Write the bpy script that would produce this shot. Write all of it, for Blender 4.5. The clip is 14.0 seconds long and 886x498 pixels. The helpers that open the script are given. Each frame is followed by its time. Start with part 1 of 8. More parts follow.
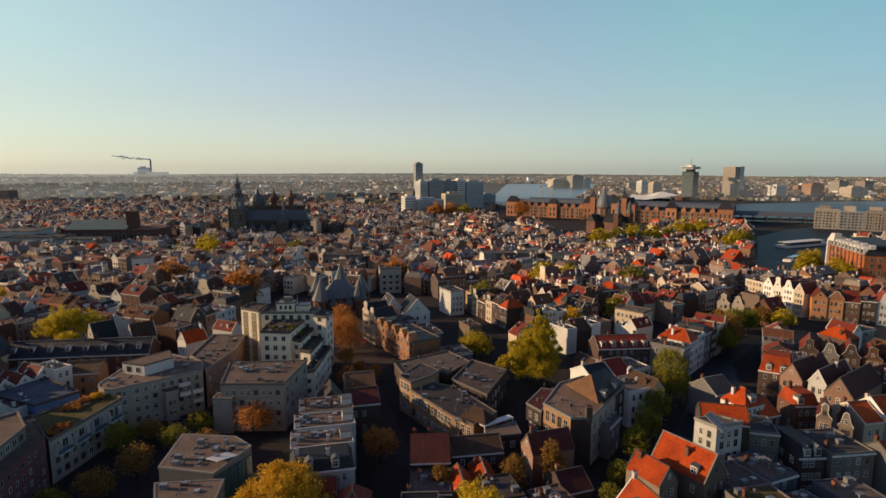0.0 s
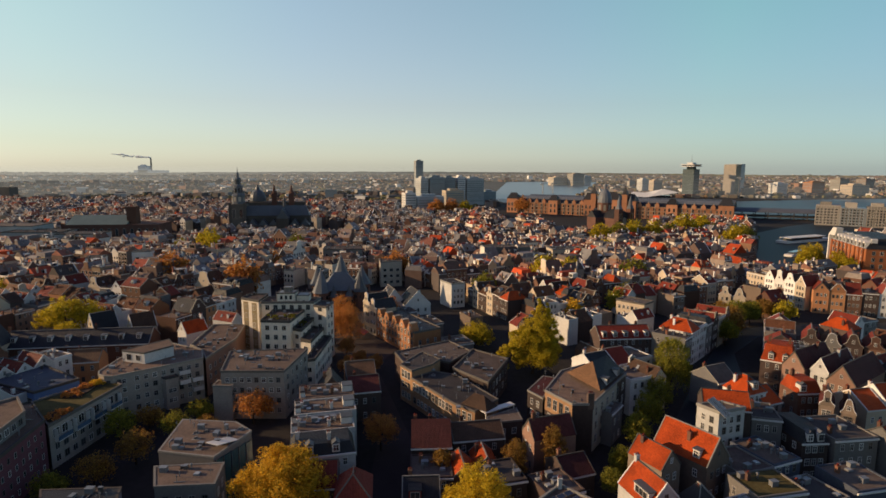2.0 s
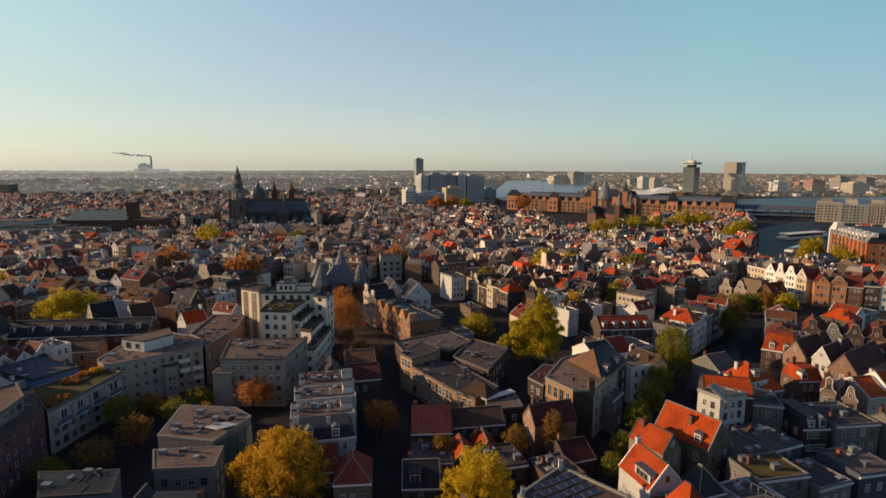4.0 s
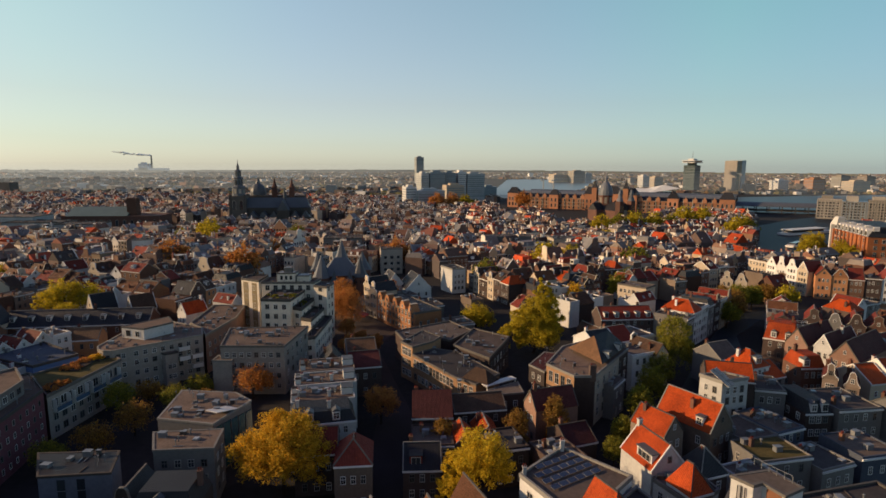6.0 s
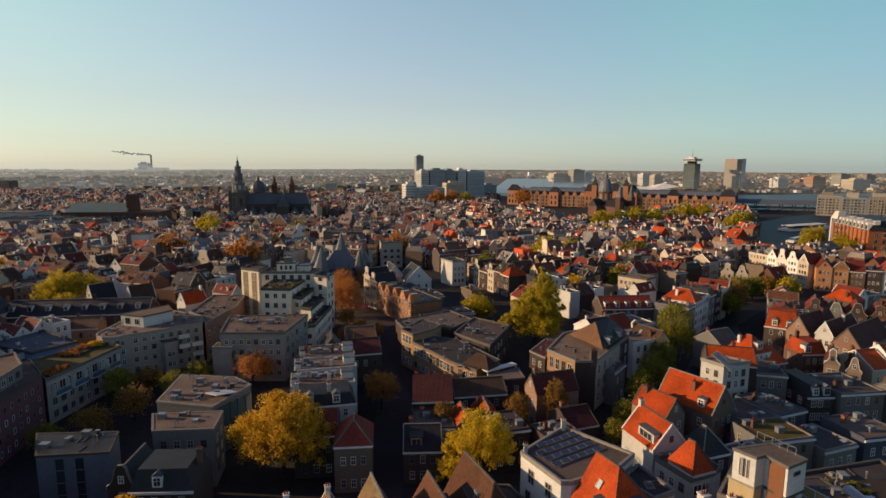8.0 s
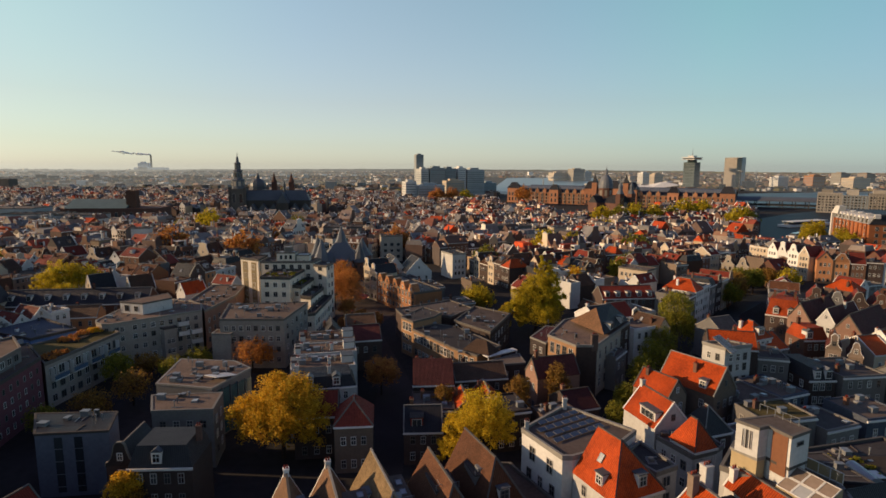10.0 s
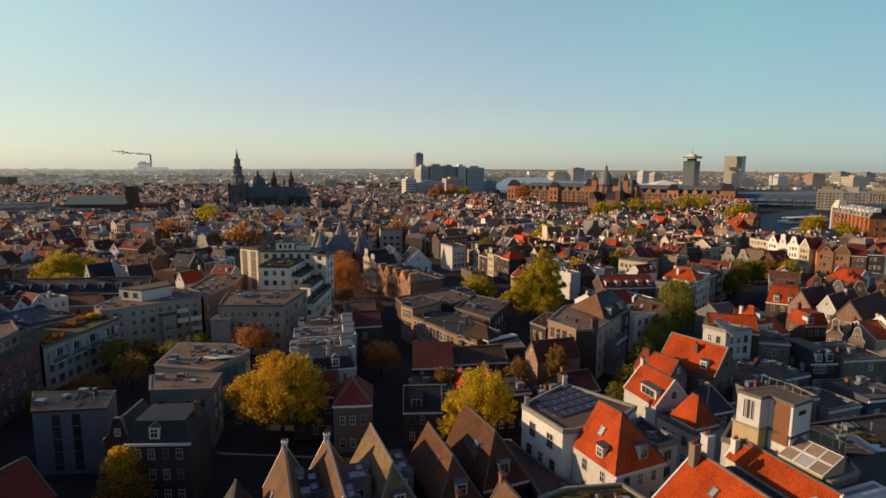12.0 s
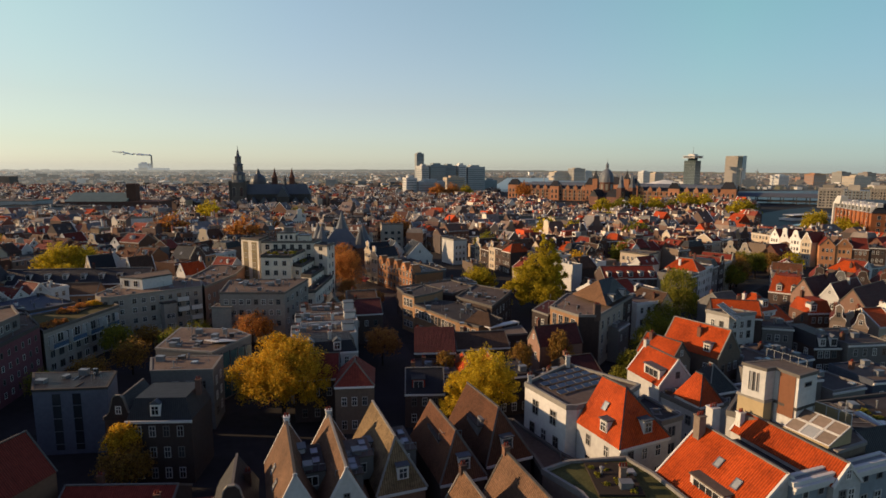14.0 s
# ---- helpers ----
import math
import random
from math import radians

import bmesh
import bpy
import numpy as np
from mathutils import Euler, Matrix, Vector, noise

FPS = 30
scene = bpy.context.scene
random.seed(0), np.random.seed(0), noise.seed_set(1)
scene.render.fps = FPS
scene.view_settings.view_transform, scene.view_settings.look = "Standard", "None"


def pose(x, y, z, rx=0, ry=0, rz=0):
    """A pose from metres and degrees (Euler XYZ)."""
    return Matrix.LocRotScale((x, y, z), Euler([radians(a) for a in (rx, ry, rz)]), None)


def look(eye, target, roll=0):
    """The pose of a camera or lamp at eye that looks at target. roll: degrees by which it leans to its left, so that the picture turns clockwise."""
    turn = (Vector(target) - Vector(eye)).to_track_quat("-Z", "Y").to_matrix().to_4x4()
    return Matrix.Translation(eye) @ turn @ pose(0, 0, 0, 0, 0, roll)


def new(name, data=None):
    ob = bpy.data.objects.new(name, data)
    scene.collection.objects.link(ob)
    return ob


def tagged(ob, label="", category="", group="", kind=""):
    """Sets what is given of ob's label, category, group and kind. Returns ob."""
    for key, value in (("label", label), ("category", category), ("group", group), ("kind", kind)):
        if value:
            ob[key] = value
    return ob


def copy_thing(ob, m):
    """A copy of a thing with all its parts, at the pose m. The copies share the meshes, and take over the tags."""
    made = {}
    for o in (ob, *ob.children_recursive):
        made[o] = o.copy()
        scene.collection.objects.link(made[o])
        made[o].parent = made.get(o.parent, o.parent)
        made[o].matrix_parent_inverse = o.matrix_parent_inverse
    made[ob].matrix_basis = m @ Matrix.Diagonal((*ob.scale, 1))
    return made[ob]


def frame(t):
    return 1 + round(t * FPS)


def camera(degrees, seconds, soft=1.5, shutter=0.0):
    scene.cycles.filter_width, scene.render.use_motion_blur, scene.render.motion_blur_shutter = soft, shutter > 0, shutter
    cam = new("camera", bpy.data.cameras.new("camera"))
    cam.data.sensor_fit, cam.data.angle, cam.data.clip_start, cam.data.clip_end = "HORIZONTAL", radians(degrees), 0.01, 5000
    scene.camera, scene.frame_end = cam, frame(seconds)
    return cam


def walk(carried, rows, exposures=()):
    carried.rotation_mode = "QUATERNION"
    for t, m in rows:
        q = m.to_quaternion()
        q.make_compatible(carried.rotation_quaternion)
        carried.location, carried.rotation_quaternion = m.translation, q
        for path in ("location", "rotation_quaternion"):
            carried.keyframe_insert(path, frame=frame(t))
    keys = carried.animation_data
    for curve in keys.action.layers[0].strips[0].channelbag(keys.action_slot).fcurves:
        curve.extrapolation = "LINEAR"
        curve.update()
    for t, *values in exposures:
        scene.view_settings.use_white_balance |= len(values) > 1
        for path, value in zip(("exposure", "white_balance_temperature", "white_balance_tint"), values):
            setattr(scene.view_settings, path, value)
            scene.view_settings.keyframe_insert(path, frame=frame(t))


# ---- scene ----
# Camera: a drone that sinks straight down over the old town.
cam = camera(76.0, 14.0, soft=1.6)
# seconds, x, y, z, yaw, pitch, roll
ROWS = [
    (0.0, 0.00, 0.00, 75.00, 0.000, -8.222, -0.200), (0.5, -0.05, 0.06, 74.15, 0.010, -8.252, -0.208),
    (1.0, -0.10, 0.10, 73.31, 0.020, -8.283, -0.216), (1.5, -0.16, 0.13, 72.46, 0.031, -8.313, -0.224),
    (2.0, -0.20, 0.16, 71.62, 0.037, -8.341, -0.232), (2.5, -0.19, 0.18, 70.78, 0.038, -8.366, -0.241),
    (3.0, -0.16, 0.18, 69.94, 0.036, -8.391, -0.249), (5.5, -0.33, 0.14, 65.63, 0.087, -8.440, -0.276),
    (6.0, -0.35, 0.12, 64.68, 0.084, -8.451, -0.277), (6.5, -0.36, 0.10, 63.73, 0.078, -8.457, -0.275),
    (7.0, -0.39, 0.09, 62.79, 0.072, -8.458, -0.272), (7.5, -0.43, 0.08, 61.84, 0.069, -8.459, -0.268),
    (8.0, -0.46, 0.07, 60.88, 0.067, -8.460, -0.265), (10.5, -0.58, -0.07, 55.90, 0.046, -8.425, -0.260),
    (11.0, -0.56, -0.10, 54.87, 0.039, -8.423, -0.264), (11.5, -0.54, -0.13, 53.87, 0.033, -8.415, -0.268),
    (12.0, -0.54, -0.16, 52.86, 0.033, -8.401, -0.273), (12.5, -0.59, -0.18, 51.88, 0.041, -8.374, -0.277),
    (13.0, -0.67, -0.21, 50.91, 0.054, -8.343, -0.278), (13.5, -0.76, -0.24, 49.95, 0.071, -8.307, -0.277),
    (14.0, -0.83, -0.26, 49.00, 0.088, -8.273, -0.276),
]
walk(cam, [(t, pose(x, y, z, 90 + pitch, roll, yaw)) for t, x, y, z, yaw, pitch, roll in ROWS])

# World, sun and exposure: a low evening sun ahead and to the left of the camera.
SUN_AZ, SUN_EL = radians(-86.0), radians(15.5)      # azimuth from +y, clockwise
world = bpy.data.worlds.new("world")
scene.world = world
world.use_nodes = True
wn = world.node_tree.nodes
sky = wn.new("ShaderNodeTexSky")
sky.sky_type, sky.sun_disc = "NISHITA", False
sky.sun_elevation, sky.sun_rotation = SUN_EL, SUN_AZ
sky.altitude, sky.air_density, sky.dust_density, sky.ozone_density = 50, 1.0, 0.3, 1.3
wn["Background"].inputs[1].default_value = 0.126
pale = wn.new("ShaderNodeHueSaturation")
pale.inputs["Saturation"].default_value = 0.66
world.node_tree.links.new(sky.outputs[0], pale.inputs["Color"])
# evening haze in the air: paler and warmer towards the sun, a deeper blue away from it
haze_at = wn.new("ShaderNodeSeparateXYZ")
world.node_tree.links.new(wn.new("ShaderNodeTexCoord").outputs["Generated"], haze_at.inputs[0])


def haze_ramp(left, middle, right):
    span, ramp = wn.new("ShaderNodeMapRange"), wn.new("ShaderNodeValToRGB")
    span.inputs["From Min"].default_value, span.inputs["From Max"].default_value = -0.64, 0.64
    world.node_tree.links.new(haze_at.outputs[0], span.inputs[0])
    world.node_tree.links.new(span.outputs[0], ramp.inputs[0])
    ramp.color_ramp.interpolation = "B_SPLINE"
    ramp.color_ramp.elements.new(0.5)
    for e, c in zip(ramp.color_ramp.elements, (left, middle, right)):
        e.color = (*c, 1)
    return ramp.outputs[0]


rise = wn.new("ShaderNodeMapRange")
rise.inputs["From Min"].default_value, rise.inputs["From Max"].default_value = 0.0, 0.28
world.node_tree.links.new(haze_at.outputs[2], rise.inputs[0])
air = wn.new("ShaderNodeMix")
air.data_type = "RGBA"
world.node_tree.links.new(rise.outputs[0], air.inputs["Factor"])
world.node_tree.links.new(haze_ramp((0.545, 0.49, 0.50), (0.93, 0.84, 0.89), (0.35, 0.41, 0.53)), air.inputs["A"])
world.node_tree.links.new(haze_ramp((0.80, 0.80, 0.73), (0.97, 1.66, 1.21), (0.40, 0.60, 0.71)), air.inputs["B"])
zenith, high = wn.new("ShaderNodeMix"), wn.new("ShaderNodeMapRange")
zenith.data_type = "RGBA"
zenith.inputs["B"].default_value = (0.50, 0.46, 0.84, 1)
high.inputs["From Min"].default_value, high.inputs["From Max"].default_value = 0.3, 0.75
world.node_tree.links.new(haze_at.outputs[2], high.inputs[0])
world.node_tree.links.new(high.outputs[0], zenith.inputs["Factor"])
world.node_tree.links.new(air.outputs["Result"], zenith.inputs["A"])
cool = wn.new("ShaderNodeMix")
cool.data_type, cool.blend_type = "RGBA", "MULTIPLY"
cool.inputs["Factor"].default_value = 1.0
# the lowest air is greyer than the clear evening glow
dull, low = wn.new("ShaderNodeMix"), wn.new("ShaderNodeMapRange")
dull.data_type, dull.blend_type = "RGBA", "MULTIPLY"
dull.inputs["B"].default_value = (0.84, 1.02, 1.06, 1)
low.inputs["From Min"].default_value, low.inputs["From Max"].default_value = 0.10, 0.0
world.node_tree.links.new(haze_at.outputs[2], low.inputs[0])
world.node_tree.links.new(low.outputs[0], dull.inputs["Factor"])
world.node_tree.links.new(pale.outputs[0], dull.inputs["A"])
world.node_tree.links.new(zenith.outputs["Result"], cool.inputs["B"])
world.node_tree.links.new(dull.outputs["Result"], cool.inputs["A"])
world.node_tree.links.new(cool.outputs["Result"], wn["Background"].inputs[0])
sun_data = bpy.data.lights.new("sun", "SUN")
sun_data.energy, sun_data.angle, sun_data.color = 5.0, radians(0.6), (1.0, 0.69, 0.40)
sun = new("sun", sun_data)
to_sun = Vector((math.sin(SUN_AZ) * math.cos(SUN_EL), math.cos(SUN_AZ) * math.cos(SUN_EL), math.sin(SUN_EL)))
sun.matrix_basis = look(to_sun * 900, (0, 0, 0))
scene.view_settings.exposure = 0.42


# ---- materials ----
BASE_SCALE = 0.62       # one factor that scales down the colours of paint, brick and roofing


def surface(name, colours, rough=0.85, metal=0.0, grain=1.6, stain=0.12, spread=0.35, bump=0.25, vary=0.3, island=False, pattern="", specular=0.12, unscaled=False):
    """A weathered surface: a base colour picked by chance out of colours, blotches and grain over it."""
    m = bpy.data.materials.new(name)
    m.use_nodes = True
    n, l = m.node_tree.nodes, m.node_tree.links
    bsdf = n["Principled BSDF"]
    bsdf.inputs["Roughness"].default_value = rough
    bsdf.inputs["Metallic"].default_value = metal
    bsdf.inputs["Specular IOR Level"].default_value = specular
    at = n.new("ShaderNodeTexCoord").outputs["Object"]
    if island:
        chance = n.new("ShaderNodeNewGeometry").outputs["Random Per Island"]
    else:
        chance = n.new("ShaderNodeObjectInfo").outputs["Random"]
    ramp = n.new("ShaderNodeValToRGB")
    ramp.color_ramp.interpolation = "CONSTANT" if len(colours) > 2 else "LINEAR"
    while len(ramp.color_ramp.elements) < len(colours):
        ramp.color_ramp.elements.new(0.5)
    for i, c in enumerate(colours):
        ramp.color_ramp.elements[i].position = i / len(colours)
        ramp.color_ramp.elements[i].color = (*(v * (1.0 if island or unscaled else BASE_SCALE) for v in c), 1)
    l.new(chance, ramp.inputs[0])
    fine, wide = n.new("ShaderNodeTexNoise"), n.new("ShaderNodeTexNoise")
    for tex, scale in ((fine, grain), (wide, stain)):
        l.new(at, tex.inputs["Vector"])
        tex.inputs["Scale"].default_value, tex.inputs["Detail"].default_value = scale, 4.0

    def calc(op, a, b):
        q = n.new("ShaderNodeMath")
        q.operation = op
        for i, v in enumerate((a, b)):
            if isinstance(v, (int, float)):
                q.inputs[i].default_value = v
            else:
                l.new(v, q.inputs[i])
        return q.outputs[0]

    mottle = calc("ADD", calc("MULTIPLY", fine.outputs["Fac"], 0.5), calc("MULTIPLY", wide.outputs["Fac"], 0.5))
    shade = calc("ADD", calc("MULTIPLY", calc("SUBTRACT", mottle, 0.5), spread * 3.0), 1.0)
    second = calc("FRACT", calc("MULTIPLY", chance, 37.0), 0)
    shade = calc("MULTIPLY", shade, calc("ADD", calc("MULTIPLY", calc("SUBTRACT", second, 0.5), vary * 2), 1.0))
    height = fine.outputs["Fac"]
    if pattern == "tile":
        # pantiles: ribs down the slope and courses across it, groove shade painted in
        xyz, nor = n.new("ShaderNodeSeparateXYZ"), n.new("ShaderNodeSeparateXYZ")
        l.new(at, xyz.inputs[0])
        l.new(n.new("ShaderNodeTexCoord").outputs["Normal"], nor.inputs[0])
        pick = calc("GREATER_THAN", calc("ABSOLUTE", nor.outputs[1], 0), calc("ABSOLUTE", nor.outputs[0], 0))
        along = calc("ADD", calc("MULTIPLY", xyz.outputs[0], pick), calc("MULTIPLY", xyz.outputs[1], calc("SUBTRACT", 1.0, pick)))
        rib = calc("SINE", calc("MULTIPLY", along, 2 * math.pi / 0.3), 0)
        course = calc("FRACT", calc("MULTIPLY", xyz.outputs[2], 1 / 0.24), 0)
        height = calc("ADD", calc("MULTIPLY", rib, 0.55), calc("MULTIPLY", course, -0.5))
        # ribs brighter, grooves darker: their shading goes into the colour
        shade = calc("MULTIPLY", shade, calc("ADD", calc("MULTIPLY", rib, 0.2), 0.9))
    if pattern == "brick":
        brick = n.new("ShaderNodeTexBrick")
        l.new(at, brick.inputs["Vector"])
        brick.inputs["Scale"].default_value = 4.0
        height = brick.outputs["Fac"]
    mix = n.new("ShaderNodeMix")
    mix.data_type, mix.blend_type = "RGBA", "MULTIPLY"
    mix.inputs["Factor"].default_value = 1.0
    l.new(ramp.outputs[0], mix.inputs["A"])
    grey = n.new("ShaderNodeCombineColor")
    for i in range(3):
        l.new(shade, grey.inputs[i])
    l.new(grey.outputs[0], mix.inputs["B"])
    l.new(mix.outputs["Result"], bsdf.inputs["Base Color"])
    if bump:
        b = n.new("ShaderNodeBump")
        b.inputs["Strength"].default_value, b.inputs["Distance"].default_value = bump, 0.08
        l.new(height, b.inputs["Height"])
        l.new(b.outputs[0], bsdf.inputs["Normal"])
    return m


def leafy(name, colours, glow=0.45):
    """Thin leaves: light comes partly through them."""
    m = surface(name, colours, rough=0.7, island=True, vary=0.35, spread=0.2, bump=0, specular=0.15)
    n, l = m.node_tree.nodes, m.node_tree.links
    thin, both = n.new("ShaderNodeBsdfTranslucent"), n.new("ShaderNodeMixShader")
    l.new(n["Principled BSDF"].inputs["Base Color"].links[0].from_socket, thin.inputs[0])
    both.inputs[0].default_value = glow
    l.new(n["Principled BSDF"].outputs[0], both.inputs[1])
    l.new(thin.outputs[0], both.inputs[2])
    l.new(both.outputs[0], n["Material Output"].inputs[0])
    return m


BRICK = surface("brick", [(0.21, 0.10, 0.065), (0.16, 0.085, 0.06), (0.24, 0.13, 0.085), (0.13, 0.075, 0.06)], pattern="brick", bump=0.15)
BRICK_DARK = surface("dark brick", [(0.07, 0.055, 0.05), (0.10, 0.07, 0.06)], pattern="brick", bump=0.15)
PLASTER_BEIGE = surface("pale beige render", [(0.43, 0.375, 0.32), (0.38, 0.335, 0.29)], vary=0.1, spread=0.28, stain=0.2, bump=0.08)
BRICK_WARM = surface("warm brick", [(0.58, 0.28, 0.13), (0.48, 0.22, 0.105)], pattern="brick", bump=0.15)
BRICK_OCHRE = surface("ochre brick", [(0.46, 0.27, 0.145), (0.38, 0.22, 0.12)], pattern="brick", bump=0.15, vary=0.12, stain=0.25)
BRICK_PINK = surface("dull pink brick", [(0.36, 0.22, 0.165), (0.31, 0.185, 0.135)], pattern="brick", bump=0.15, vary=0.12)
BRICK_TAN = surface("tan brick", [(0.31, 0.235, 0.18), (0.26, 0.195, 0.15)], pattern="brick", bump=0.15)
PLASTER = surface("white plaster", [(0.56, 0.54, 0.51), (0.46, 0.445, 0.42)], vary=0.14, spread=0.28, stain=0.25, bump=0.08, unscaled=True)
LAVENDER = surface("pale lavender-grey render", [(0.25, 0.26, 0.32), (0.21, 0.22, 0.27)], vary=0.1, spread=0.3, stain=0.2, bump=0.05)
PLASTER_SOFT = surface("weathered white plaster", [(0.45, 0.435, 0.41), (0.37, 0.36, 0.34)], vary=0.14, spread=0.28, stain=0.3, bump=0.08, unscaled=True)
PLASTER_GREY = surface("grey plaster", [(0.17, 0.165, 0.165), (0.23, 0.215, 0.20)], vary=0.12, spread=0.25, bump=0.08)
PLASTER_CREAM = surface("cream plaster", [(0.46, 0.38, 0.28), (0.38, 0.31, 0.23)], vary=0.12, spread=0.22, bump=0.08, unscaled=True)
PLASTER_BLUE = surface("blue-grey cladding", [(0.092, 0.105, 0.138), (0.098, 0.112, 0.145)], vary=0.1, spread=0.35, bump=0.05)
PLASTER_PINK = surface("pink plaster", [(0.21, 0.085, 0.10), (0.19, 0.08, 0.095)], vary=0.06, spread=0.3, bump=0.05)
TILE_ORANGE = surface("orange roof tiles", [(0.60, 0.085, 0.012), (0.52, 0.075, 0.012)], rough=0.62, grain=2.6, stain=0.32, vary=0.16, spread=0.75, bump=0.7, pattern="tile")
TILE_RED = surface("dull red roof tiles", [(0.34, 0.05, 0.026), (0.26, 0.05, 0.032)], rough=0.7, vary=0.2, spread=0.5, bump=0.6, pattern="tile")
TILE_WINE = surface("dull wine-red roof tiles", [(0.16, 0.042, 0.034), (0.12, 0.036, 0.032)], rough=0.7, stain=0.3, vary=0.2, spread=0.6, bump=0.6, pattern="tile")
TILE_MOSSY = surface("mossy yellow-brown roof tiles", [(0.26, 0.175, 0.09), (0.11, 0.075, 0.048), (0.20, 0.145, 0.075)], rough=0.8, grain=3.0, stain=0.5, vary=0.2, spread=0.9, bump=0.7, pattern="tile")
TILE_BROWN = surface("weathered brown roof tiles", [(0.26, 0.135, 0.068), (0.20, 0.11, 0.062)], rough=0.75, grain=2.8, stain=0.3, vary=0.2, spread=0.8, bump=0.6, pattern="tile")
TILE_DARK = surface("old dark brown roof tiles", [(0.145, 0.074, 0.042), (0.105, 0.062, 0.042), (0.165, 0.07, 0.036)], rough=0.75, grain=2.6, stain=0.3, vary=0.25, spread=0.7, bump=0.6, pattern="tile")
SLATE = surface("dark slate", [(0.06, 0.06, 0.065), (0.045, 0.045, 0.05)], rough=0.5, vary=0.2, spread=0.4, bump=0.5, pattern="tile")
BITUMEN = surface("roof felt", [(0.125, 0.092, 0.075), (0.08, 0.068, 0.064), (0.16, 0.122, 0.098)], rough=0.8, spread=0.5, stain=0.3, vary=0.2, bump=0.15)
GRAVEL = surface("gravelled roof", [(0.235, 0.16, 0.12), (0.195, 0.14, 0.108)], rough=0.95, grain=2.2, stain=0.25, spread=0.6, vary=0.15)
MOSS = surface("mossy roof", [(0.10, 0.10, 0.035), (0.14, 0.11, 0.04)], rough=1, grain=3, stain=0.5, spread=0.7, vary=0.1)
TRIM = surface("white painted trim", [(0.60, 0.58, 0.54), (0.50, 0.48, 0.45)], rough=0.5, vary=0.08, spread=0.15, bump=0.0, unscaled=True)
FRAME = surface("painted window frames", [(0.52, 0.50, 0.46), (0.30, 0.28, 0.26), (0.12, 0.11, 0.10), (0.44, 0.42, 0.39)], rough=0.5, vary=0.15, spread=0.12, bump=0.0, unscaled=True)
ZINC = surface("zinc", [(0.24, 0.25, 0.27), (0.32, 0.33, 0.34)], rough=0.45, metal=0.4, vary=0.1, spread=0.25, bump=0.05)
PANE = surface("window glass", [(0.025, 0.03, 0.036), (0.05, 0.055, 0.06)], rough=0.08, vary=0.4, spread=0.2, bump=0.0, specular=0.9)
PANE_BLUE = surface("bluish roof glass", [(0.12, 0.18, 0.27), (0.10, 0.16, 0.25)], rough=0.15, vary=0.1, spread=0.2, bump=0.0, specular=0.8)
# the pale base colour paints the sky reflected in roof glass
SKY_GLASS = surface("roof glass with painted sky reflection", [(0.42, 0.43, 0.43), (0.36, 0.37, 0.38)], rough=0.25, vary=0.15, spread=0.2, bump=0.0, specular=0.6)
SOLAR = surface("solar glass", [(0.03, 0.045, 0.075), (0.04, 0.055, 0.09)], rough=0.18, vary=0.2, spread=0.2, bump=0.0, specular=0.8)
BLUE_CLAD = surface("blue cladding", [(0.13, 0.22, 0.40), (0.11, 0.19, 0.36)], rough=0.5, vary=0.1, spread=0.25, bump=0, unscaled=True)
TEAL = surface("teal glass cladding", [(0.05, 0.12, 0.13), (0.06, 0.14, 0.14)], rough=0.2, vary=0.1, spread=0.3, bump=0.0, specular=0.7)
HOTEL = surface("warm white hotel render", [(0.590, 0.519, 0.419), (0.566, 0.496, 0.401)], vary=0.05, spread=0.3, stain=0.2, bump=0.05, unscaled=True)
STONE = surface("pale stone", [(0.45, 0.40, 0.32), (0.38, 0.34, 0.28)], spread=0.3)
STONE_DARK = surface("soot-dark stone", [(0.11, 0.10, 0.09), (0.13, 0.11, 0.095)], spread=0.4)
CHURCH_BRICK = surface("church brick", [(0.19, 0.095, 0.07), (0.16, 0.085, 0.065)], spread=0.3)
DEEP_BRICK = surface("deep red brick", [(0.36, 0.125, 0.05), (0.31, 0.105, 0.045)], spread=0.35, pattern="brick", bump=0.1)
STATION_BRICK = surface("station brick", [(0.52, 0.25, 0.13), (0.47, 0.215, 0.12)], spread=0.35)
COPPER = surface("verdigris copper", [(0.19, 0.25, 0.225), (0.17, 0.225, 0.205)], rough=0.6, spread=0.3)
LEAD = surface("lead roofing", [(0.16, 0.17, 0.19), (0.13, 0.14, 0.155)], rough=0.45, spread=0.3)
TOWER_GLASS = surface("dark green tower glass", [(0.03, 0.055, 0.055), (0.03, 0.055, 0.055)], rough=0.5, spread=0.2, bump=0, specular=0.15)
CONCRETE = surface("pale concrete", [(0.42, 0.37, 0.30), (0.38, 0.34, 0.29)], spread=0.2)
OFFICE_PALE = surface("pale grey office cladding", [(0.60, 0.59, 0.55), (0.52, 0.52, 0.50)], rough=0.6, spread=0.25, bump=0)
OFFICE_GLASS = surface("grey office glazing", [(0.20, 0.23, 0.25), (0.25, 0.28, 0.29)], rough=0.3, spread=0.25, bump=0, specular=0.6)
OFFICE_BLUE = surface("bluish curtain wall", [(0.29, 0.34, 0.365), (0.32, 0.36, 0.38)], rough=0.35, spread=0.25, bump=0, specular=0.6)
RED_PAINT = surface("red painted wood", [(0.42, 0.05, 0.03), (0.36, 0.05, 0.03)], rough=0.5, vary=0.1, spread=0.2, bump=0)
RUST = surface("rust-brown panel", [(0.24, 0.10, 0.05), (0.22, 0.10, 0.055)], rough=0.7, spread=0.3)
BEIGE = surface("beige render", [(0.52, 0.39, 0.21), (0.48, 0.37, 0.21)], spread=0.18, bump=0.05)
ASPHALT = surface("ground", [(0.035, 0.032, 0.03), (0.04, 0.036, 0.033)], rough=0.95, grain=0.5, stain=0.02, spread=0.5)
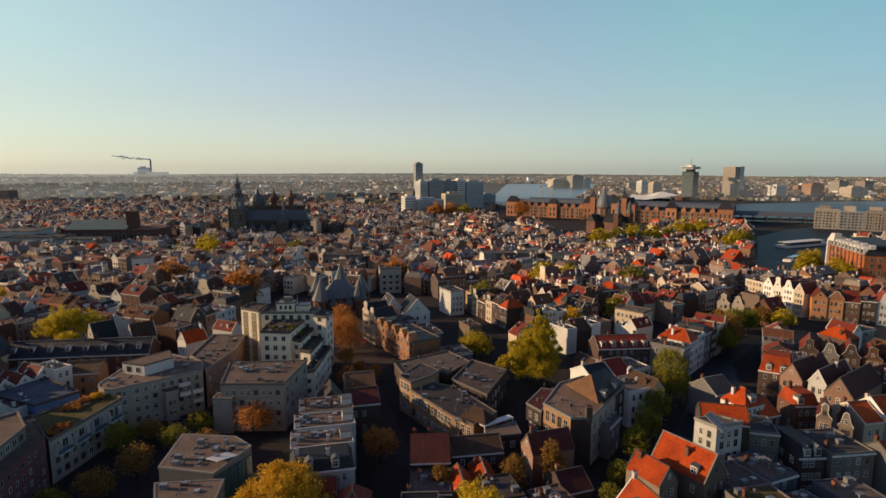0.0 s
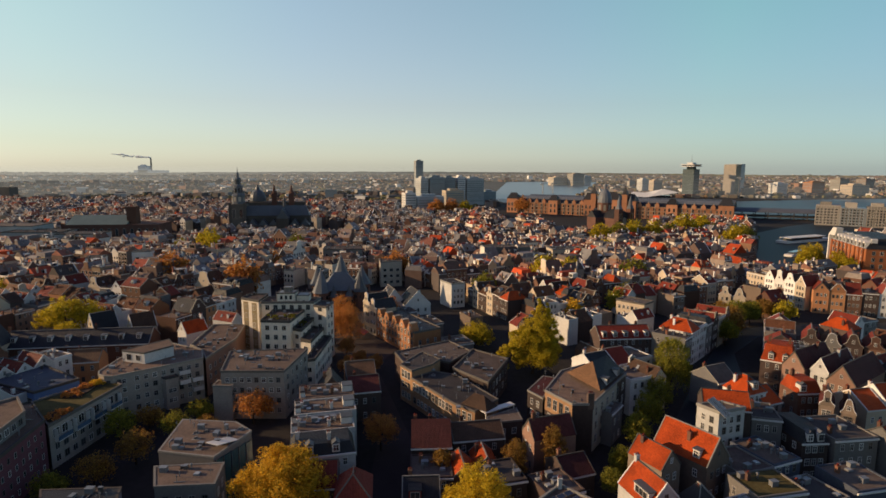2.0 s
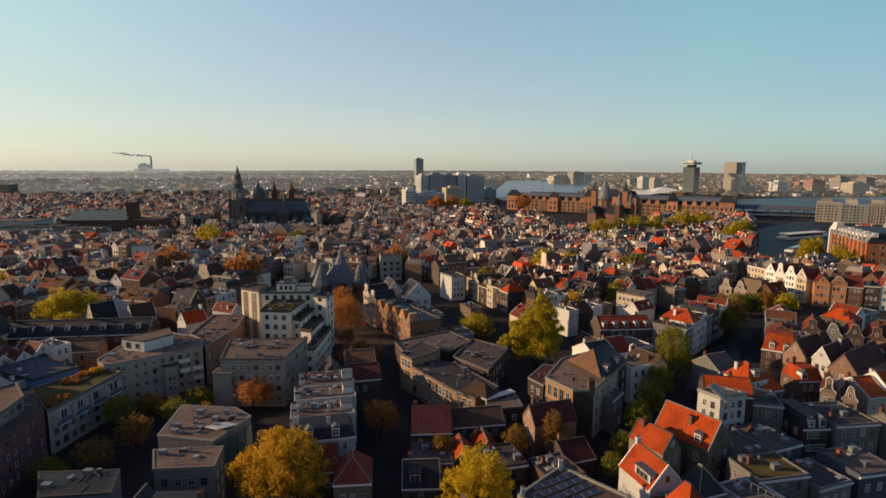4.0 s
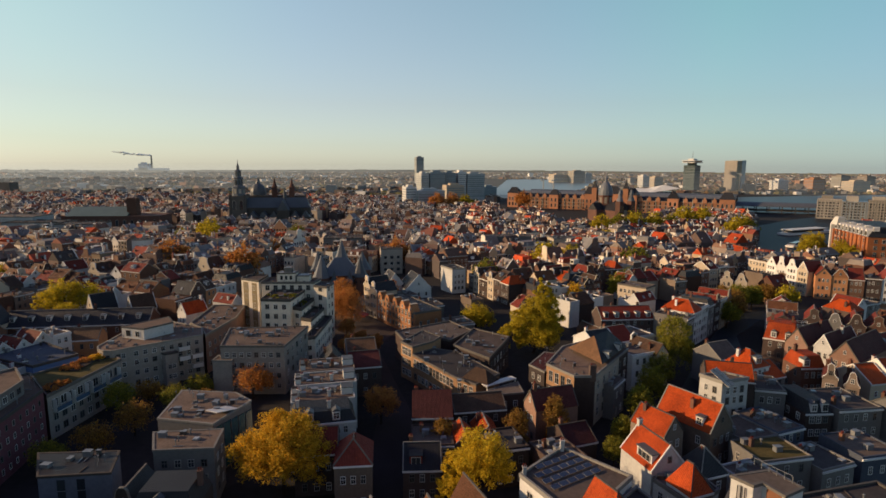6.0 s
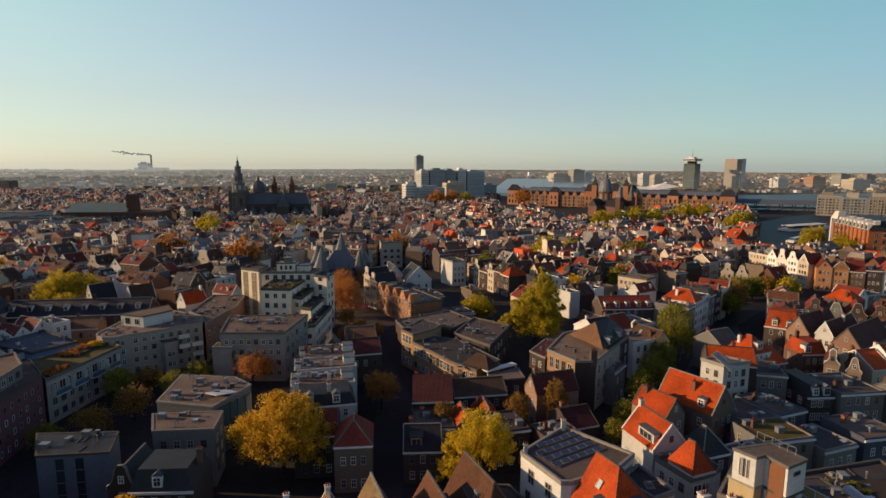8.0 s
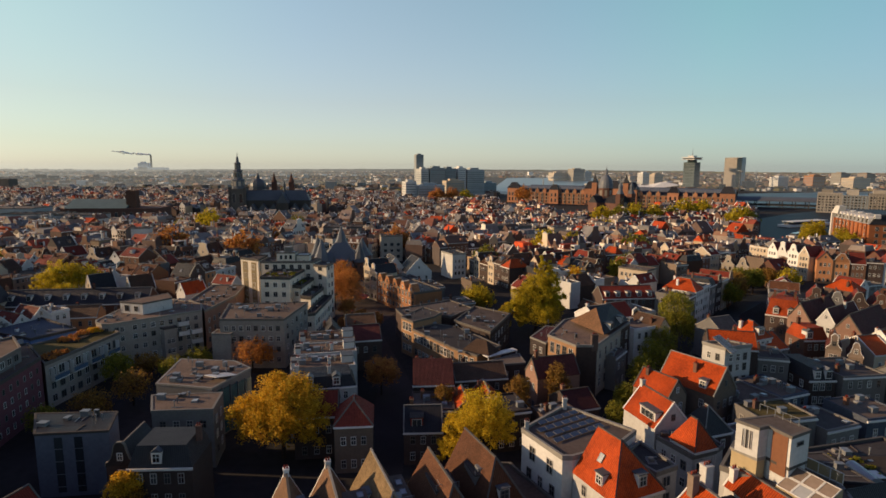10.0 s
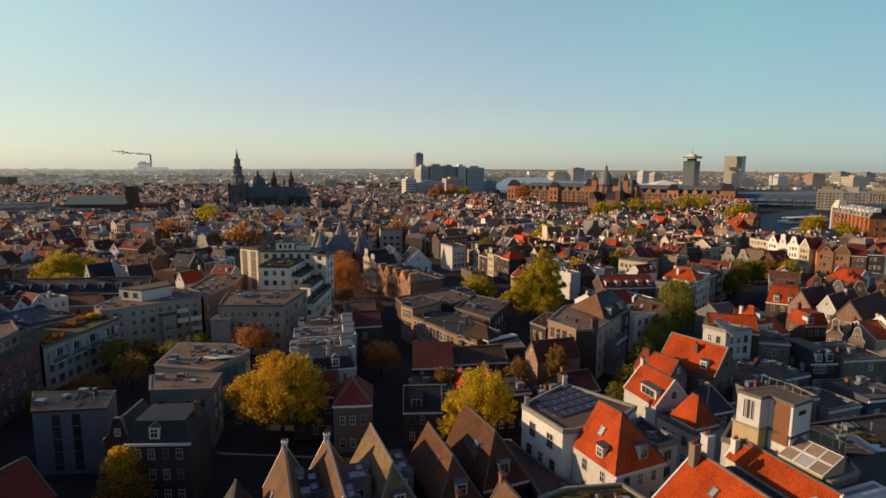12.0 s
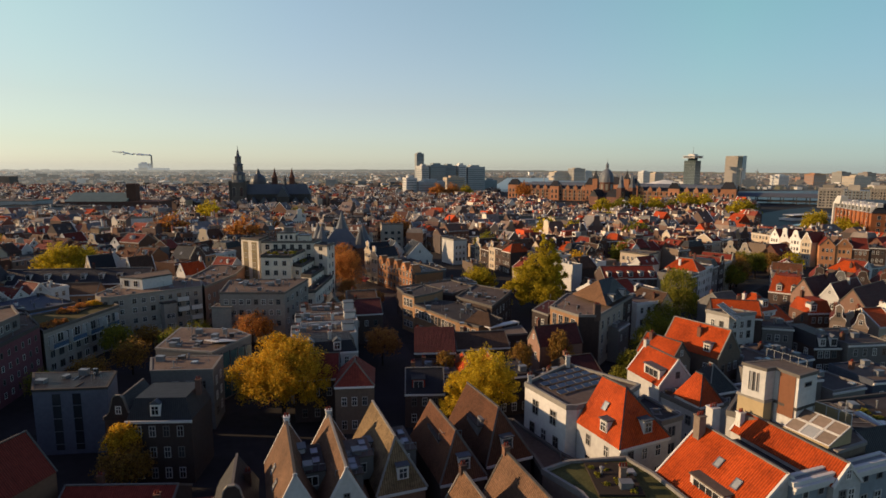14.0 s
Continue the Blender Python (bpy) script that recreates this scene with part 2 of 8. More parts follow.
PAVING = surface("brick paving", [(0.07, 0.055, 0.05), (0.065, 0.052, 0.046)], rough=0.9, grain=2.5, stain=0.15, spread=0.4)
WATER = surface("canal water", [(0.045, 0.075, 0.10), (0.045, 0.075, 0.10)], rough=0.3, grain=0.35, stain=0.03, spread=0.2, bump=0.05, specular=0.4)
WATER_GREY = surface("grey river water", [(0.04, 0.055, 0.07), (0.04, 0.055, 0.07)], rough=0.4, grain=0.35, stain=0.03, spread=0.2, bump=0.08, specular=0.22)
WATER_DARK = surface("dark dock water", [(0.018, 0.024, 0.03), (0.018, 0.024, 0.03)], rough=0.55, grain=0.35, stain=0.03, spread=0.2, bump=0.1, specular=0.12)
# browns lifted by about a third, haze put into the colour
WOODLAND = surface("far woodland", [(0.115, 0.095, 0.06), (0.095, 0.085, 0.06), (0.13, 0.09, 0.055), (0.13, 0.115, 0.05)], rough=1, grain=0.3, stain=0.02, spread=0.5, island=True, bump=0)
BARK = surface("bark", [(0.07, 0.05, 0.035), (0.06, 0.045, 0.035)], rough=0.95, grain=4, spread=0.4)
LEAF_GOLD = leafy("golden leaves", [(0.54, 0.305, 0.022), (0.60, 0.375, 0.03), (0.44, 0.265, 0.02), (0.57, 0.31, 0.018)])
LEAF_LEMON = leafy("lemon-yellow leaves", [(0.54, 0.36, 0.02), (0.60, 0.43, 0.025), (0.44, 0.31, 0.02), (0.56, 0.38, 0.02)])
LEAF_YELLOW = leafy("yellow-green leaves", [(0.46, 0.345, 0.02), (0.37, 0.285, 0.018), (0.50, 0.37, 0.02), (0.27, 0.215, 0.016)], 0.45)
LEAF_GREEN = leafy("olive green leaves", [(0.17, 0.17, 0.02), (0.22, 0.20, 0.025), (0.13, 0.13, 0.02), (0.26, 0.22, 0.025)])
LEAF_BROWN = leafy("brown and ochre leaves", [(0.27, 0.145, 0.03), (0.21, 0.12, 0.03), (0.33, 0.19, 0.03), (0.19, 0.10, 0.03)], 0.4)
FRONT_BLUE = surface("pale blue-grey paint", [(0.30, 0.34, 0.37), (0.26, 0.30, 0.33)], vary=0.1, spread=0.25, stain=0.2, bump=0.05)
LEAF_RUST = leafy("rust-coloured buds", [(0.44, 0.18, 0.045), (0.36, 0.14, 0.04), (0.48, 0.22, 0.05), (0.38, 0.16, 0.045)])
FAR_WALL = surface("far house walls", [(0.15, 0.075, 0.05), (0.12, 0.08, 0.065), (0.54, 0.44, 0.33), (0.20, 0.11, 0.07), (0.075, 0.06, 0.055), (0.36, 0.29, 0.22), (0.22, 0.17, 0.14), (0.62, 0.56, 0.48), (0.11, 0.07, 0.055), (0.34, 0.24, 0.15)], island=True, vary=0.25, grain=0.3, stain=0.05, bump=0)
FAR_ROOF = surface("far house roofs", [(0.24, 0.05, 0.028), (0.09, 0.06, 0.05), (0.14, 0.07, 0.05), (0.36, 0.055, 0.018), (0.12, 0.07, 0.052), (0.20, 0.05, 0.034), (0.075, 0.058, 0.052), (0.15, 0.085, 0.06)], island=True, vary=0.3, grain=0.6, stain=0.1, spread=0.5, bump=0)
# dark roofs painted paler than they are, standing in for distant haze
FAR_ROOF_DARK = surface("far dark roofs", [(0.155, 0.14, 0.135), (0.175, 0.145, 0.125), (0.20, 0.08, 0.055), (0.115, 0.105, 0.103), (0.19, 0.14, 0.115), (0.165, 0.155, 0.15), (0.17, 0.105, 0.08)], island=True, vary=0.3, grain=0.6, stain=0.1, spread=0.5, bump=0)
FAR_TRIM = surface("far white trims", [(0.50, 0.48, 0.45), (0.34, 0.32, 0.30), (0.62, 0.59, 0.54)], island=True, vary=0.2, bump=0)
# block colours raised too, so some haze is in the paint
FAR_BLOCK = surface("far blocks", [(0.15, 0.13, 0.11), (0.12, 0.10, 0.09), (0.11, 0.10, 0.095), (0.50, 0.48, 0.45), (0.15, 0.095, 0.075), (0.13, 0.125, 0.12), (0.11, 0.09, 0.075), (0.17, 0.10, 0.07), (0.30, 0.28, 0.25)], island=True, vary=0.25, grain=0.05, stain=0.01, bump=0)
KERB = surface("weathered roof edge", [(0.19, 0.17, 0.15), (0.30, 0.28, 0.25), (0.11, 0.10, 0.09)], rough=0.8, vary=0.2, spread=0.35, bump=0.05)
SMOKE = surface("pale grey smoke", [(0.88, 0.86, 0.85), (0.88, 0.86, 0.85)], rough=1, spread=0.1, bump=0, specular=0, unscaled=True)


# ---- building blocks ----
class Shape:
    """Collects faces for one mesh; each face names its material slot."""

    def __init__(self):
        self.v, self.f, self.s = [], [], []
        self.m = Matrix()

    def face(self, pts, slot=0):
        k = len(self.v)
        self.v += [tuple(self.m @ Vector(p)) for p in pts]
        self.f.append(tuple(range(k, k + len(pts))))
        self.s.append(slot)

    def solid(self, pts, faces, slot=0):
        k = len(self.v)
        self.v += [tuple(self.m @ Vector(p)) for p in pts]
        for f in faces:
            self.f.append(tuple(k + i for i in f))
            self.s.append(slot)

    def box(self, x0, x1, y0, y1, z0, z1, slot=0):
        self.solid([(x0, y0, z0), (x1, y0, z0), (x1, y1, z0), (x0, y1, z0), (x0, y0, z1), (x1, y0, z1), (x1, y1, z1), (x0, y1, z1)],
                   [(0, 3, 2, 1), (4, 5, 6, 7), (0, 1, 5, 4), (1, 2, 6, 5), (2, 3, 7, 6), (3, 0, 4, 7)], slot)

    def prism(self, poly, z0, z1, slot=0, taper=1.0, centre=(0, 0)):
        n = len(poly)
        top = [(centre[0] + (x - centre[0]) * taper, centre[1] + (y - centre[1]) * taper, z1) for x, y in poly]
        self.solid([(x, y, z0) for x, y in poly] + top,
                   [tuple(range(n - 1, -1, -1)), tuple(range(n, 2 * n))] + [(i, (i + 1) % n, n + (i + 1) % n, n + i) for i in range(n)], slot)

    def turned(self, profile, sides=12, cx=0.0, cy=0.0, slot=0, turn=0.0):
        """A body of revolution from (radius, height) pairs, closed at both ends."""
        pts, faces = [], []
        for r, z in profile:
            for i in range(sides):
                a = 2 * math.pi * (i + turn) / sides
                pts.append((cx + r * math.cos(a), cy + r * math.sin(a), z))
        for k in range(len(profile) - 1):
            for i in range(sides):
                j = (i + 1) % sides
                faces.append((k * sides + i, k * sides + j, (k + 1) * sides + j, (k + 1) * sides + i))
        faces.append(tuple(range(sides - 1, -1, -1)))
        faces.append(tuple(range((len(profile) - 1) * sides, len(profile) * sides)))
        self.solid(pts, faces, slot)

    def profile_y(self, poly, y0, y1, slot=0):
        """A polygon in x and z, pulled out from y0 to y1."""
        n = len(poly)
        self.solid([(x, y0, z) for x, z in poly] + [(x, y1, z) for x, z in poly],
                   [tuple(range(n)), tuple(range(2 * n - 1, n - 1, -1))] + [((i + 1) % n, i, n + i, n + (i + 1) % n) for i in range(n)], slot)

    def mesh(self, name, mats):
        me = bpy.data.meshes.new(name)
        me.from_pydata(self.v, [], self.f)
        for m in mats:
            me.materials.append(m)
        if any(self.s):
            me.polygons.foreach_set("material_index", self.s)
        me.update()
        return me


def part(name, shape, mats, parent, label="", m=None):
    """One mesh object under a thing or under a part; shape may be a ready mesh."""
    if isinstance(shape, Shape):
        shape = shape.mesh(name, mats if isinstance(mats, (list, tuple)) else [mats])
    ob = new(name, shape)
    ob.parent = parent
    if m is not None:
        ob.matrix_basis = m
    return tagged(ob, label)


def thing(name, label, category, x=0.0, y=0.0, z=0.0, turn=0.0, group=""):
    ob = new(name)
    ob.empty_display_size = 0.5
    ob.matrix_basis = pose(x, y, z, 0, 0, turn)
    return tagged(ob, label, category, group)


def lone(name, shape, mats, label, category, m=None, group="", kind=""):
    ob = new(name, shape.mesh(name, mats if isinstance(mats, (list, tuple)) else [mats]))
    if m is not None:
        ob.matrix_basis = m
    return tagged(ob, label, category, group, kind)


window_meshes = {}


def window_mesh(w, h, style="sash", split=False):
    """A window that faces -y, its sill's middle at the origin: frame, glazing bars, sill and glass."""
    key = (round(w, 1), round(h, 1), style, split)
    if key in window_meshes:
        return window_meshes[key]
    w, h = key[0], key[1]
    b = 0.11 if style != "plain" else 0.07
    cols, rows_z = [-w / 2, -w / 2 + b], [0, b]
    bars = 2 if style == "sash" else max(2, int(w / 0.9)) if style == "wide" else 1
    for k in range(1, bars):
        x = -w / 2 + w * k / bars
        cols += [x - 0.035, x + 0.035]
    cols += [w / 2 - b, w / 2]
    if style == "sash":
        rows_z += [h * 0.56, h * 0.56 + 0.08]
    rows_z += [h - b, h]
    s, g = Shape(), Shape()
    nx, nz = len(cols), len(rows_z)
    pts = [(x, y, z) for y in (-0.09, 0.02) for z in rows_z for x in cols]
    front = lambda i, j: j * nx + i
    back = lambda i, j: nx * nz + j * nx + i
    glass = lambda i, j: 0 <= i < nx - 1 and 0 <= j < nz - 1 and i % 2 == 1 and j % 2 == 1
    faces = []
    for j in range(nz - 1):
        for i in range(nx - 1):
            if not glass(i, j):
                faces.append((front(i, j), front(i + 1, j), front(i + 1, j + 1), front(i, j + 1)))
                continue
            g.face([(cols[i], -0.02, rows_z[j]), (cols[i + 1], -0.02, rows_z[j]), (cols[i + 1], -0.02, rows_z[j + 1]), (cols[i], -0.02, rows_z[j + 1])])
            c = [(i, j), (i + 1, j), (i + 1, j + 1), (i, j + 1)]
            faces += [(front(*c[k]), front(*c[k - 1]), back(*c[k - 1]), back(*c[k])) for k in range(4)]
    ring = [(i, 0) for i in range(nx)] + [(nx - 1, j) for j in range(1, nz)] + [(i, nz - 1) for i in range(nx - 2, -1, -1)] + [(0, j) for j in range(nz - 2, 0, -1)]
    faces += [(front(*ring[k]), back(*ring[k]), back(*ring[k - 1]), front(*ring[k - 1])) for k in range(len(ring))]
    s.solid(pts, faces)
    if not split:
        s.solid(g.v, g.f, 1)
    window_meshes[key] = (s.mesh("window", [FRAME, PANE]), g.mesh("pane", [PANE]) if split else None)
    return window_meshes[key]


SPLIT = [True]      # whether panes are parts of their own


def one_window(parent, w, h, style, m):
    frame_mesh, pane_mesh = window_mesh(w, h, style, SPLIT[0])
    ob = part("window", frame_mesh, None, parent, m=m)
    if pane_mesh:
        part("pane", pane_mesh, None, ob)
    return ob


def windows(parent, a, b, sills, count, w=1.1, h=1.7, style="sash", margin=0.7, skip=()):
    """Rows of windows on the wall from a to b (outside to the right of that way)."""
    dx, dy = b[0] - a[0], b[1] - a[1]
    length = math.hypot(dx, dy)
    turn = math.degrees(math.atan2(dy, dx))
    for r, z in enumerate(sills):
        for i in range(count):
            if (r, i) in skip:
                continue
            f = (margin + (length - 2 * margin) * (i + 0.5) / count) / length
            one_window(parent, w, h, style, pose(a[0] + dx * f, a[1] + dy * f, z, 0, 0, turn))


def door(parent, x, y, turn, w=1.1, h=2.4, mat=None):
    s = Shape()
    s.box(-w / 2 - 0.12, -w / 2, -0.1, 0.02, 0, h + 0.12, 1)
    s.box(w / 2, w / 2 + 0.12, -0.1, 0.02, 0, h + 0.12, 1)
    s.box(-w / 2, w / 2, -0.1, 0.02, h, h + 0.12, 1)
    s.box(-w / 2, w / 2, -0.04, 0.02, 0.02, h)
    part("door", s, [mat or SLATE, TRIM], parent, m=pose(x, y, 0, 0, 0, turn))


def chimney(parent, x, y, z0, z1, w=0.7, mat=None, pots=2):
    s = Shape()
    s.box(x - w / 2, x + w / 2, y - w / 2, y + w / 2, z0, z1)
    s.box(x - w / 2 - 0.08, x + w / 2 + 0.08, y - w / 2 - 0.08, y + w / 2 + 0.08, z1, z1 + 0.14)
    for i in range(pots):
        s.turned([(0.13, z1 + 0.14), (0.10, z1 + 0.6)], 6, x + (i - (pots - 1) / 2) * 0.36, y, 1)
    part("chimney", s, [mat or BRICK, TILE_RED], parent)


def dormer(parent, x, y, z, turn, w=1.5, h=1.7, deep=2.2, roof=None, gabled=False, cheek=None):
    """A dormer whose window faces -y of its own frame."""
    s = Shape()
    s.box(-w / 2, w / 2, 0, deep, 0, h, 0)
    if gabled:
        s.profile_y([(-w / 2 - 0.12, h), (w / 2 + 0.12, h), (0, h + w * 0.45)], -0.12, deep, 1)
    else:
        s.box(-w / 2 - 0.15, w / 2 + 0.15, -0.18, deep, h, h + 0.16, 1)
    ob = part("dormer", s, [cheek or TRIM, roof or LEAD], parent, m=pose(x, y, z, 0, 0, turn))
    q = window_mesh(w * 0.8, h * 0.8, "sash" if w < 2 else "wide")[0]
    part("window", q, None, ob, m=pose(0, -0.02, h * 0.1))


def skylight(parent, x, y, z, tilt_x, turn, w=0.9, h=1.3):
    s = Shape()
    for x0, x1, y0, y1 in ((-w / 2, -w / 2 + 0.09, -h / 2, h / 2), (w / 2 - 0.09, w / 2, -h / 2, h / 2), (-w / 2 + 0.09, w / 2 - 0.09, h / 2 - 0.09, h / 2), (-w / 2 + 0.09, w / 2 - 0.09, -h / 2, -h / 2 + 0.09)):
        s.box(x0, x1, y0, y1, -0.1, 0.14, 0)
    s.box(-w / 2 + 0.09, w / 2 - 0.09, -h / 2 + 0.09, h / 2 - 0.09, -0.1, 0.09, 1)
    part("skylight", s, [ZINC, SKY_GLASS], parent, m=pose(x, y, z, 0, 0, turn) @ pose(0, 0, 0, tilt_x, 0, 0))


def slab(s, a, b, c, d, thick=0.16, slot=0):
    """A sloping roof slab with its upper face a, b, c, d."""
    n = (Vector(b) - Vector(a)).cross(Vector(d) - Vector(a)).normalized() * thick
    low = [tuple(Vector(p) - n) for p in (a, b, c, d)]
    s.solid([a, b, c, d] + low, [(0, 1, 2, 3), (7, 6, 5, 4), (1, 0, 4, 5), (2, 1, 5, 6), (3, 2, 6, 7), (0, 3, 7, 4)], slot)


def gable_outline(w, eave, ridge, kind):
    """The outline of a canal-house gable in x and z, from the left foot of its top to the right one."""
    h = w / 2
    if kind == "neck":
        k = w * 0.2
        return [(-h, eave), (-h, eave + 0.5), (-h * 0.72, eave + 0.8), (-k, ridge - 1.6), (-k, ridge + 0.1), (-k * 1.15, ridge + 0.3), (0, ridge + 1.0),
                (k * 1.15, ridge + 0.3), (k, ridge + 0.1), (k, ridge - 1.6), (h * 0.72, eave + 0.8), (h, eave + 0.5), (h, eave)]
    if kind == "bell":
        k = w * 0.17
        return [(-h, eave), (-h, eave + 0.45), (-h * 0.8, eave + 0.7), (-h * 0.6, eave + (ridge - eave) * 0.42), (-k * 1.3, ridge - 0.7), (-k, ridge + 0.3), (-k * 0.5, ridge + 0.75),
                (k * 0.5, ridge + 0.75), (k, ridge + 0.3), (k * 1.3, ridge - 0.7), (h * 0.6, eave + (ridge - eave) * 0.42), (h * 0.8, eave + 0.7), (h, eave + 0.45), (h, eave)]
    if kind == "step":
        n, left = 5, []
        for i in range(n):
            x = -h + h * i / n * 0.9
            left += [(x, eave + (ridge - eave) * i / n + (0.0 if i == 0 else 0.3)), (x, eave + (ridge - eave) * (i + 1) / n + 0.3)]
        return left + [(-x, z) for x, z in reversed(left)]
    k = 0.35
    return [(-h, eave), (-h, eave + 0.3), (-k, ridge + 0.15), (-k, ridge + 0.7), (k, ridge + 0.7), (k, ridge + 0.15), (h, eave + 0.3), (h, eave)]


def house(x, y, turn, w, d, eave, ridge, roof="front", wall=None, tiles=None, label="", bays=2, front="", dormers=(), chimneys=((0.25, 0.7),), lights=(),
          sides=(), rear=False, cornice=True, coping=True, group="", wh=1.7, ww=1.0, ground=True, name="canal_house", category="house", flue=1.6, clutter=4):
    """A house whose front's middle stands at x, y and faces -y when turn is 0. roof: front (the gable faces the street), side, hip, flat or mansard.
    chimneys: (place across, place along) as parts of width and depth. dormers: (side, place along, height share, width). lights: (side, along, height share)."""
    wall, tiles = wall or BRICK, tiles or TILE_RED
    t = thing(name, label, category, x, y, 0, turn, group)
    h = w / 2
    s = Shape()
    s.box(-h, h, 0, d, 0, eave)
    rise = ridge - eave
    r = Shape()
    if roof == "front":
        s.profile_y([(-h, eave), (h, eave), (0, ridge)], 0.02, d - 0.02)
        for k in (-1, 1):
            a, b, c, e = (k * (h + 0.2), -0.1, eave - rise * 0.2 / h + 0.2), (k * (h + 0.2), d + 0.1, eave - rise * 0.2 / h + 0.2), (0, d + 0.1, ridge + 0.2), (0, -0.1, ridge + 0.2)
            slab(r, *((a, b, c, e) if k > 0 else (e, c, b, a)))
    elif roof == "side":
        m = d / 2
        s.m = Matrix()
        s.solid([(-h, 0, eave), (-h, d, eave), (-h, m, ridge), (h, 0, eave), (h, d, eave), (h, m, ridge)], [(0, 2, 1), (3, 4, 5), (0, 3, 5, 2), (1, 2, 5, 4)])
        for k in (0, 1):
            yo, ye = (-0.2, m) if k == 0 else (d + 0.2, m)
            zo = eave - rise * 0.2 / m + 0.2
            q = ((-h - 0.05, yo, zo), (h + 0.05, yo, zo), (h + 0.05, ye, ridge + 0.2), (-h - 0.05, ye, ridge + 0.2))
            slab(r, *(q if k == 0 else (q[3], q[2], q[1], q[0])))
    elif roof == "hip":
        # the ridge runs along the depth
        c = min(h, d / 2) * 0.85
        p = [(-h - 0.2, -0.2, eave), (h + 0.2, -0.2, eave), (h + 0.2, d + 0.2, eave), (-h - 0.2, d + 0.2, eave), (0, c, ridge), (0, d - c, ridge)]
        r.solid(p, [(0, 1, 4), (1, 2, 5, 4), (2, 3, 5), (3, 0, 4, 5), (3, 2, 1, 0)])
    elif roof == "fronthip":
        # hipped over the front, gabled behind
        c = h * 0.9
        p = [(-h - 0.2, -0.2, eave), (h + 0.2, -0.2, eave), (h + 0.2, d, eave), (-h - 0.2, d, eave), (0, c, ridge), (0, d, ridge)]
        r.solid(p, [(0, 1, 4), (1, 2, 5, 4), (2, 3, 5), (3, 0, 4, 5), (3, 2, 1, 0)])
    elif roof == "mansard":
        i = 1.1
        r.solid([(-h, 0, eave), (h, 0, eave), (h, d, eave), (-h, d, eave), (-h + i, i, ridge), (h - i, i, ridge), (h - i, d - i, ridge), (-h + i, d - i, ridge)],
                [(0, 1, 5, 4), (1, 2, 6, 5), (2, 3, 7, 6), (3, 0, 4, 7), (4, 5, 6, 7), (3, 2, 1, 0)])
    else:
        outer, inner = ((-h, 0), (h, 0), (h, d), (-h, d)), ((-h + 0.3, 0.3), (h - 0.3, 0.3), (h - 0.3, d - 0.3), (-h + 0.3, d - 0.3))
        s.solid([(*p, z) for z in (eave, eave + 0.45) for ring in (outer, inner) for p in ring],
                [f for i in range(4) for j in ((i + 1) % 4,) for f in ((i, j, 8 + j, 8 + i), (8 + i, 8 + j, 12 + j, 12 + i), (12 + i, 12 + j, 4 + j, 4 + i), (4 + i, 4 + j, j, i))])
        r.box(-h + 0.3, h - 0.3, 0.3, d - 0.3, eave - 0.05, eave + 0.12)
    part("wall", s, wall, t)
    part("roof", r, tiles, t)
    if roof in ("front", "fronthip", "side", "hip") and coping:
        c = Shape()
        if roof == "side":
            for k in (-1, 1):
                for y0, y1 in ((-0.25, d / 2), (d + 0.25, d / 2)):
                    z0 = eave - rise * 0.25 / (d / 2) + 0.3
                    a, b = (k * h - 0.12, y0, z0), (k * h + 0.12, y0, z0)
                    e, f = (k * h + 0.12, y1, ridge + 0.34), (k * h - 0.12, y1, ridge + 0.34)
                    slab(c, *((a, b, e, f) if y0 < y1 else (f, e, b, a)), thick=0.3)
        elif roof == "front" and not front:
            for yy in (0.0, d):
                for k in (-1, 1):
                    z0 = eave - rise * 0.25 / h + 0.3
                    a, b = (k * (h + 0.25), yy - 0.12, z0), (k * (h + 0.25), yy + 0.12, z0)
                    e, f = (0, yy + 0.12, ridge + 0.34), (0, yy - 0.12, ridge + 0.34)
                    slab(c, *((a, b, e, f) if k > 0 else (f, e, b, a)), thick=0.3)
        if roof == "front":
            c.box(-0.16, 0.16, 0, d, ridge + 0.16, ridge + 0.32, 1)
        elif roof == "side":
            c.box(-h, h, d / 2 - 0.15, d / 2 + 0.15, ridge + 0.16, ridge + 0.32, 1)
        elif roof in ("hip", "fronthip"):
            q = min(h, d / 2) * 0.85 if roof == "hip" else h * 0.9
            c.box(-0.15, 0.15, q, d - q if roof == "hip" else d, ridge - 0.05, ridge + 0.14, 1)
            for k in (-1, 1):
                a, b = Vector((k * (h + 0.2), -0.2, eave)), Vector((0, q, ridge))
                o = Vector((0.13, 0, 0))
                up = Vector((0, 0, 0.16))
                c.solid([tuple(a - o), tuple(a + o), tuple(b + o), tuple(b - o), tuple(a - o + up), tuple(a + o + up), tuple(b + o + up), tuple(b - o + up)],
                        [(0, 3, 2, 1), (4, 5, 6, 7), (0, 1, 5, 4), (1, 2, 6, 5), (2, 3, 7, 6), (3, 0, 4, 7)], 1)
        if c.f:
            part("coping", c, [TRIM if wall in (PLASTER, PLASTER_SOFT, PLASTER_CREAM) else KERB, KERB], t)
    if front:
        g = Shape()
        g.profile_y(gable_outline(w, eave, ridge, front), -0.12, 0.24)
        ob = part("gable", g, wall, t)
        e = Shape()
        o = gable_outline(w, eave, ridge, front)
        for (x0, z0), (x1, z1) in zip(o, o[1:]):
            a, b = Vector((x0, 0, z0)), Vector((x1, 0, z1))
            n = Vector((-(z1 - z0), 0, x1 - x0)).normalized() * 0.13
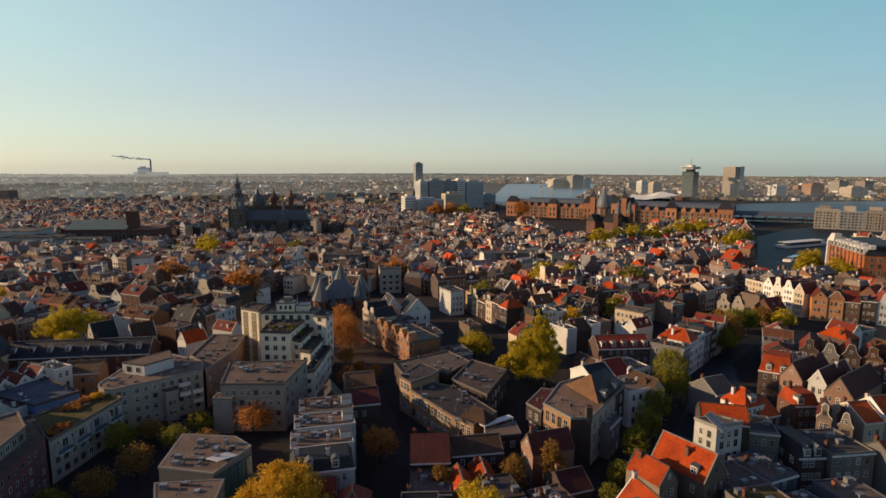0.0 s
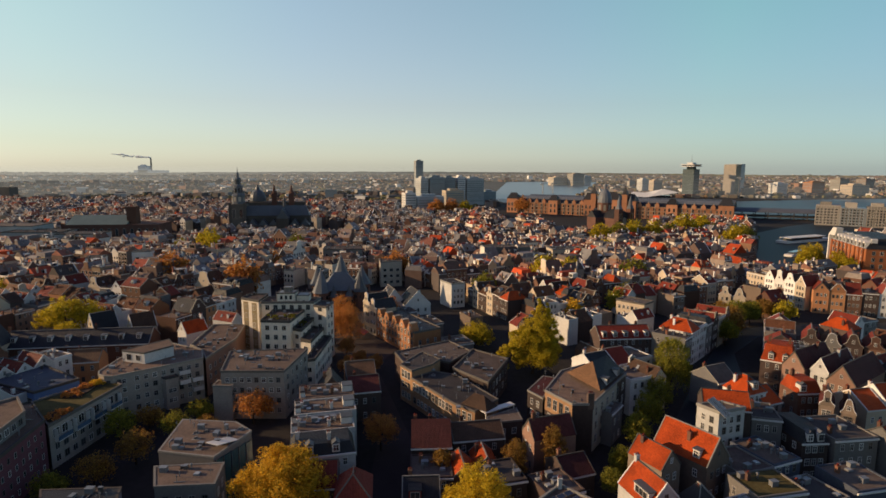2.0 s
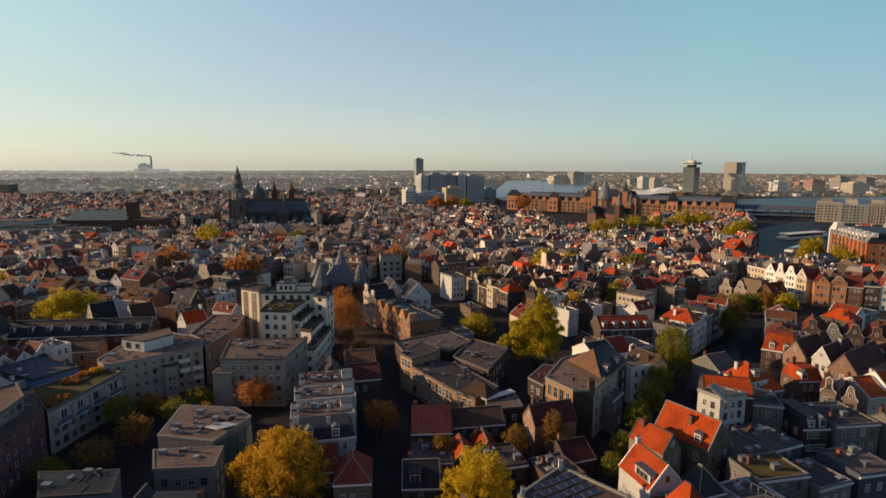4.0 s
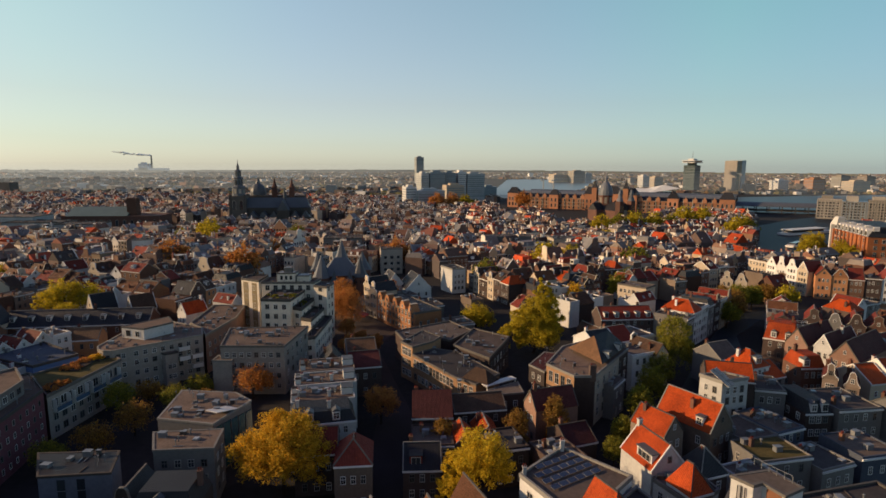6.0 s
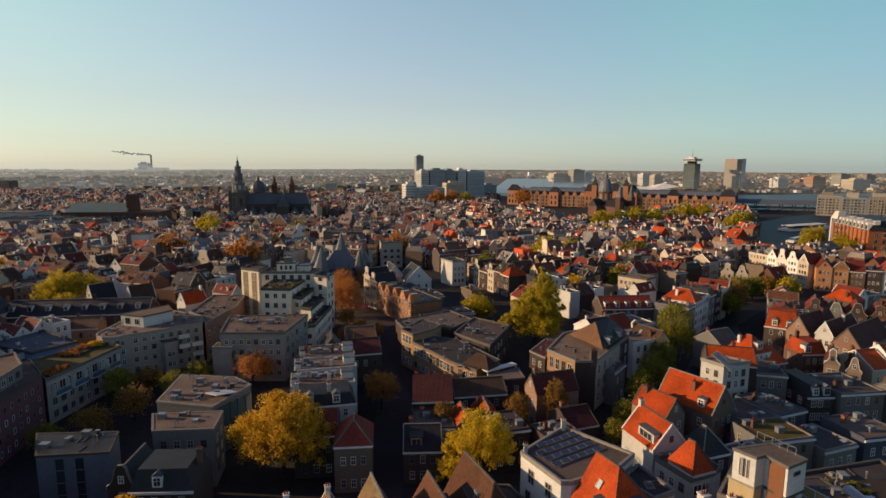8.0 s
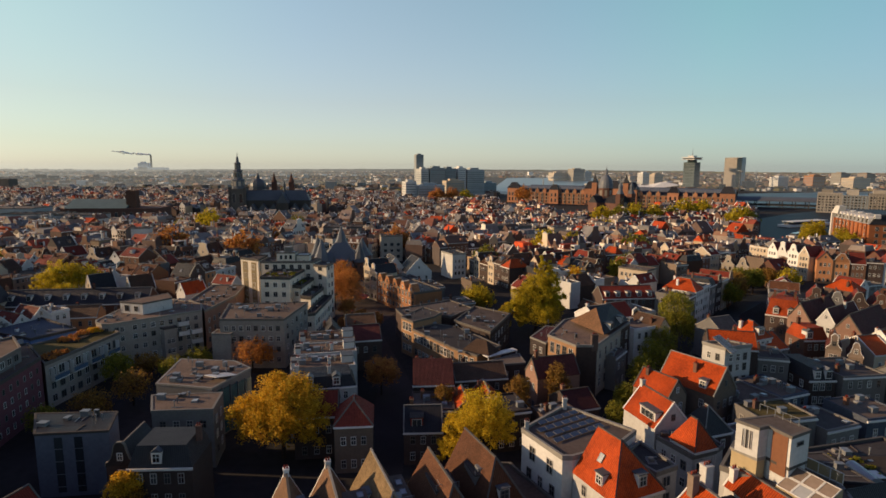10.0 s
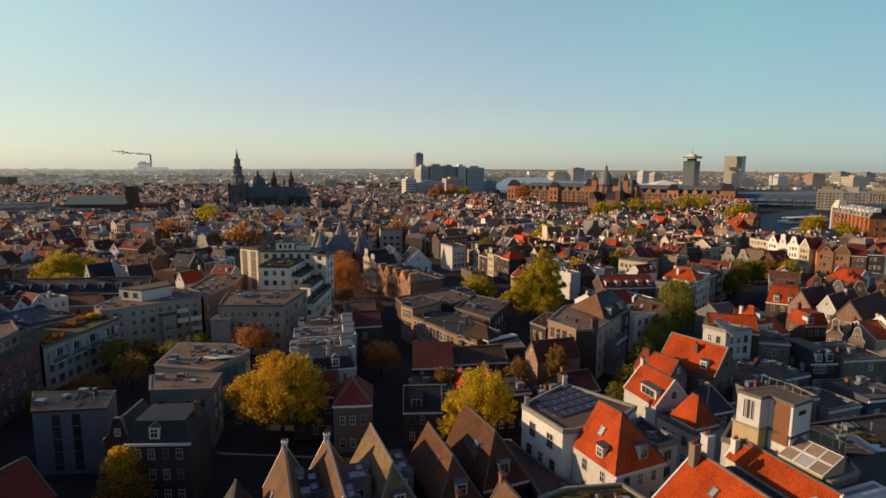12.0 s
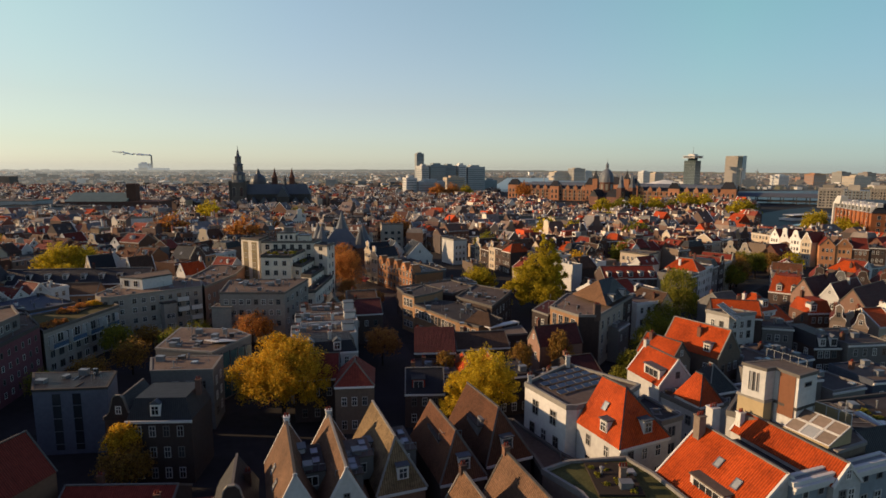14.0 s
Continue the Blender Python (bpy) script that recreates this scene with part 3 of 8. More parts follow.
            e.solid([tuple(v + Vector((0, yy, 0))) for yy in (-0.2, 0.28) for v in (a, b, b + n, a + n)],
                    [(0, 1, 2, 3), (7, 6, 5, 4), (1, 0, 4, 5), (2, 1, 5, 6), (3, 2, 6, 7), (0, 3, 7, 4)])
        part("trim", e, STONE if wall in (BRICK, BRICK_DARK) else TRIM, ob)
        part("window", window_mesh(0.9, 1.3)[0], None, ob, m=pose(0, -0.12, eave + rise * 0.3))
    elif cornice and roof in ("side", "flat", "mansard", "fronthip", "hip"):
        c = Shape()
        c.box(-h - 0.12, h + 0.12, -0.28, -0.003, eave - 0.35, eave + 0.02)
        part("cornice", c, TRIM, t)
    floors = max(1, int((eave - 0.3) / 3.0))
    step = (eave - 0.2) / floors
    sills = [0.95 + step * k for k in range(floors)]
    if bays:
        windows(t, (-h, 0), (h, 0), sills if ground else sills[1:], bays, ww, wh)
        if roof == "front" and not front:
            one_window(t, 0.8, 1.2, "sash", pose(0, 0, eave + rise * 0.25))
    for k in sides:
        n = max(1, int(d / 3.6))
        if k == "l":
            windows(t, (-h, d), (-h, 0), sills[1:] or sills, n, ww, wh)
        elif k == "r":
            windows(t, (h, 0), (h, d), sills[1:] or sills, n, ww, wh)
        elif k == "b":
            windows(t, (h, d), (-h, d), sills[1:] or sills, max(1, bays), ww, wh)
    for fx, fy in chimneys:
        cx, cy = -h + w * fx, d * fy
        if roof == "front":
            top = ridge - rise * abs(cx) / h
        elif roof == "side":
            top = ridge - rise * abs(cy - d / 2) / (d / 2)
        elif roof in ("flat", "mansard"):
            top = ridge if roof == "mansard" else eave
        else:
            top = eave + rise * 0.5
        chimney(t, cx, cy, top - 0.8, top + flue, 0.75, wall if wall in (BRICK, PLASTER, PLASTER_SOFT) else BRICK)
    for side, along, share, dw in dormers:
        z = eave + rise * share
        if side == "l" or side == "r":
            k = -1 if side == "l" else 1
            dormer(t, k * h * (1 - share) * 1.02, d * along, z, -90 if side == "l" else 90, dw, 1.8, h * 0.7, tiles if dw < 1.4 else LEAD)
        else:
            back = {"side": d / 2, "mansard": 1.1, "fronthip": h * 0.9, "hip": h * 0.85}.get(roof, 1.0)
            dormer(t, -h + w * along, back * share - 0.1, z, 0, dw, 1.9, 2.0, tiles if dw < 1.4 else LEAD, gabled=roof == "mansard")
    if roof == "flat" and clutter:
        rng = random.Random(int(w * 100 + d * 10 + eave * 7))
        roof_gear(t, [(rng.uniform(-h + 1, h - 1), rng.uniform(1.2, d - 1.2)) for q in range(clutter)], eave + 0.12)
    for side, along, share in lights:
        k = -1 if side == "l" else 1
        if roof == "side":
            skylight(t, -h + w * along, d / 2 * share, eave + rise * share + 0.25, math.degrees(math.atan2(rise, d / 2)), 0)
        else:
            skylight(t, k * h * (1 - share), d * along, eave + rise * share + 0.25, math.degrees(math.atan2(rise, h)), -90 if k < 0 else 90)
    return t


def block(name, label, category, poly, h, wall=None, deck=None, rows=(), parapet=0.5, z0=0.0, edge=None, group="", owner=None):
    """A flat-roofed building on a polygon given anticlockwise. rows: (edge, sills, count, width, height, style)."""
    cx, cy = sum(p[0] for p in poly) / len(poly), sum(p[1] for p in poly) / len(poly)
    local = [(px - cx, py - cy) for px, py in poly]
    t = owner or thing(name, label, category, cx, cy, 0, 0, group)
    if owner:
        ox, oy = owner.matrix_basis.translation[:2]
        local = [(px - ox, py - oy) for px, py in poly]
        cx, cy = sum(p[0] for p in local) / len(local), sum(p[1] for p in local) / len(local)
    else:
        cx = cy = 0.0
    s = Shape()
    s.prism(local, z0, h)
    part("wall", s, wall or BRICK, t)

    def inset(k):
        out = []
        n = len(local)
        for i in range(n):
            p, q, r = Vector(local[i - 1]), Vector(local[i]), Vector(local[(i + 1) % n])
            u, v = (q - p).normalized(), (r - q).normalized()
            nu, nv = Vector((-u.y, u.x)), Vector((-v.y, v.x))
            b = (nu + nv).normalized()
            out.append(tuple(q + b * (k / max(0.35, b.dot(nu)))))
        return out

    rim, inner = inset(-0.12), inset(0.3)
    n = len(local)
    e = Shape()
    e.solid([(x, y, h - 0.25) for x, y in rim] + [(x, y, h + parapet) for x, y in rim] + [(x, y, h + parapet) for x, y in inner] + [(x, y, h - 0.1) for x, y in inner],
            [(i, (i + 1) % n, n + (i + 1) % n, n + i) for i in range(n)] + [(n + i, n + (i + 1) % n, 2 * n + (i + 1) % n, 2 * n + i) for i in range(n)]
            + [(2 * n + i, 2 * n + (i + 1) % n, 3 * n + (i + 1) % n, 3 * n + i) for i in range(n)] + [((i + 1) % n, i, 3 * n + i, 3 * n + (i + 1) % n) for i in range(n)])
    part("parapet", e, edge or KERB, t)
    r = Shape()
    r.prism(inset(0.31), h - 0.05, h + 0.1)
    part("roof", r, deck or BITUMEN, t)
    if name not in ("solar_house", "garden_house", "terrace_apartments", "front_house") and not (owner and z0 > 0):
        roof_fittings(t, inset(0.9), h + 0.1)
    for i, sills, count, w, hh, style in rows:
        windows(t, local[i], local[(i + 1) % n], sills, count, w, hh, style)
    return t


fitting_rng = random.Random(77)


def roof_fittings(parent, poly, z):
    """Pipes, cable runs, curbs, hatches and aerials, too small to tell apart, on one flat roof."""
    x0, x1 = min(p[0] for p in poly), max(p[0] for p in poly)
    y0, y1 = min(p[1] for p in poly), max(p[1] for p in poly)
    r, s, made = fitting_rng, Shape(), 0
    for k in range(min(46, int((x1 - x0) * (y1 - y0) / 7))):
        x, y = r.uniform(x0, x1), r.uniform(y0, y1)
        if not inside(x, y, poly):
            continue
        made += 1
        s.m = pose(x, y, z, 0, 0, r.choice((0, 90)) + r.uniform(-8, 8))
        kind = r.random()
        if kind < 0.3:
            s.turned([(0.09, 0), (0.09, r.uniform(0.5, 1.1)), (0.17, 1.1), (0.17, 1.25)], 6, slot=0)
        elif kind < 0.5:
            b, h = r.uniform(0.25, 0.8), r.uniform(0.3, 1.1)
            s.box(-b, b, -b * 0.7, b * 0.7, 0, h, r.choice((0, 1, 2)))
            s.box(-b - 0.06, b + 0.06, -b * 0.7 - 0.06, b * 0.7 + 0.06, h, h + 0.08, 0)
        elif kind < 0.72:
            s.box(-r.uniform(0.6, 1.6), r.uniform(0.6, 1.6), -0.08, 0.08, 0, 0.14, r.choice((0, 1, 2)))
        elif kind < 0.86:
            s.box(-0.9, 0.9, -0.7, 0.7, 0, 0.02, r.choice((1, 2)))
            s.box(-0.35, 0.35, -0.35, 0.35, 0.02, 0.5, 3)
        else:
            s.turned([(0.035, 0), (0.025, 2.6)], 5, slot=0)
            s.box(-0.5, 0.5, -0.02, 0.02, 2.3, 2.34, 0)
            s.box(-0.35, 0.35, -0.02, 0.02, 2.0, 2.04, 0)
    if made:
        tagged(part("roof_fitting", s, [ZINC, BITUMEN, KERB, PLASTER_GREY], parent), kind="stuff")


def roof_gear(parent, spots, z):
    """Small boxes, pipes and vents on a flat roof."""
    for i, (x, y) in enumerate(spots):
        s = Shape()
        if i % 3 == 0:
            s.box(x - 0.7, x + 0.7, y - 0.5, y + 0.5, z, z + 1.0)
            s.box(x - 0.78, x + 0.78, y - 0.58, y + 0.58, z + 1.0, z + 1.1)
            part("roof_unit", s, ZINC, parent)
        elif i % 3 == 1:
            s.turned([(0.16, z), (0.16, z + 0.9), (0.3, z + 0.95), (0.3, z + 1.15), (0.05, z + 1.3)], 8, x, y)
            part("vent", s, ZINC, parent)
        else:
            s.box(x - 0.6, x + 0.6, y - 0.6, y + 0.6, z, z + 0.25)
            s.box(x - 0.5, x + 0.5, y - 0.5, y + 0.5, z + 0.25, z + 0.4, 1)
            part("roof_hatch", s, [ZINC, SKY_GLASS], parent)


# ---- ground, water and distance ----
s = Shape()
s.box(-4950, 4950, -900, 4950, -1.0, 0.0)
lone("ground", s, ASPHALT, "dark asphalt and earth under the town", "ground", kind="structure")


def sheet(name, poly, mat, label, z=0.05, category="water"):
    q = Shape()
    q.prism(poly, -0.5, z)
    lone(name, q, mat, label, category, kind="structure")


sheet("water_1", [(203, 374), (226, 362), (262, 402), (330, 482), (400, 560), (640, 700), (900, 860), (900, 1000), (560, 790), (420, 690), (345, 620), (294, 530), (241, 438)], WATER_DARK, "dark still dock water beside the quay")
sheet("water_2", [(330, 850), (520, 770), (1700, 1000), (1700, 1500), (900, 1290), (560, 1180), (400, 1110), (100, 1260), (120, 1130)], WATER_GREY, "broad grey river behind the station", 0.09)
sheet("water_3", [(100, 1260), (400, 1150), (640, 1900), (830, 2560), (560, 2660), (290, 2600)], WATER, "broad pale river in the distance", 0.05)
sheet("pavement_1", [(-62, 196), (-24, 196), (-8, 250), (-20, 320), (-95, 320), (-96, 262)], PAVING, "brick-paved market square", 0.06, "pavement")
sheet("pavement_2", [(-16, 60), (-8, 60), (-8, 140), (-24, 196), (-38, 196), (-17, 138)], PAVING, "narrow brick-paved street", 0.04, "pavement")
sheet("canal_1", [(44, 118), (54, 113), (98, 174), (113, 212), (134, 234), (240, 246), (240, 260), (150, 252), (124, 242), (88, 188)], WATER_DARK, "narrow dark canal between quays", 0.04)

random.seed(11)
s = Shape()
for k in range(7500):
    # low far quarters and woods out to the horizon
    y = 1080 + 3700 * random.random() ** 0.9
    x = random.uniform(-1.0, 1.0) * (0.84 * y + 60)
    if (y < 2640 and 0.0 < x - 80 < 0.32 * (y - 1000) + 120) or (y < 1330 and x > 40):
        continue
    w, d, h = random.choice((7, 9, 11, 14, 18, 26)) * random.uniform(0.8, 1.3), random.uniform(8, 18), random.choice((7, 8, 9, 10, 12)) * random.uniform(0.6, 1.1) * (1.0 if y < 3000 else 0.75)
    if random.random() < 0.02:
        h, w, d = h * 2.2, 22, 22
    s.m = pose(x, y, 0, 0, 0, random.uniform(-40, 40))
    s.box(-w / 2, w / 2, -d / 2, d / 2, 0, h)
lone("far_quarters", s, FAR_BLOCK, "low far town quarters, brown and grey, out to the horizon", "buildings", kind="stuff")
s = Shape()
for k in range(15000):
    y = 950 + 3900 * random.random()
    x = random.uniform(-1.0, 1.0) * (0.84 * y + 60)
    if (y < 2640 and 0.0 < x - 80 < 0.32 * (y - 1000) + 120) or (y < 1330 and x > 60):
        continue
    r, h = random.uniform(3, 7) * (1 + y / 3000), random.uniform(4, 8)
    s.m = pose(x, y, 0, 0, 0, random.uniform(0, 360)) @ Matrix.Diagonal((r * random.uniform(0.8, 1.6), r * random.uniform(0.4, 0.9), h, 1))
    s.turned([(1.0, 0.0), (1.05, 0.35), (0.75, 0.75), (0.25, 1.0)], 6)
lone("far_woods", s, WOODLAND, "brown leafless tree belts between far quarters", "trees", kind="stuff")
s = Shape()
n = 240
for i in range(n):
    # the last rim of woods on the horizon
    a = radians(-46 + 92 * i / n)
    top = 21 - 17 * abs(a / radians(40)) ** 1.5 * (1.0 if a < 0 else 0.6) + 4 * noise.noise(Vector((i * 0.35, 0, 0))) + 2 * noise.noise(Vector((i * 1.7, 3, 0)))
    s.m = pose(4820 * math.sin(a), 4820 * math.cos(a), 0, 0, 0, -math.degrees(a))
    s.box(-36, 36, 0, 60, 0, max(3, top))
lone("backdrop", s, WOODLAND, "hazy brown rim of woods on the horizon", "distance", kind="structure")
# pale evening haze painted as glowing sheets closing the view, thickest towards the sun
PAINTED_HAZE = bpy.data.materials.new("painted haze")
PAINTED_HAZE.use_nodes = True
hn, hl = PAINTED_HAZE.node_tree.nodes, PAINTED_HAZE.node_tree.links
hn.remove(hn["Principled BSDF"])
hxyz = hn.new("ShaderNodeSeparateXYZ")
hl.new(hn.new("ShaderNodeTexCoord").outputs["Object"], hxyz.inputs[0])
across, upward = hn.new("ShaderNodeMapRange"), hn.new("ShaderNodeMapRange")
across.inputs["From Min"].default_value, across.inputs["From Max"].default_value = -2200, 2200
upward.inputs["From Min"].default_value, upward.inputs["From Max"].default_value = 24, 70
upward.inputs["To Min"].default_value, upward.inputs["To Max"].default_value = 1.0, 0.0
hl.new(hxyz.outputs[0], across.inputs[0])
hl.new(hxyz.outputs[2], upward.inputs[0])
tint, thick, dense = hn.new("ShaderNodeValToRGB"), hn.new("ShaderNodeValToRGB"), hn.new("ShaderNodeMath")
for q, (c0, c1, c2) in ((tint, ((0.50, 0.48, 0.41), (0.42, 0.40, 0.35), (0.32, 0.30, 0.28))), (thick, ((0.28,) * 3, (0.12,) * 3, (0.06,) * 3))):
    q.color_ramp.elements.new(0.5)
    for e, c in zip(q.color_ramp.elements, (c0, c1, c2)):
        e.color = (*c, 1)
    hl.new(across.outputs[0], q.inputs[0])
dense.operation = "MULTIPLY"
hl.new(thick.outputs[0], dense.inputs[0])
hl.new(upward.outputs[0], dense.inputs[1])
# the sheets glow in the haze colour and let the rest through
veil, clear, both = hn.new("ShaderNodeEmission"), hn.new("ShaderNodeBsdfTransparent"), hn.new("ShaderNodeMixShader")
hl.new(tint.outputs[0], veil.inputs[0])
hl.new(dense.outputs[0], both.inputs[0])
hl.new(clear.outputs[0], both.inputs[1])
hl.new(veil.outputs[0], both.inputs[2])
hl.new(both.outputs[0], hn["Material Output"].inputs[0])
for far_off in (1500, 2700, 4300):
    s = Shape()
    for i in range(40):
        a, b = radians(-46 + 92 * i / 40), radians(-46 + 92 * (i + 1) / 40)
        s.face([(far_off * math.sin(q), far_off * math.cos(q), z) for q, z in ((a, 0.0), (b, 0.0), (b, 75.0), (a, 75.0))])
    lone("backdrop", s, PAINTED_HAZE, "glowing see-through sheet painted as pale evening haze", "distance", kind="structure")


# ---- generic canal houses ----
def in_view(x, y, margin=14):
    return y > 70 and abs(x) < 0.79 * y + margin


KEEP = []        # polygons kept free of the generic houses


def keep(*poly):
    KEEP.append(poly)


def inside(x, y, poly):
    hit = False
    for i in range(len(poly)):
        (x0, y0), (x1, y1) = poly[i - 1], poly[i]
        if (y0 > y) != (y1 > y) and x < (x1 - x0) * (y - y0) / (y1 - y0) + x0:
            hit = not hit
    return hit


def free(x, y, r=4.5):
    return not any(inside(x + dx, y + dy, p) for p in KEEP for dx, dy in ((0, 0), (r, 0), (-r, 0), (0, r), (0, -r)))


keep((186, 360), (204, 360), (202, 408), (186, 408))
keep((132, 262), (150, 262), (152, 284), (132, 284))
keep((17, 222), (37, 222), (39, 247), (17, 247))
keep((203, 372), (238, 358), (300, 425), (400, 550), (640, 690), (900, 850), (900, 1000), (420, 800), (345, 620), (294, 530), (241, 436))
keep((100, 1000), (330, 850), (520, 770), (1700, 900), (1700, 1600), (90, 1300))
keep((-62, 196), (-24, 196), (-8, 250), (-16, 320), (-95, 320), (-96, 262))
keep((-17, 60), (-7, 60), (-7, 140), (-22, 196), (-40, 196), (-18, 138))
keep((40, 118), (55, 108), (101, 172), (117, 210), (136, 231), (244, 243), (244, 264), (150, 256), (122, 246), (84, 190))
keep((66, 190), (90, 186), (142, 250), (140, 268), (116, 268), (74, 208))
keep((54, 198), (80, 198), (80, 216), (54, 216))
keep((104, 172), (126, 172), (130, 194), (140, 222), (126, 230), (108, 196))
keep((-120, 60), (60, 60), (110, 118), (106, 140), (60, 140), (56, 162), (24, 182), (-22, 194), (-40, 215), (-80, 224), (-112, 200), (-116, 130))    # the measured quarter
keep((72, 118), (126, 140), (134, 180), (90, 182), (74, 150))
keep((128, 190), (154, 188), (154, 208), (128, 210))
keep((-180, 180), (-98, 186), (-100, 216), (-160, 232), (-190, 215))
keep((-20, 160), (-8, 160), (24, 172), (24, 190), (14, 200), (4, 216), (4, 268), (-32, 272), (-40, 246), (-14, 204))
keep((15, 172), (44, 172), (44, 205), (15, 205))
keep((-262, 556), (-90, 556), (-90, 640), (-262, 640))
keep((120, 560), (240, 560), (240, 700), (120, 700))
keep((80, 690), (400, 690), (430, 860), (60, 1010))
keep((240, 330), (330, 330), (340, 450), (255, 450))
keep((370, 560), (560, 560), (760, 900), (420, 760))
keep((-70, 820), (110, 820), (110, 1000), (-70, 1000))
keep((158, 320), (172, 268), (184, 262), (232, 246), (240, 262), (200, 292), (190, 328))
keep((-380, 500), (-240, 500), (-240, 600), (-380, 600))

keep((-430, 492), (-362, 496), (-362, 534), (-430, 530))
keep((-380, 474), (-280, 456), (-280, 490), (-330, 512), (-380, 512))
keep((-86, 384), (-54, 386), (-54, 408), (-86, 406))
keep((-40, 328), (-22, 328), (-22, 346), (-40, 346))
keep((-226, 344), (-210, 344), (-210, 360), (-226, 360))
keep((-208, 366), (-192, 366), (-192, 382), (-208, 382))
keep((-4, 278), (14, 278), (14, 298), (-4, 298))
keep((76, 240), (98, 240), (98, 262), (76, 262))
keep((74, 391), (104, 393), (104, 416), (74, 412))
keep((26, 394), (68, 394), (68, 414), (26, 412))

LOOKS = [
    (BRICK, TILE_RED, "front", "neck", "narrow brown brick canal house with a white neck gable"),
    (BRICK, TILE_DARK, "front", "bell", "brown brick canal house with a bell gable"),
    (PLASTER, TILE_RED, "front", "", "white plastered house with a red tiled gable roof"),
    (BRICK_DARK, SLATE, "front", "step", "dark brick house with a stepped gable and slate roof"),
    (PLASTER_CREAM, TILE_RED, "side", "", "cream house with a dull red tiled roof"),
    (BRICK, TILE_ORANGE, "side", "", "brick house with a bright orange tiled roof"),
    (BRICK_TAN, BITUMEN, "flat", "", "tan brick house with a flat felt roof"),
    (PLASTER_GREY, BITUMEN, "flat", "", "grey plastered house with a flat roof"),
    (BRICK, SLATE, "mansard", "", "brick house with a dark slate mansard roof"),
    (PLASTER, BITUMEN, "flat", "", "white house with a flat felt roof and cornice"),
    (BRICK_WARM, TILE_DARK, "side", "", "warm brick house with a weathered brown tiled roof"),
    (BRICK, TILE_RED, "side", "", "brown brick house with a dull red tiled roof"),
    (PLASTER_CREAM, TILE_DARK, "front", "neck", "cream canal house with a neck gable"),
    (BRICK_DARK, TILE_DARK, "side", "", "dark brick house with a brown tiled roof"),
    (BRICK, GRAVEL, "flat", "", "brown brick house with a gravelled flat roof"),
    (BRICK_DARK, TILE_ORANGE, "hip", "", "dark brick house with a hipped orange tiled roof"),
]


SPLIT[0] = False

# ---- landmarks ----
def arch_windows(parent, a, b, sills, count, w, h, margin=1.0):
    """Tall round-headed windows along a wall."""
    key = ("arch", w, h)
    if key not in window_meshes:
        q = Shape()
        o = [(-w / 2, 0), (w / 2, 0), (w / 2, h - w / 2)] + [(w / 2 * math.cos(i * math.pi / 6), h - w / 2 + w / 2 * math.sin(i * math.pi / 6)) for i in range(1, 6)] + [(-w / 2, h - w / 2)]
        q.profile_y([(x * 1.18, z * 1.06 - 0.1) for x, z in o], -0.12, 0.02, 0)
        q.profile_y(o, -0.16, 0.0, 1)
        window_meshes[key] = q.mesh("window", [STONE, PANE])
    dx, dy = b[0] - a[0], b[1] - a[1]
    length, turn = math.hypot(dx, dy), math.degrees(math.atan2(dy, dx))
    for z in sills:
        for i in range(count):
            f = (margin + (length - 2 * margin) * (i + 0.5) / count) / length
            part("window", window_meshes[key], None, parent, m=pose(a[0] + dx * f, a[1] + dy * f, z, 0, 0, turn))


# weigh house with pointed towers
t = thing("weigh_house", "medieval brick weigh house with pointed slate towers on the square", "castle", -53.0, 287.0, 0, 12)
s = Shape()
s.box(-9, 9, -7, 8, 0, 10)
part("wall", s, CHURCH_BRICK, t)
s = Shape()
s.solid([(-9.6, -8.6, 9.4), (9.6, -8.6, 9.4), (9.6, 8.6, 9.4), (-9.6, 8.6, 9.4), (-3.0, 0, 17.5), (3.0, 0, 17.5)], [(0, 1, 5, 4), (1, 2, 5), (2, 3, 4, 5), (3, 0, 4), (3, 2, 1, 0)])
part("roof", s, LEAD, t)
for x, y, r, h, top in ((-9.6, -5.5, 4.0, 8, 20.5), (9.4, -6.0, 3.4, 8, 18.5), (0.6, 5.0, 4.4, 12, 26.0), (11.5, 8.5, 4.4, 9, 19.0), (-11.5, 9.5, 3.6, 9, 20.0), (-3.6, -8.0, 2.0, 6, 12.0), (4.0, -8.2, 2.0, 6, 12.0)):
    s = Shape()
    s.turned([(r, 0), (r, h), (r * 1.1, h + 0.1), (r * 1.1, h + 0.5)], 10, x, y)
    ob = part("tower", s, CHURCH_BRICK, t)
    for j in range(3):
        q = Shape()
        q.box(-0.35, 0.35, -0.2, 0.1, 0, 1.5)
        c = radians(-40 + 40 * j)
        part("window", q, PANE, ob, m=pose(x + r * 0.97 * math.sin(c), y - r * 0.97 * math.cos(c), h - 2.6, 0, 0, math.degrees(c)))
    s = Shape()
    s.turned([(r * 1.2, h + 0.5), (r * 0.62, h + (top - h) * 0.45), (0.08, top), (0.04, top + 1.2)], 8, x, y)
    part("spire", s, LEAD, ob)
windows(t, (-9, -7), (9, -7), (2.0, 6.0), 5, 1.2, 1.8)

# old church with its tall tower
t = thing("old_church", "dark gothic church with a tall openwork spire", "church", -212.0, 588.0, 0, 8)
s = Shape()
s.box(-8, 8, -8, 8, 0, 31)
s.box(-8.5, 8.5, -8.5, 8.5, 30, 32)
ob = part("tower", s, STONE_DARK, t)
for k in (-1, 1):
    for j in (-1, 1):
        s = Shape()
        s.box(k * 7.4 - 1.2, k * 7.4 + 1.2, j * 7.4 - 1.2, j * 7.4 + 1.2, 0, 33.5)
        part("buttress", s, STONE_DARK, ob)
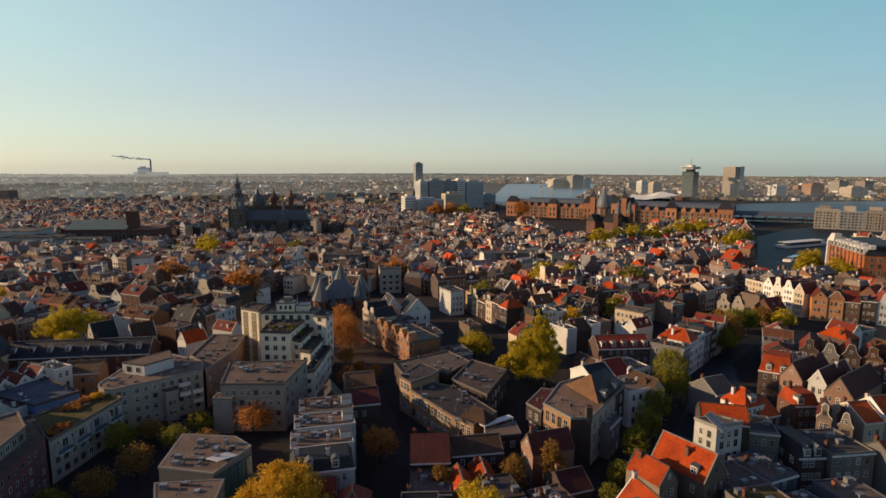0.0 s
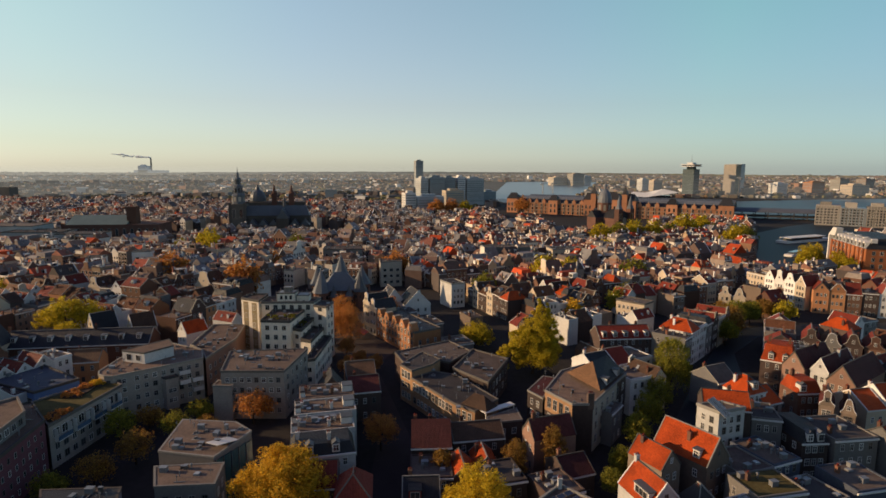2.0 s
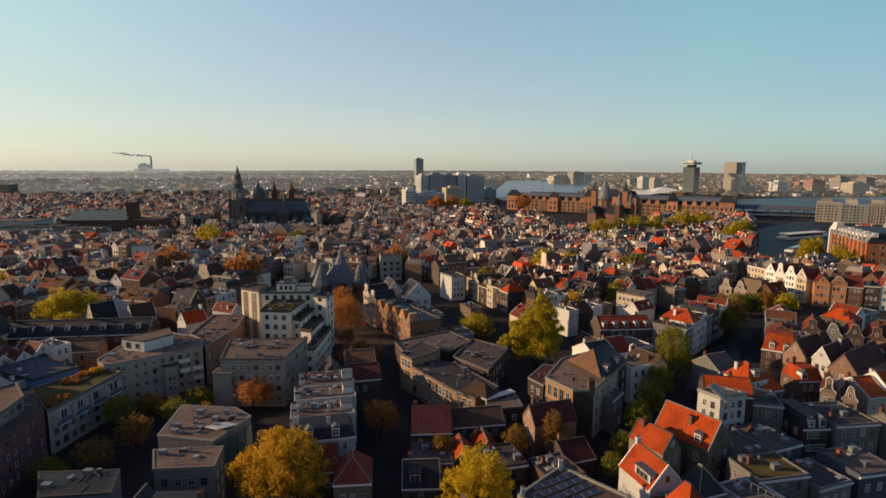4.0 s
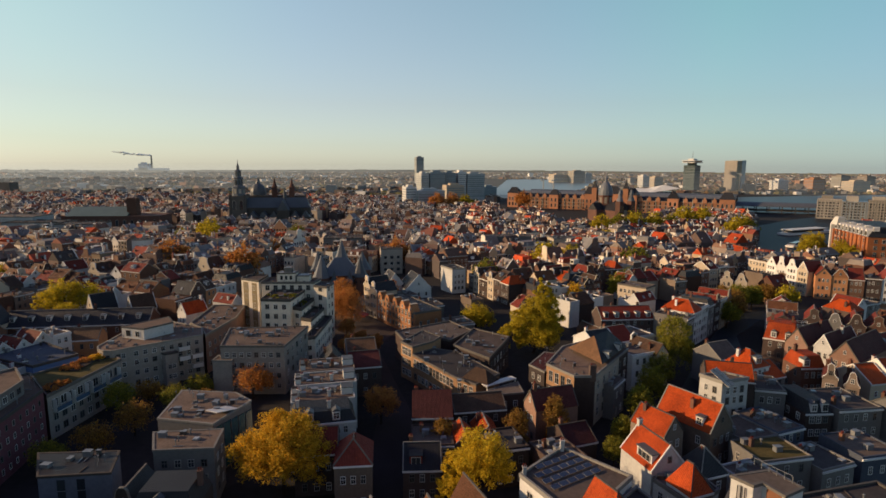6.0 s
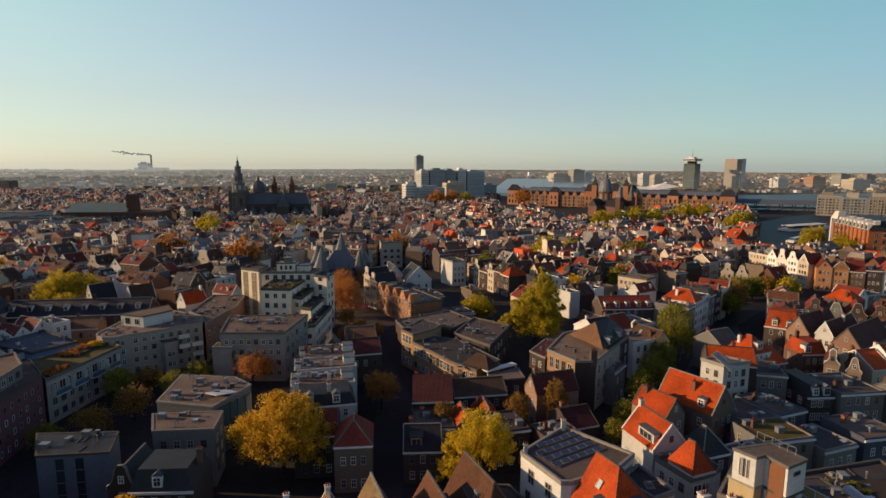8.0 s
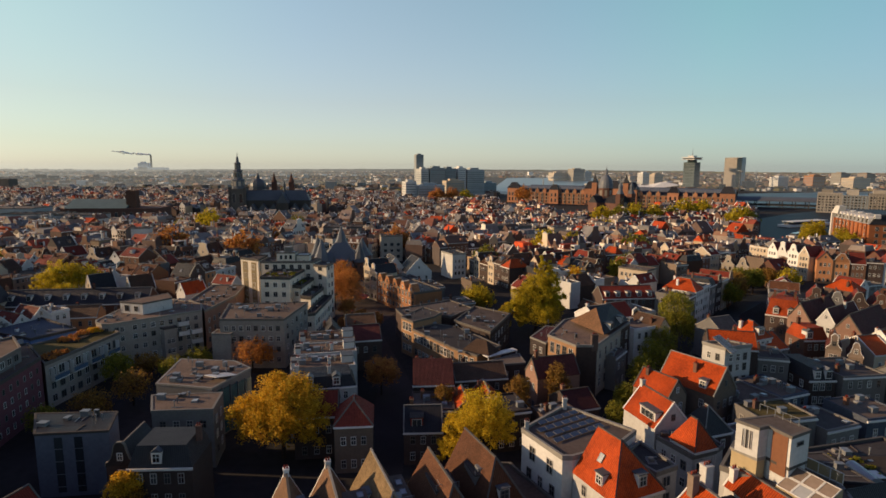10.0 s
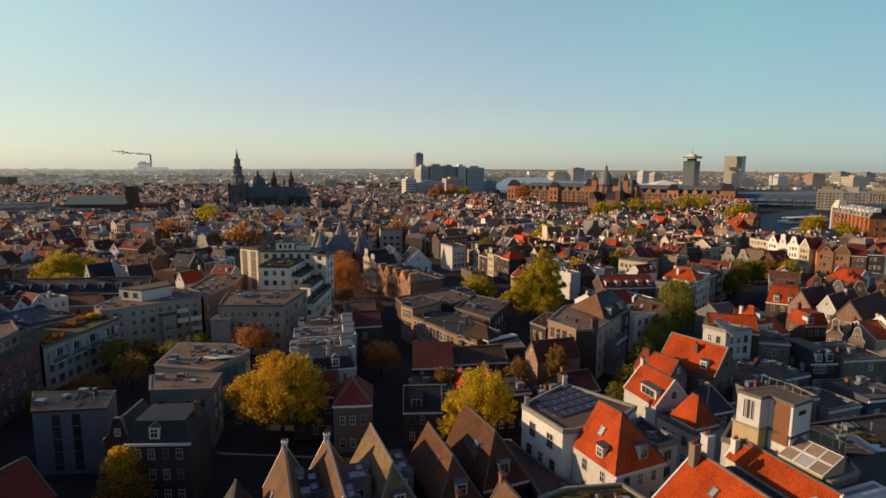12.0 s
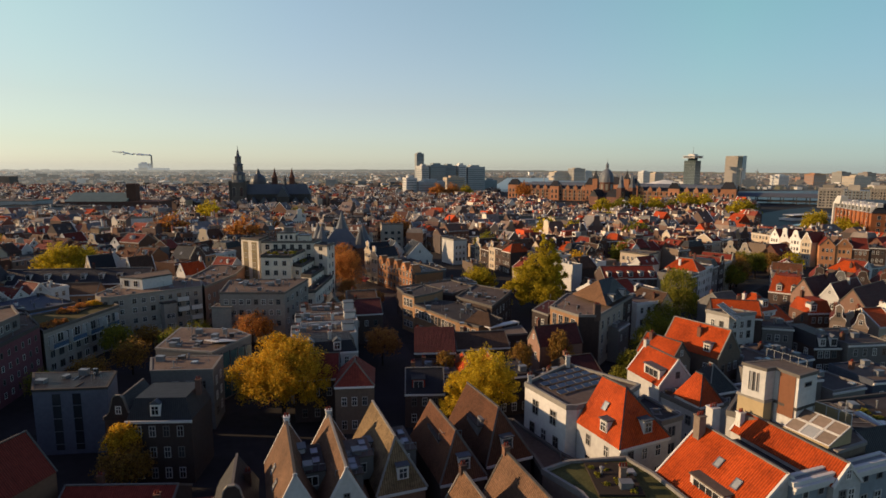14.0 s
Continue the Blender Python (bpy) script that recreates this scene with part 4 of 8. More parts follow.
arch_windows(ob, (-8, -8), (8, -8), (18.0,), 2, 3.0, 9.0)
s = Shape()
s.turned([(6.6, 32), (6.2, 40), (6.8, 40.3), (6.8, 41.2), (4.6, 42), (4.4, 49.5), (5.0, 49.8), (5.0, 50.4), (3.2, 51.2), (3.0, 57), (3.4, 57.2), (3.4, 57.8), (1.6, 59), (1.2, 63), (0.4, 65), (0.12, 69)], 8)
part("spire", s, LEAD, t)
for k, (zz, rr) in enumerate(((34.5, 6.55), (43.5, 4.55), (52.2, 3.1))):
    for j in range(8):
        s = Shape()
        a = j * math.pi / 4 + math.pi / 8
        s.box(-0.25 * rr * 0.8, 0.25 * rr * 0.8, -0.12, 0.1, 0, 4.6)
        part("belfry_opening", s, PANE if k else STONE, t, m=pose(rr * 0.93 * math.cos(a), rr * 0.93 * math.sin(a), zz, 0, 0, math.degrees(a) + 90))
s = Shape()
s.box(8, 72, -7, 7, 0, 20)
s.box(10, 74, -17, -7, 0, 11)
s.box(10, 74, 7, 17, 0, 11)
s.box(40, 52, -20, 20, 0, 18)
part("nave", s, STONE_DARK, t)
s = Shape()
s.solid([(8, -7.5, 20), (8, 7.5, 20), (8, 0, 30), (72, -7.5, 20), (72, 7.5, 20), (68, 0, 30)], [(0, 2, 1), (3, 4, 5), (0, 3, 5, 2), (1, 2, 5, 4), (0, 1, 4, 3)])
for k in (-1, 1):
    for i in range(6):
        x0 = 11 + 10.4 * i
        s.solid([(x0, k * 17, 11), (x0 + 9.6, k * 17, 11), (x0 + 4.8, k * 17, 17), (x0, k * 7, 11), (x0 + 9.6, k * 7, 11), (x0 + 4.8, k * 7, 17)], [(0, 1, 2), (5, 4, 3), (0, 2, 5, 3), (1, 4, 5, 2), (0, 3, 4, 1)])
s.solid([(40, -20, 18), (52, -20, 18), (46, -20, 28), (40, 20, 18), (52, 20, 18), (46, 20, 28)], [(0, 1, 2), (5, 4, 3), (0, 2, 5, 3), (1, 4, 5, 2), (0, 3, 4, 1)])
part("roof", s, LEAD, t)
arch_windows(t, (10, -17), (74, -17), (2.5,), 7, 3.6, 7.0)
s = Shape()
s.turned([(1.6, 29), (1.4, 34), (1.8, 34.2), (0.2, 40)], 8, 46, 0)
part("ridge_turret", s, LEAD, t)

# domed basilica before the station
t = thing("basilica", "brick basilica with a leaded dome and twin front towers", "church", 186.0, 586.0, 0, 28)
s = Shape()
s.box(-13, 13, -2, 52, 0, 20)
s.box(-25, 25, 26, 42, 0, 20)
part("wall", s, CHURCH_BRICK, t)
s = Shape()
s.solid([(-13.5, -2, 20), (13.5, -2, 20), (0, -2, 29), (-13.5, 52, 20), (13.5, 52, 20), (0, 52, 29)], [(0, 1, 2), (5, 4, 3), (0, 2, 5, 3), (1, 4, 5, 2), (0, 3, 4, 1)])
s.solid([(-25, 26, 20), (-25, 42, 20), (-25, 34, 28), (25, 26, 20), (25, 42, 20), (25, 34, 28)], [(0, 2, 1), (3, 4, 5), (0, 3, 5, 2), (1, 2, 5, 4), (0, 1, 4, 3)])
part("roof", s, SLATE, t)
s = Shape()
s.turned([(9.8, 22), (9.8, 35), (10.6, 35.3), (10.6, 36.2), (9.9, 36.4)], 8, 0, 34, turn=0.5)
ob = part("drum", s, CHURCH_BRICK, t)
for j in range(8):
    a = j * math.pi / 4
    q = Shape()
    q.box(-1.6, 1.6, -0.2, 0.3, 0, 7)
    part("window", q, STONE, ob, m=pose(9.15 * math.sin(a), 34 - 9.15 * math.cos(a), 27, 0, 0, math.degrees(a)))
s = Shape()
s.turned([(9.9, 36.3), (9.6, 40), (8.6, 44), (6.8, 47.6), (4.2, 50.4), (2.0, 51.6), (1.9, 55), (2.4, 55.2), (1.2, 57.4), (0.2, 59.5), (0.1, 63.5)], 16, 0, 34)
for j in range(8):
    a = j * math.pi / 4 + math.pi / 8
    s.box(9.0 * math.cos(a) - 0.7, 9.0 * math.cos(a) + 0.7, 34 + 9.0 * math.sin(a) - 0.7, 34 + 9.0 * math.sin(a) + 0.7, 36, 41)
part("dome", s, LEAD, t)
for k in (-1, 1):
    s = Shape()
    s.box(k * 11 - 4, k * 11 + 4, -6, 2, 0, 31)
    ob = part("tower", s, CHURCH_BRICK, t)
    arch_windows(ob, (k * 11 - 4, -6), (k * 11 + 4, -6), (20.0,), 2, 1.6, 6.0)
    s = Shape()
    s.turned([(4.6, 31), (3.6, 34), (2.6, 35), (2.4, 39), (2.8, 39.2), (1.4, 42), (0.2, 45), (0.08, 47.5)], 8, k * 11, -2)
    part("spire", s, LEAD, t)
s = Shape()
s.turned([(4.4, -0.1), (4.4, 0.5)], 20)
part("rose_window", s, [STONE], t, m=pose(0, -2.1, 17, 90, 0, 0))
t.matrix_basis = t.matrix_basis @ Matrix.Diagonal((0.72, 0.8, 0.92, 1))

# central station
t = thing("station", "long red brick station with pale stone bands and many turrets", "station", 238.0, 812.0, 0, -31)


def pavilion(x, w, d, h, roof_h):
    q = Shape()
    q.box(x - w / 2, x + w / 2, -d, 14, 0, h)
    part("pavilion", q, STATION_BRICK, t)
    q = Shape()
    q.solid([(x - w / 2 - 0.5, -d - 0.5, h), (x + w / 2 + 0.5, -d - 0.5, h), (x + w / 2 + 0.5, 14.5, h), (x - w / 2 - 0.5, 14.5, h), (x - w / 4, 2, h + roof_h), (x + w / 4, 2, h + roof_h)],
            [(0, 1, 5, 4), (1, 2, 5), (2, 3, 4, 5), (3, 0, 4), (3, 2, 1, 0)])
    part("roof", q, SLATE, t)
    arch_windows(t, (x - w / 2, -d), (x + w / 2, -d), (3.0, 11.0), max(2, int(w / 5)), 2.2, 5.0)


s = Shape()
s.box(-158, 158, 0, 14, 0, 17)
part("wall", s, STATION_BRICK, t)
s = Shape()
for z in (5.6, 10.4, 16.6):
    s.box(-158, 158, -0.35, -0.003, z, z + 0.6)
part("stone_band", s, STONE, t)
s = Shape()
s.solid([(-158, -0.6, 17.2), (-158, 14.6, 17.2), (-158, 7, 22), (158, -0.6, 17.2), (158, 14.6, 17.2), (158, 7, 22)], [(0, 2, 1), (3, 4, 5), (0, 3, 5, 2), (1, 2, 5, 4), (0, 1, 4, 3)])
part("roof", s, SLATE, t)
for x, w, d, h, rh in ((-150, 18, 4, 22, 9), (-84, 14, 3, 21, 8), (-30, 14, 4, 24, 10), (0, 34, 5, 25, 11), (30, 14, 4, 24, 10), (84, 14, 3, 21, 8), (150, 18, 4, 22, 9)):
    pavilion(x, w, d, h, rh)
for x in (-22, 22):
    s = Shape()
    s.box(x - 3.5, x + 3.5, -7, 0, 0, 33)
    part("tower", s, STATION_BRICK, t)
    s = Shape()
    s.turned([(5.4, 33), (2.6, 38), (0.1, 46)], 4, x, -3.5, turn=0.5)
    part("spire", s, SLATE, t)
for k in range(26):
    # brick dormer gables with stone tips along the eaves
    x = -146 + 11.7 * k
    if abs(x) > 19 and min(abs(abs(x) - 30), abs(abs(x) - 84), abs(abs(x) - 150)) > 8:
        s = Shape()
        s.profile_y([(-2.6, 16), (2.6, 16), (2.6, 19.4), (0, 23.2), (-2.6, 19.4)], -0.7, 3.0)
        s.profile_y([(-0.5, 22.6), (0.5, 22.6), (0, 24.6)], -0.8, 0.2, 1)
        s.box(-3.1, -2.5, -0.7, -0.02, 0, 21.0, 1)
        part("gable", s, [STATION_BRICK, STONE], t, m=pose(x, 0, 0))
arch_windows(t, (-158, 0), (158, 0), (1.4, 6.6, 11.6), 44, 2.0, 3.4)
for k in range(2):
    s = Shape()
    n = 9
    y0 = 18 + 46 * k
    o = [(y0 + 44 * i / n, 12 + 13 * math.sin(math.pi * i / n)) for i in range(n + 1)]
    o += [(y, z - 0.8) for y, z in reversed(o)]
    s.m = pose(0, 0, 0, 0, 0, 90)
    s.profile_y([(y, z) for y, z in o], -155, 155)
    part("train_shed", s, LEAD, t, "long arched grey train shed")
    s = Shape()
    for i in range(20):
        s.box(-150 + 15.6 * i, -149 + 15.6 * i, y0 + 0.5, y0 + 43.5, 0, 12.4)
    part("pier", s, STONE_DARK, t)

# far towers across the river
t = thing("lookout_tower", "dark green glass tower with a jutting white crown", "tower", 606.0, 1400.0, 0, 40)
s = Shape()
s.box(-14, 14, -14, 14, 0, 66)
part("shaft", s, TOWER_GLASS, t)
for k in range(17):
    s = Shape()
    s.box(-14.15, 14.15, -14.15, 14.15, 3.7 * k + 3.2, 3.7 * k + 3.7)
    part("floor_band", s, OFFICE_BLUE, t)
s = Shape()
s.box(-8, 8, -8, 8, 66, 72)
part("neck", s, TOWER_GLASS, t)
s = Shape()
s.box(-21, 21, -16, 16, 72, 73.4)
s.box(-19, 19, -14, 14, 73.4, 76.5, 1)
s.box(-21, 21, -16, 16, 76.5, 78)
s.box(-9, 9, -7, 7, 78, 82)
part("crown", s, [TRIM, PANE], t)
s = Shape()
s.turned([(0.7, 82), (0.4, 92), (0.2, 100)], 6)
s.turned([(0.4, 82), (0.2, 90)], 6, 4, 2)
part("mast", s, ZINC, t)

t = thing("apartment_tower", "pale concrete slab tower beside the river", "tower", 726.0, 1430.0, 0, 38)
s = Shape()
s.box(-22, 3, -15, 15, 0, 78)
part("wall", s, CONCRETE, t)
s = Shape()
s.box(3, 24, -15.5, 15.5, 0, 79)
part("wall", s, OFFICE_BLUE, t)
for k in range(20):
    s = Shape()
    s.box(-22.2, 3, -15.3, -15.003, 3.8 * k + 2, 3.8 * k + 3.6)
    part("balcony_band", s, BEIGE, t)

t = thing("film_museum", "low white angular museum on the river bank", "museum", 478.0, 1290.0, 0, -12)
s = Shape()
s.solid([(-55, -14, 6), (-20, -22, 4), (52, -10, 15), (40, 16, 15), (-40, 18, 8), (-48, 0, 15), (-5, -4, 13), (18, 0, 22), (30, 6, 20)], [(0, 1, 6, 5), (1, 2, 7, 6), (2, 3, 8, 7), (3, 4, 7, 8), (4, 5, 6, 7), (4, 0, 5), (0, 4, 3, 2, 1)])
part("shell", s, TRIM, t)
s = Shape()
s.box(-36, 34, -12, 12, 0, 8)
part("base", s, PANE, t)

for k, (x, y, w, d, h, mat, words) in enumerate(((-72, 1660, 22, 20, 86, OFFICE_PALE, "tall pale grey office tower"), (-38, 1010, 14, 30, 50, OFFICE_PALE, "pale concrete slab office tower"),
                                                 (-16, 1020, 28, 30, 52, OFFICE_BLUE, "bluish glass office block far off"), (7, 1040, 20, 30, 51, OFFICE_BLUE, "bluish glass office block with flat roof"), (29, 1050, 15, 24, 52, PLASTER, "white office block with a glass front"), (54, 1064, 34, 30, 49, OFFICE_PALE, "pale blue office block with a flat roof"),
                                                 (84, 1090, 26, 24, 24, OFFICE_BLUE, "low blue-grey office block far off"), (16, 960, 32, 20, 31, PLASTER_CREAM, "cream office block with tall window bays"), (-22, 830, 40, 26, 28, OFFICE_BLUE, "grey plastered office block far off"), (-50, 824, 16, 20, 33, PLASTER, "white plastered office block far off"),
                                                 (505, 2180, 50, 40, 44, CONCRETE, "far pale apartment tower"), (440, 2200, 60, 40, 30, PLASTER_CREAM, "pale low block far off"), (560, 2250, 30, 30, 34, OFFICE_BLUE, "bluish office tower far off"),
                                                 (545, 1560, 22, 22, 38, PLASTER, "white apartment tower across the river"), (590, 1590, 30, 24, 34, PLASTER_CREAM, "cream apartment block across the river"), (880, 1500, 36, 26, 30, PLASTER, "pale apartment block across the river"), (960, 1480, 44, 26, 34, BRICK_WARM, "brick apartment block across the river"),
                                                 (1010, 1400, 60, 30, 30, PLASTER_CREAM, "cream apartment block across the river"), (1180, 1700, 40, 30, 38, CONCRETE, "concrete apartment tower far off"), (1330, 1800, 40, 30, 36, BRICK_TAN, "tan brick tower far off"))):
    o = thing("office_block", words, "office block", x, y, 0, 20, "far towers")
    s = Shape()
    s.box(-w / 2, w / 2, -d / 2, d / 2, 0, h)
    s.box(-w / 4, w / 4, -d / 4, d / 4, h, h + 3)
    part("wall", s, mat, o)
    for f in range(2, int(h / 3.6)):
        s = Shape()
        s.box(-w / 2 + 1, w / 2 - 1, -d / 2 - 0.15, -d / 2 - 0.003, f * 3.6, f * 3.6 + 1.3)
        s.box(-w / 2 - 0.15, -w / 2 - 0.003, -d / 2 + 1, d / 2 - 1, f * 3.6, f * 3.6 + 1.3)
        part("window_band", s, OFFICE_GLASS, o)

# large pale stores among the old houses
for x, y, w, d, h, wall, words in ((-395.0, 512.0, 62, 30, 17.0, OFFICE_PALE, "large pale grey store with a flat roof"), (-352.0, 492.0, 48, 26, 14.0, OFFICE_BLUE, "large blue-grey store with a flat roof"), (-300.0, 470.0, 34, 22, 15.0, OFFICE_BLUE, "pale grey department store with a flat roof"),
                                   (-70.0, 395.0, 26, 16, 14.0, PLASTER_GREY, "grey block of flats with a flat roof"), (-31.0, 337.0, 12.5, 11, 15.0, PLASTER_BEIGE, "pale plastered block with small windows"), (-218.0, 352.0, 9, 9, 14.0, PLASTER, "small white block among dark roofs"), (-200.0, 374.0, 11, 9, 14.5, PLASTER, "white plastered block among dark roofs"), (88.5, 402.0, 23, 14, 13.5, PLASTER_CREAM, "cream block with a flat roof"), (47.0, 402.0, 36, 13, 14.6, PLASTER_GREY, "long dull grey block of flats in shade")):
    poly = [(x - w / 2, y - d / 2), (x + w / 2, y - d / 2 + 3), (x + w / 2 - 2, y + d / 2 + 3), (x - w / 2 - 2, y + d / 2)]
    block("large_block", words, "building", poly, h, wall, BITUMEN, [(0, (2.0, 5.6, 9.2), int(w / 4), 2.0, 1.8, "plain"), (3, (2.0, 5.6, 9.2), int(d / 4), 2.0, 1.8, "plain")], group="large blocks among the houses")

# power station with its chimney and plume
t = thing("power_station", "far power station with one tall chimney", "power station", -2392.0, 4690.0, 0, 0)
s = Shape()
s.box(-95, -20, -30, 30, 0, 62)
s.box(-130, 130, -30, 30, 0, 26)
s.box(-80, -50, -20, 20, 62, 72)
part("hall", s, SMOKE, t)
s = Shape()
s.turned([(7.5, 0), (5.5, 128)], 12, 0, 0)
part("chimney", s, CONCRETE, t)
rng = random.Random(8)
s = Shape()
for k in range(60):
    f = k / 60
    r = (7.5 + 5.0 * f) * rng.uniform(0.55, 1.25)
    if rng.random() < 0.75 * f:
        continue
    s.m = pose(-6 - 330 * f, 20 * f, 152 + 10 * f + 14 * f ** 1.5 + rng.uniform(-9, 9) * (0.25 + f)) @ Matrix.Diagonal((1.7, 1, 0.7 * (1 - 0.5 * f), 1))
    s.turned([(0.05, -r), (r * 0.75, -r * 0.6), (r, 0), (r * 0.75, r * 0.6), (0.05, r)], 8)
lone("smoke_plume", s, SMOKE, "thin grey smoke drifting from the far chimney", "smoke", m=pose(-2392, 4690, -22), kind="stuff")

# brick shipping house with white dormers by the quay
t = thing("shipping_house", "large brick office house with a pale dormered mansard by the quay", "office building", 274.3, 398.3, 0, -104.6)
s = Shape()
s.box(0, 54, 0, 30, 0, 22)
part("wall", s, DEEP_BRICK, t)
s = Shape()
s.solid([(-0.4, -0.5, 22), (54.4, -0.5, 22), (54.4, 30.4, 22), (-0.4, 30.4, 22), (4, 4.5, 28), (51, 4.5, 28), (51, 26, 28), (4, 26, 28)], [(0, 1, 5, 4), (3, 2, 1, 0)])
s.solid([(54.4, -0.5, 22), (54.4, 30.4, 22), (51, 26, 28), (51, 4.5, 28), (-0.4, 30.4, 22), (-0.4, -0.5, 22), (4, 4.5, 28), (4, 26, 28)], [(0, 1, 2, 3), (1, 4, 7, 2), (4, 5, 6, 7), (3, 2, 7, 6)], 1)
part("roof", s, [ZINC, SLATE], t, "pale grey mansard")
for k in range(9):
    s = Shape()
    s.box(2.2 + 6.0 * k, 3.4 + 6.0 * k, -0.7, 0, 0, 22.2)
    part("pier", s, DEEP_BRICK, t)
    dormer(t, 5.6 + 5.6 * k, -0.2, 22.2, 0, 3.0, 3.4, 4.6, TRIM, gabled=True)
    if k % 2 == 0:
        dormer(t, 8.4 + 5.6 * k, 2.6, 25.6, 0, 1.6, 2.0, 3.0, TRIM, gabled=True)
windows(t, (0, 0), (54, 0), (2, 6, 10, 14, 18), 9, 2.4, 2.8, "wide", 2.6)
windows(t, (54, 0), (54, 30), (2, 6, 10, 14, 18), 6, 1.9, 2.6, "wide", 2.0)
s = Shape()
s.box(-1.8, -0.003, -1.2, 3.0, 0, 25)
s.solid([(-1.8, -1.2, 25), (9.0, -1.2, 25), (9.0, 3, 25), (-1.8, 3, 25), (5.0, -1.2, 30.5), (11.0, -1.2, 30.5), (11.0, 3, 30.5), (5.0, 3, 30.5)], [(0, 1, 5, 4), (1, 2, 6, 5), (2, 3, 7, 6), (3, 0, 4, 7), (4, 5, 6, 7), (3, 2, 1, 0)])
part("stair_front", s, TRIM, t, "white stair gable")
# long hall with an orange roof at the end of the dock
house(196.2, 362.0, 4, 10.0, 42.0, 8.4, 12.4, "front", BRICK_WARM, TILE_ORANGE, "long brick hall with an orange tiled roof by the dock", 3, chimneys=((0.3, 0.05), (0.7, 0.3), (0.3, 0.6)), flue=2.2)
# long pale block by the dock
t = thing("dock_block", "long pale apartment and hotel block along the dock", "apartment building", 527.0, 675.0, 0, -34)
for k in range(9):
    s = Shape()
    s.box(-70 + 26 * k, -70 + 26 * k + 25.9, 0, 24, 0, 25 - 2.5 * (k % 2))
    part("wall", s, (CONCRETE, OFFICE_BLUE, CONCRETE)[k % 3], t)
    s = Shape()
    for q in range(9):
        s.box(-69.4 + 26 * k + 2.9 * q, -68.8 + 26 * k + 2.9 * q, -0.5, -0.003, 0, 24.5 - 2.5 * (k % 2))
    for z in (0.0, 12.0, 22.0):
        s.box(-69.4 + 26 * k, -45.6 + 26 * k, -0.45, -0.003, z, z + 0.4)
    part("facade_grid", s, CONCRETE, t)
    s = Shape()
    s.box(-66 + 26 * k, -70 + 26 * k + 16, 4, 20, 22, 29)
    part("penthouse", s, CONCRETE, t)
    windows(t, (-70 + 26 * k, 0), (-46 + 26 * k, 0), (2, 5.4, 8.8, 12.2, 15.6, 19), 6, 2.4, 2.0, "plain")
windows(t, (-70, 24), (-70, 0), (2, 5.4, 8.8, 12.2, 15.6, 19), 6, 2.4, 2.0, "plain")
# glazed bus and rail roofs beside the station
t = thing("rail_roof", "long grey curved rail roof on piers along the water", "roof", 480.0, 790.0, 0, -24)
s = Shape()
s.m = pose(0, 0, 0, 0, 0, 90)
o = [(-16 + 32 * i / 8, 10 + 5 * math.sin(math.pi * i / 8)) for i in range(9)]
s.profile_y(o + [(x, z - 0.8) for x, z in reversed(o)], -150, 90)
part("shed", s, LEAD, t)
s = Shape()
for i in range(16):
    s.box(-88 + 15.6 * i, -87 + 15.6 * i, -15, -14, 0, 10.4)
    s.box(-88 + 15.6 * i, -87 + 15.6 * i, 14, 15, 0, 10.4)
s.box(-90, 150, -15, 15, 3.0, 4.4)
part("pier", s, STONE_DARK, t)
s = Shape()
s.box(-34, 34, -6, 6, 0.3, 2.4)
s.box(-26, 20, -4.5, 4.5, 2.4, 5.0, 1)
s.box(-30, 24, -5.4, 5.4, 5.0, 5.4)
lone("passenger_boat", s, [TRIM, PANE], "long white moored passenger boat", "boat", m=pose(352, 548, 0, 0, 0, 25))
s = Shape()
s.box(-16, 16, -3, 3, 0.3, 2.0)
s.box(-10, 10, -2.4, 2.4, 2.0, 3.4, 1)
lone("tour_boat", s, [TRIM, PANE], "low tour boat moored at the quay", "boat", m=pose(290, 462, 0, 0, 0, 40))

# domed palace and twin-towered front, far off on the left
t = thing("palace", "dark domed palace behind the roofs", "palace", -240.0, 800.0, 0, 10)
s = Shape()
s.box(-34, 44, -18, 18, 0, 21)
part("wall", s, STONE_DARK, t)
s = Shape()
s.turned([(11, 22), (11, 27), (10, 31), (7.5, 35), (3, 37.5), (2.2, 41), (0.6, 45)], 12, -20, 0)
part("dome", s, LEAD, t)
for x in (4, 27):
    s = Shape()
    s.box(x - 3.4, x + 3.4, -20, -13, 0, 33)
    s.turned([(4.0, 33), (2.2, 37), (0.2, 46)], 8, x, -16.5)
    part("tower", s, CHURCH_BRICK, t)
t = thing("exchange_hall", "large brick hall with a copper-green roof and square tower", "hall", -318.0, 548.0, 0, 6)
s = Shape()
s.box(-46, 40, 0, 34, 0, 14)
part("wall", s, CHURCH_BRICK, t)
s = Shape()
s.solid([(-46, -0.5, 14), (-46, 34, 14), (-46, 17, 22), (10, -0.5, 14), (10, 34, 14), (10, 17, 22)], [(0, 2, 1), (3, 4, 5), (0, 3, 5, 2), (1, 2, 5, 4), (0, 1, 4, 3)])
part("roof", s, COPPER, t)
s = Shape()
s.box(8, 17, 6, 15, 0, 31)
s.box(7.6, 17.4, 5.6, 15.4, 28.5, 29.5)
part("tower", s, BRICK, t)
arch_windows(t, (-46, 0), (40, 0), (3.0,), 12, 2.4, 7.0)
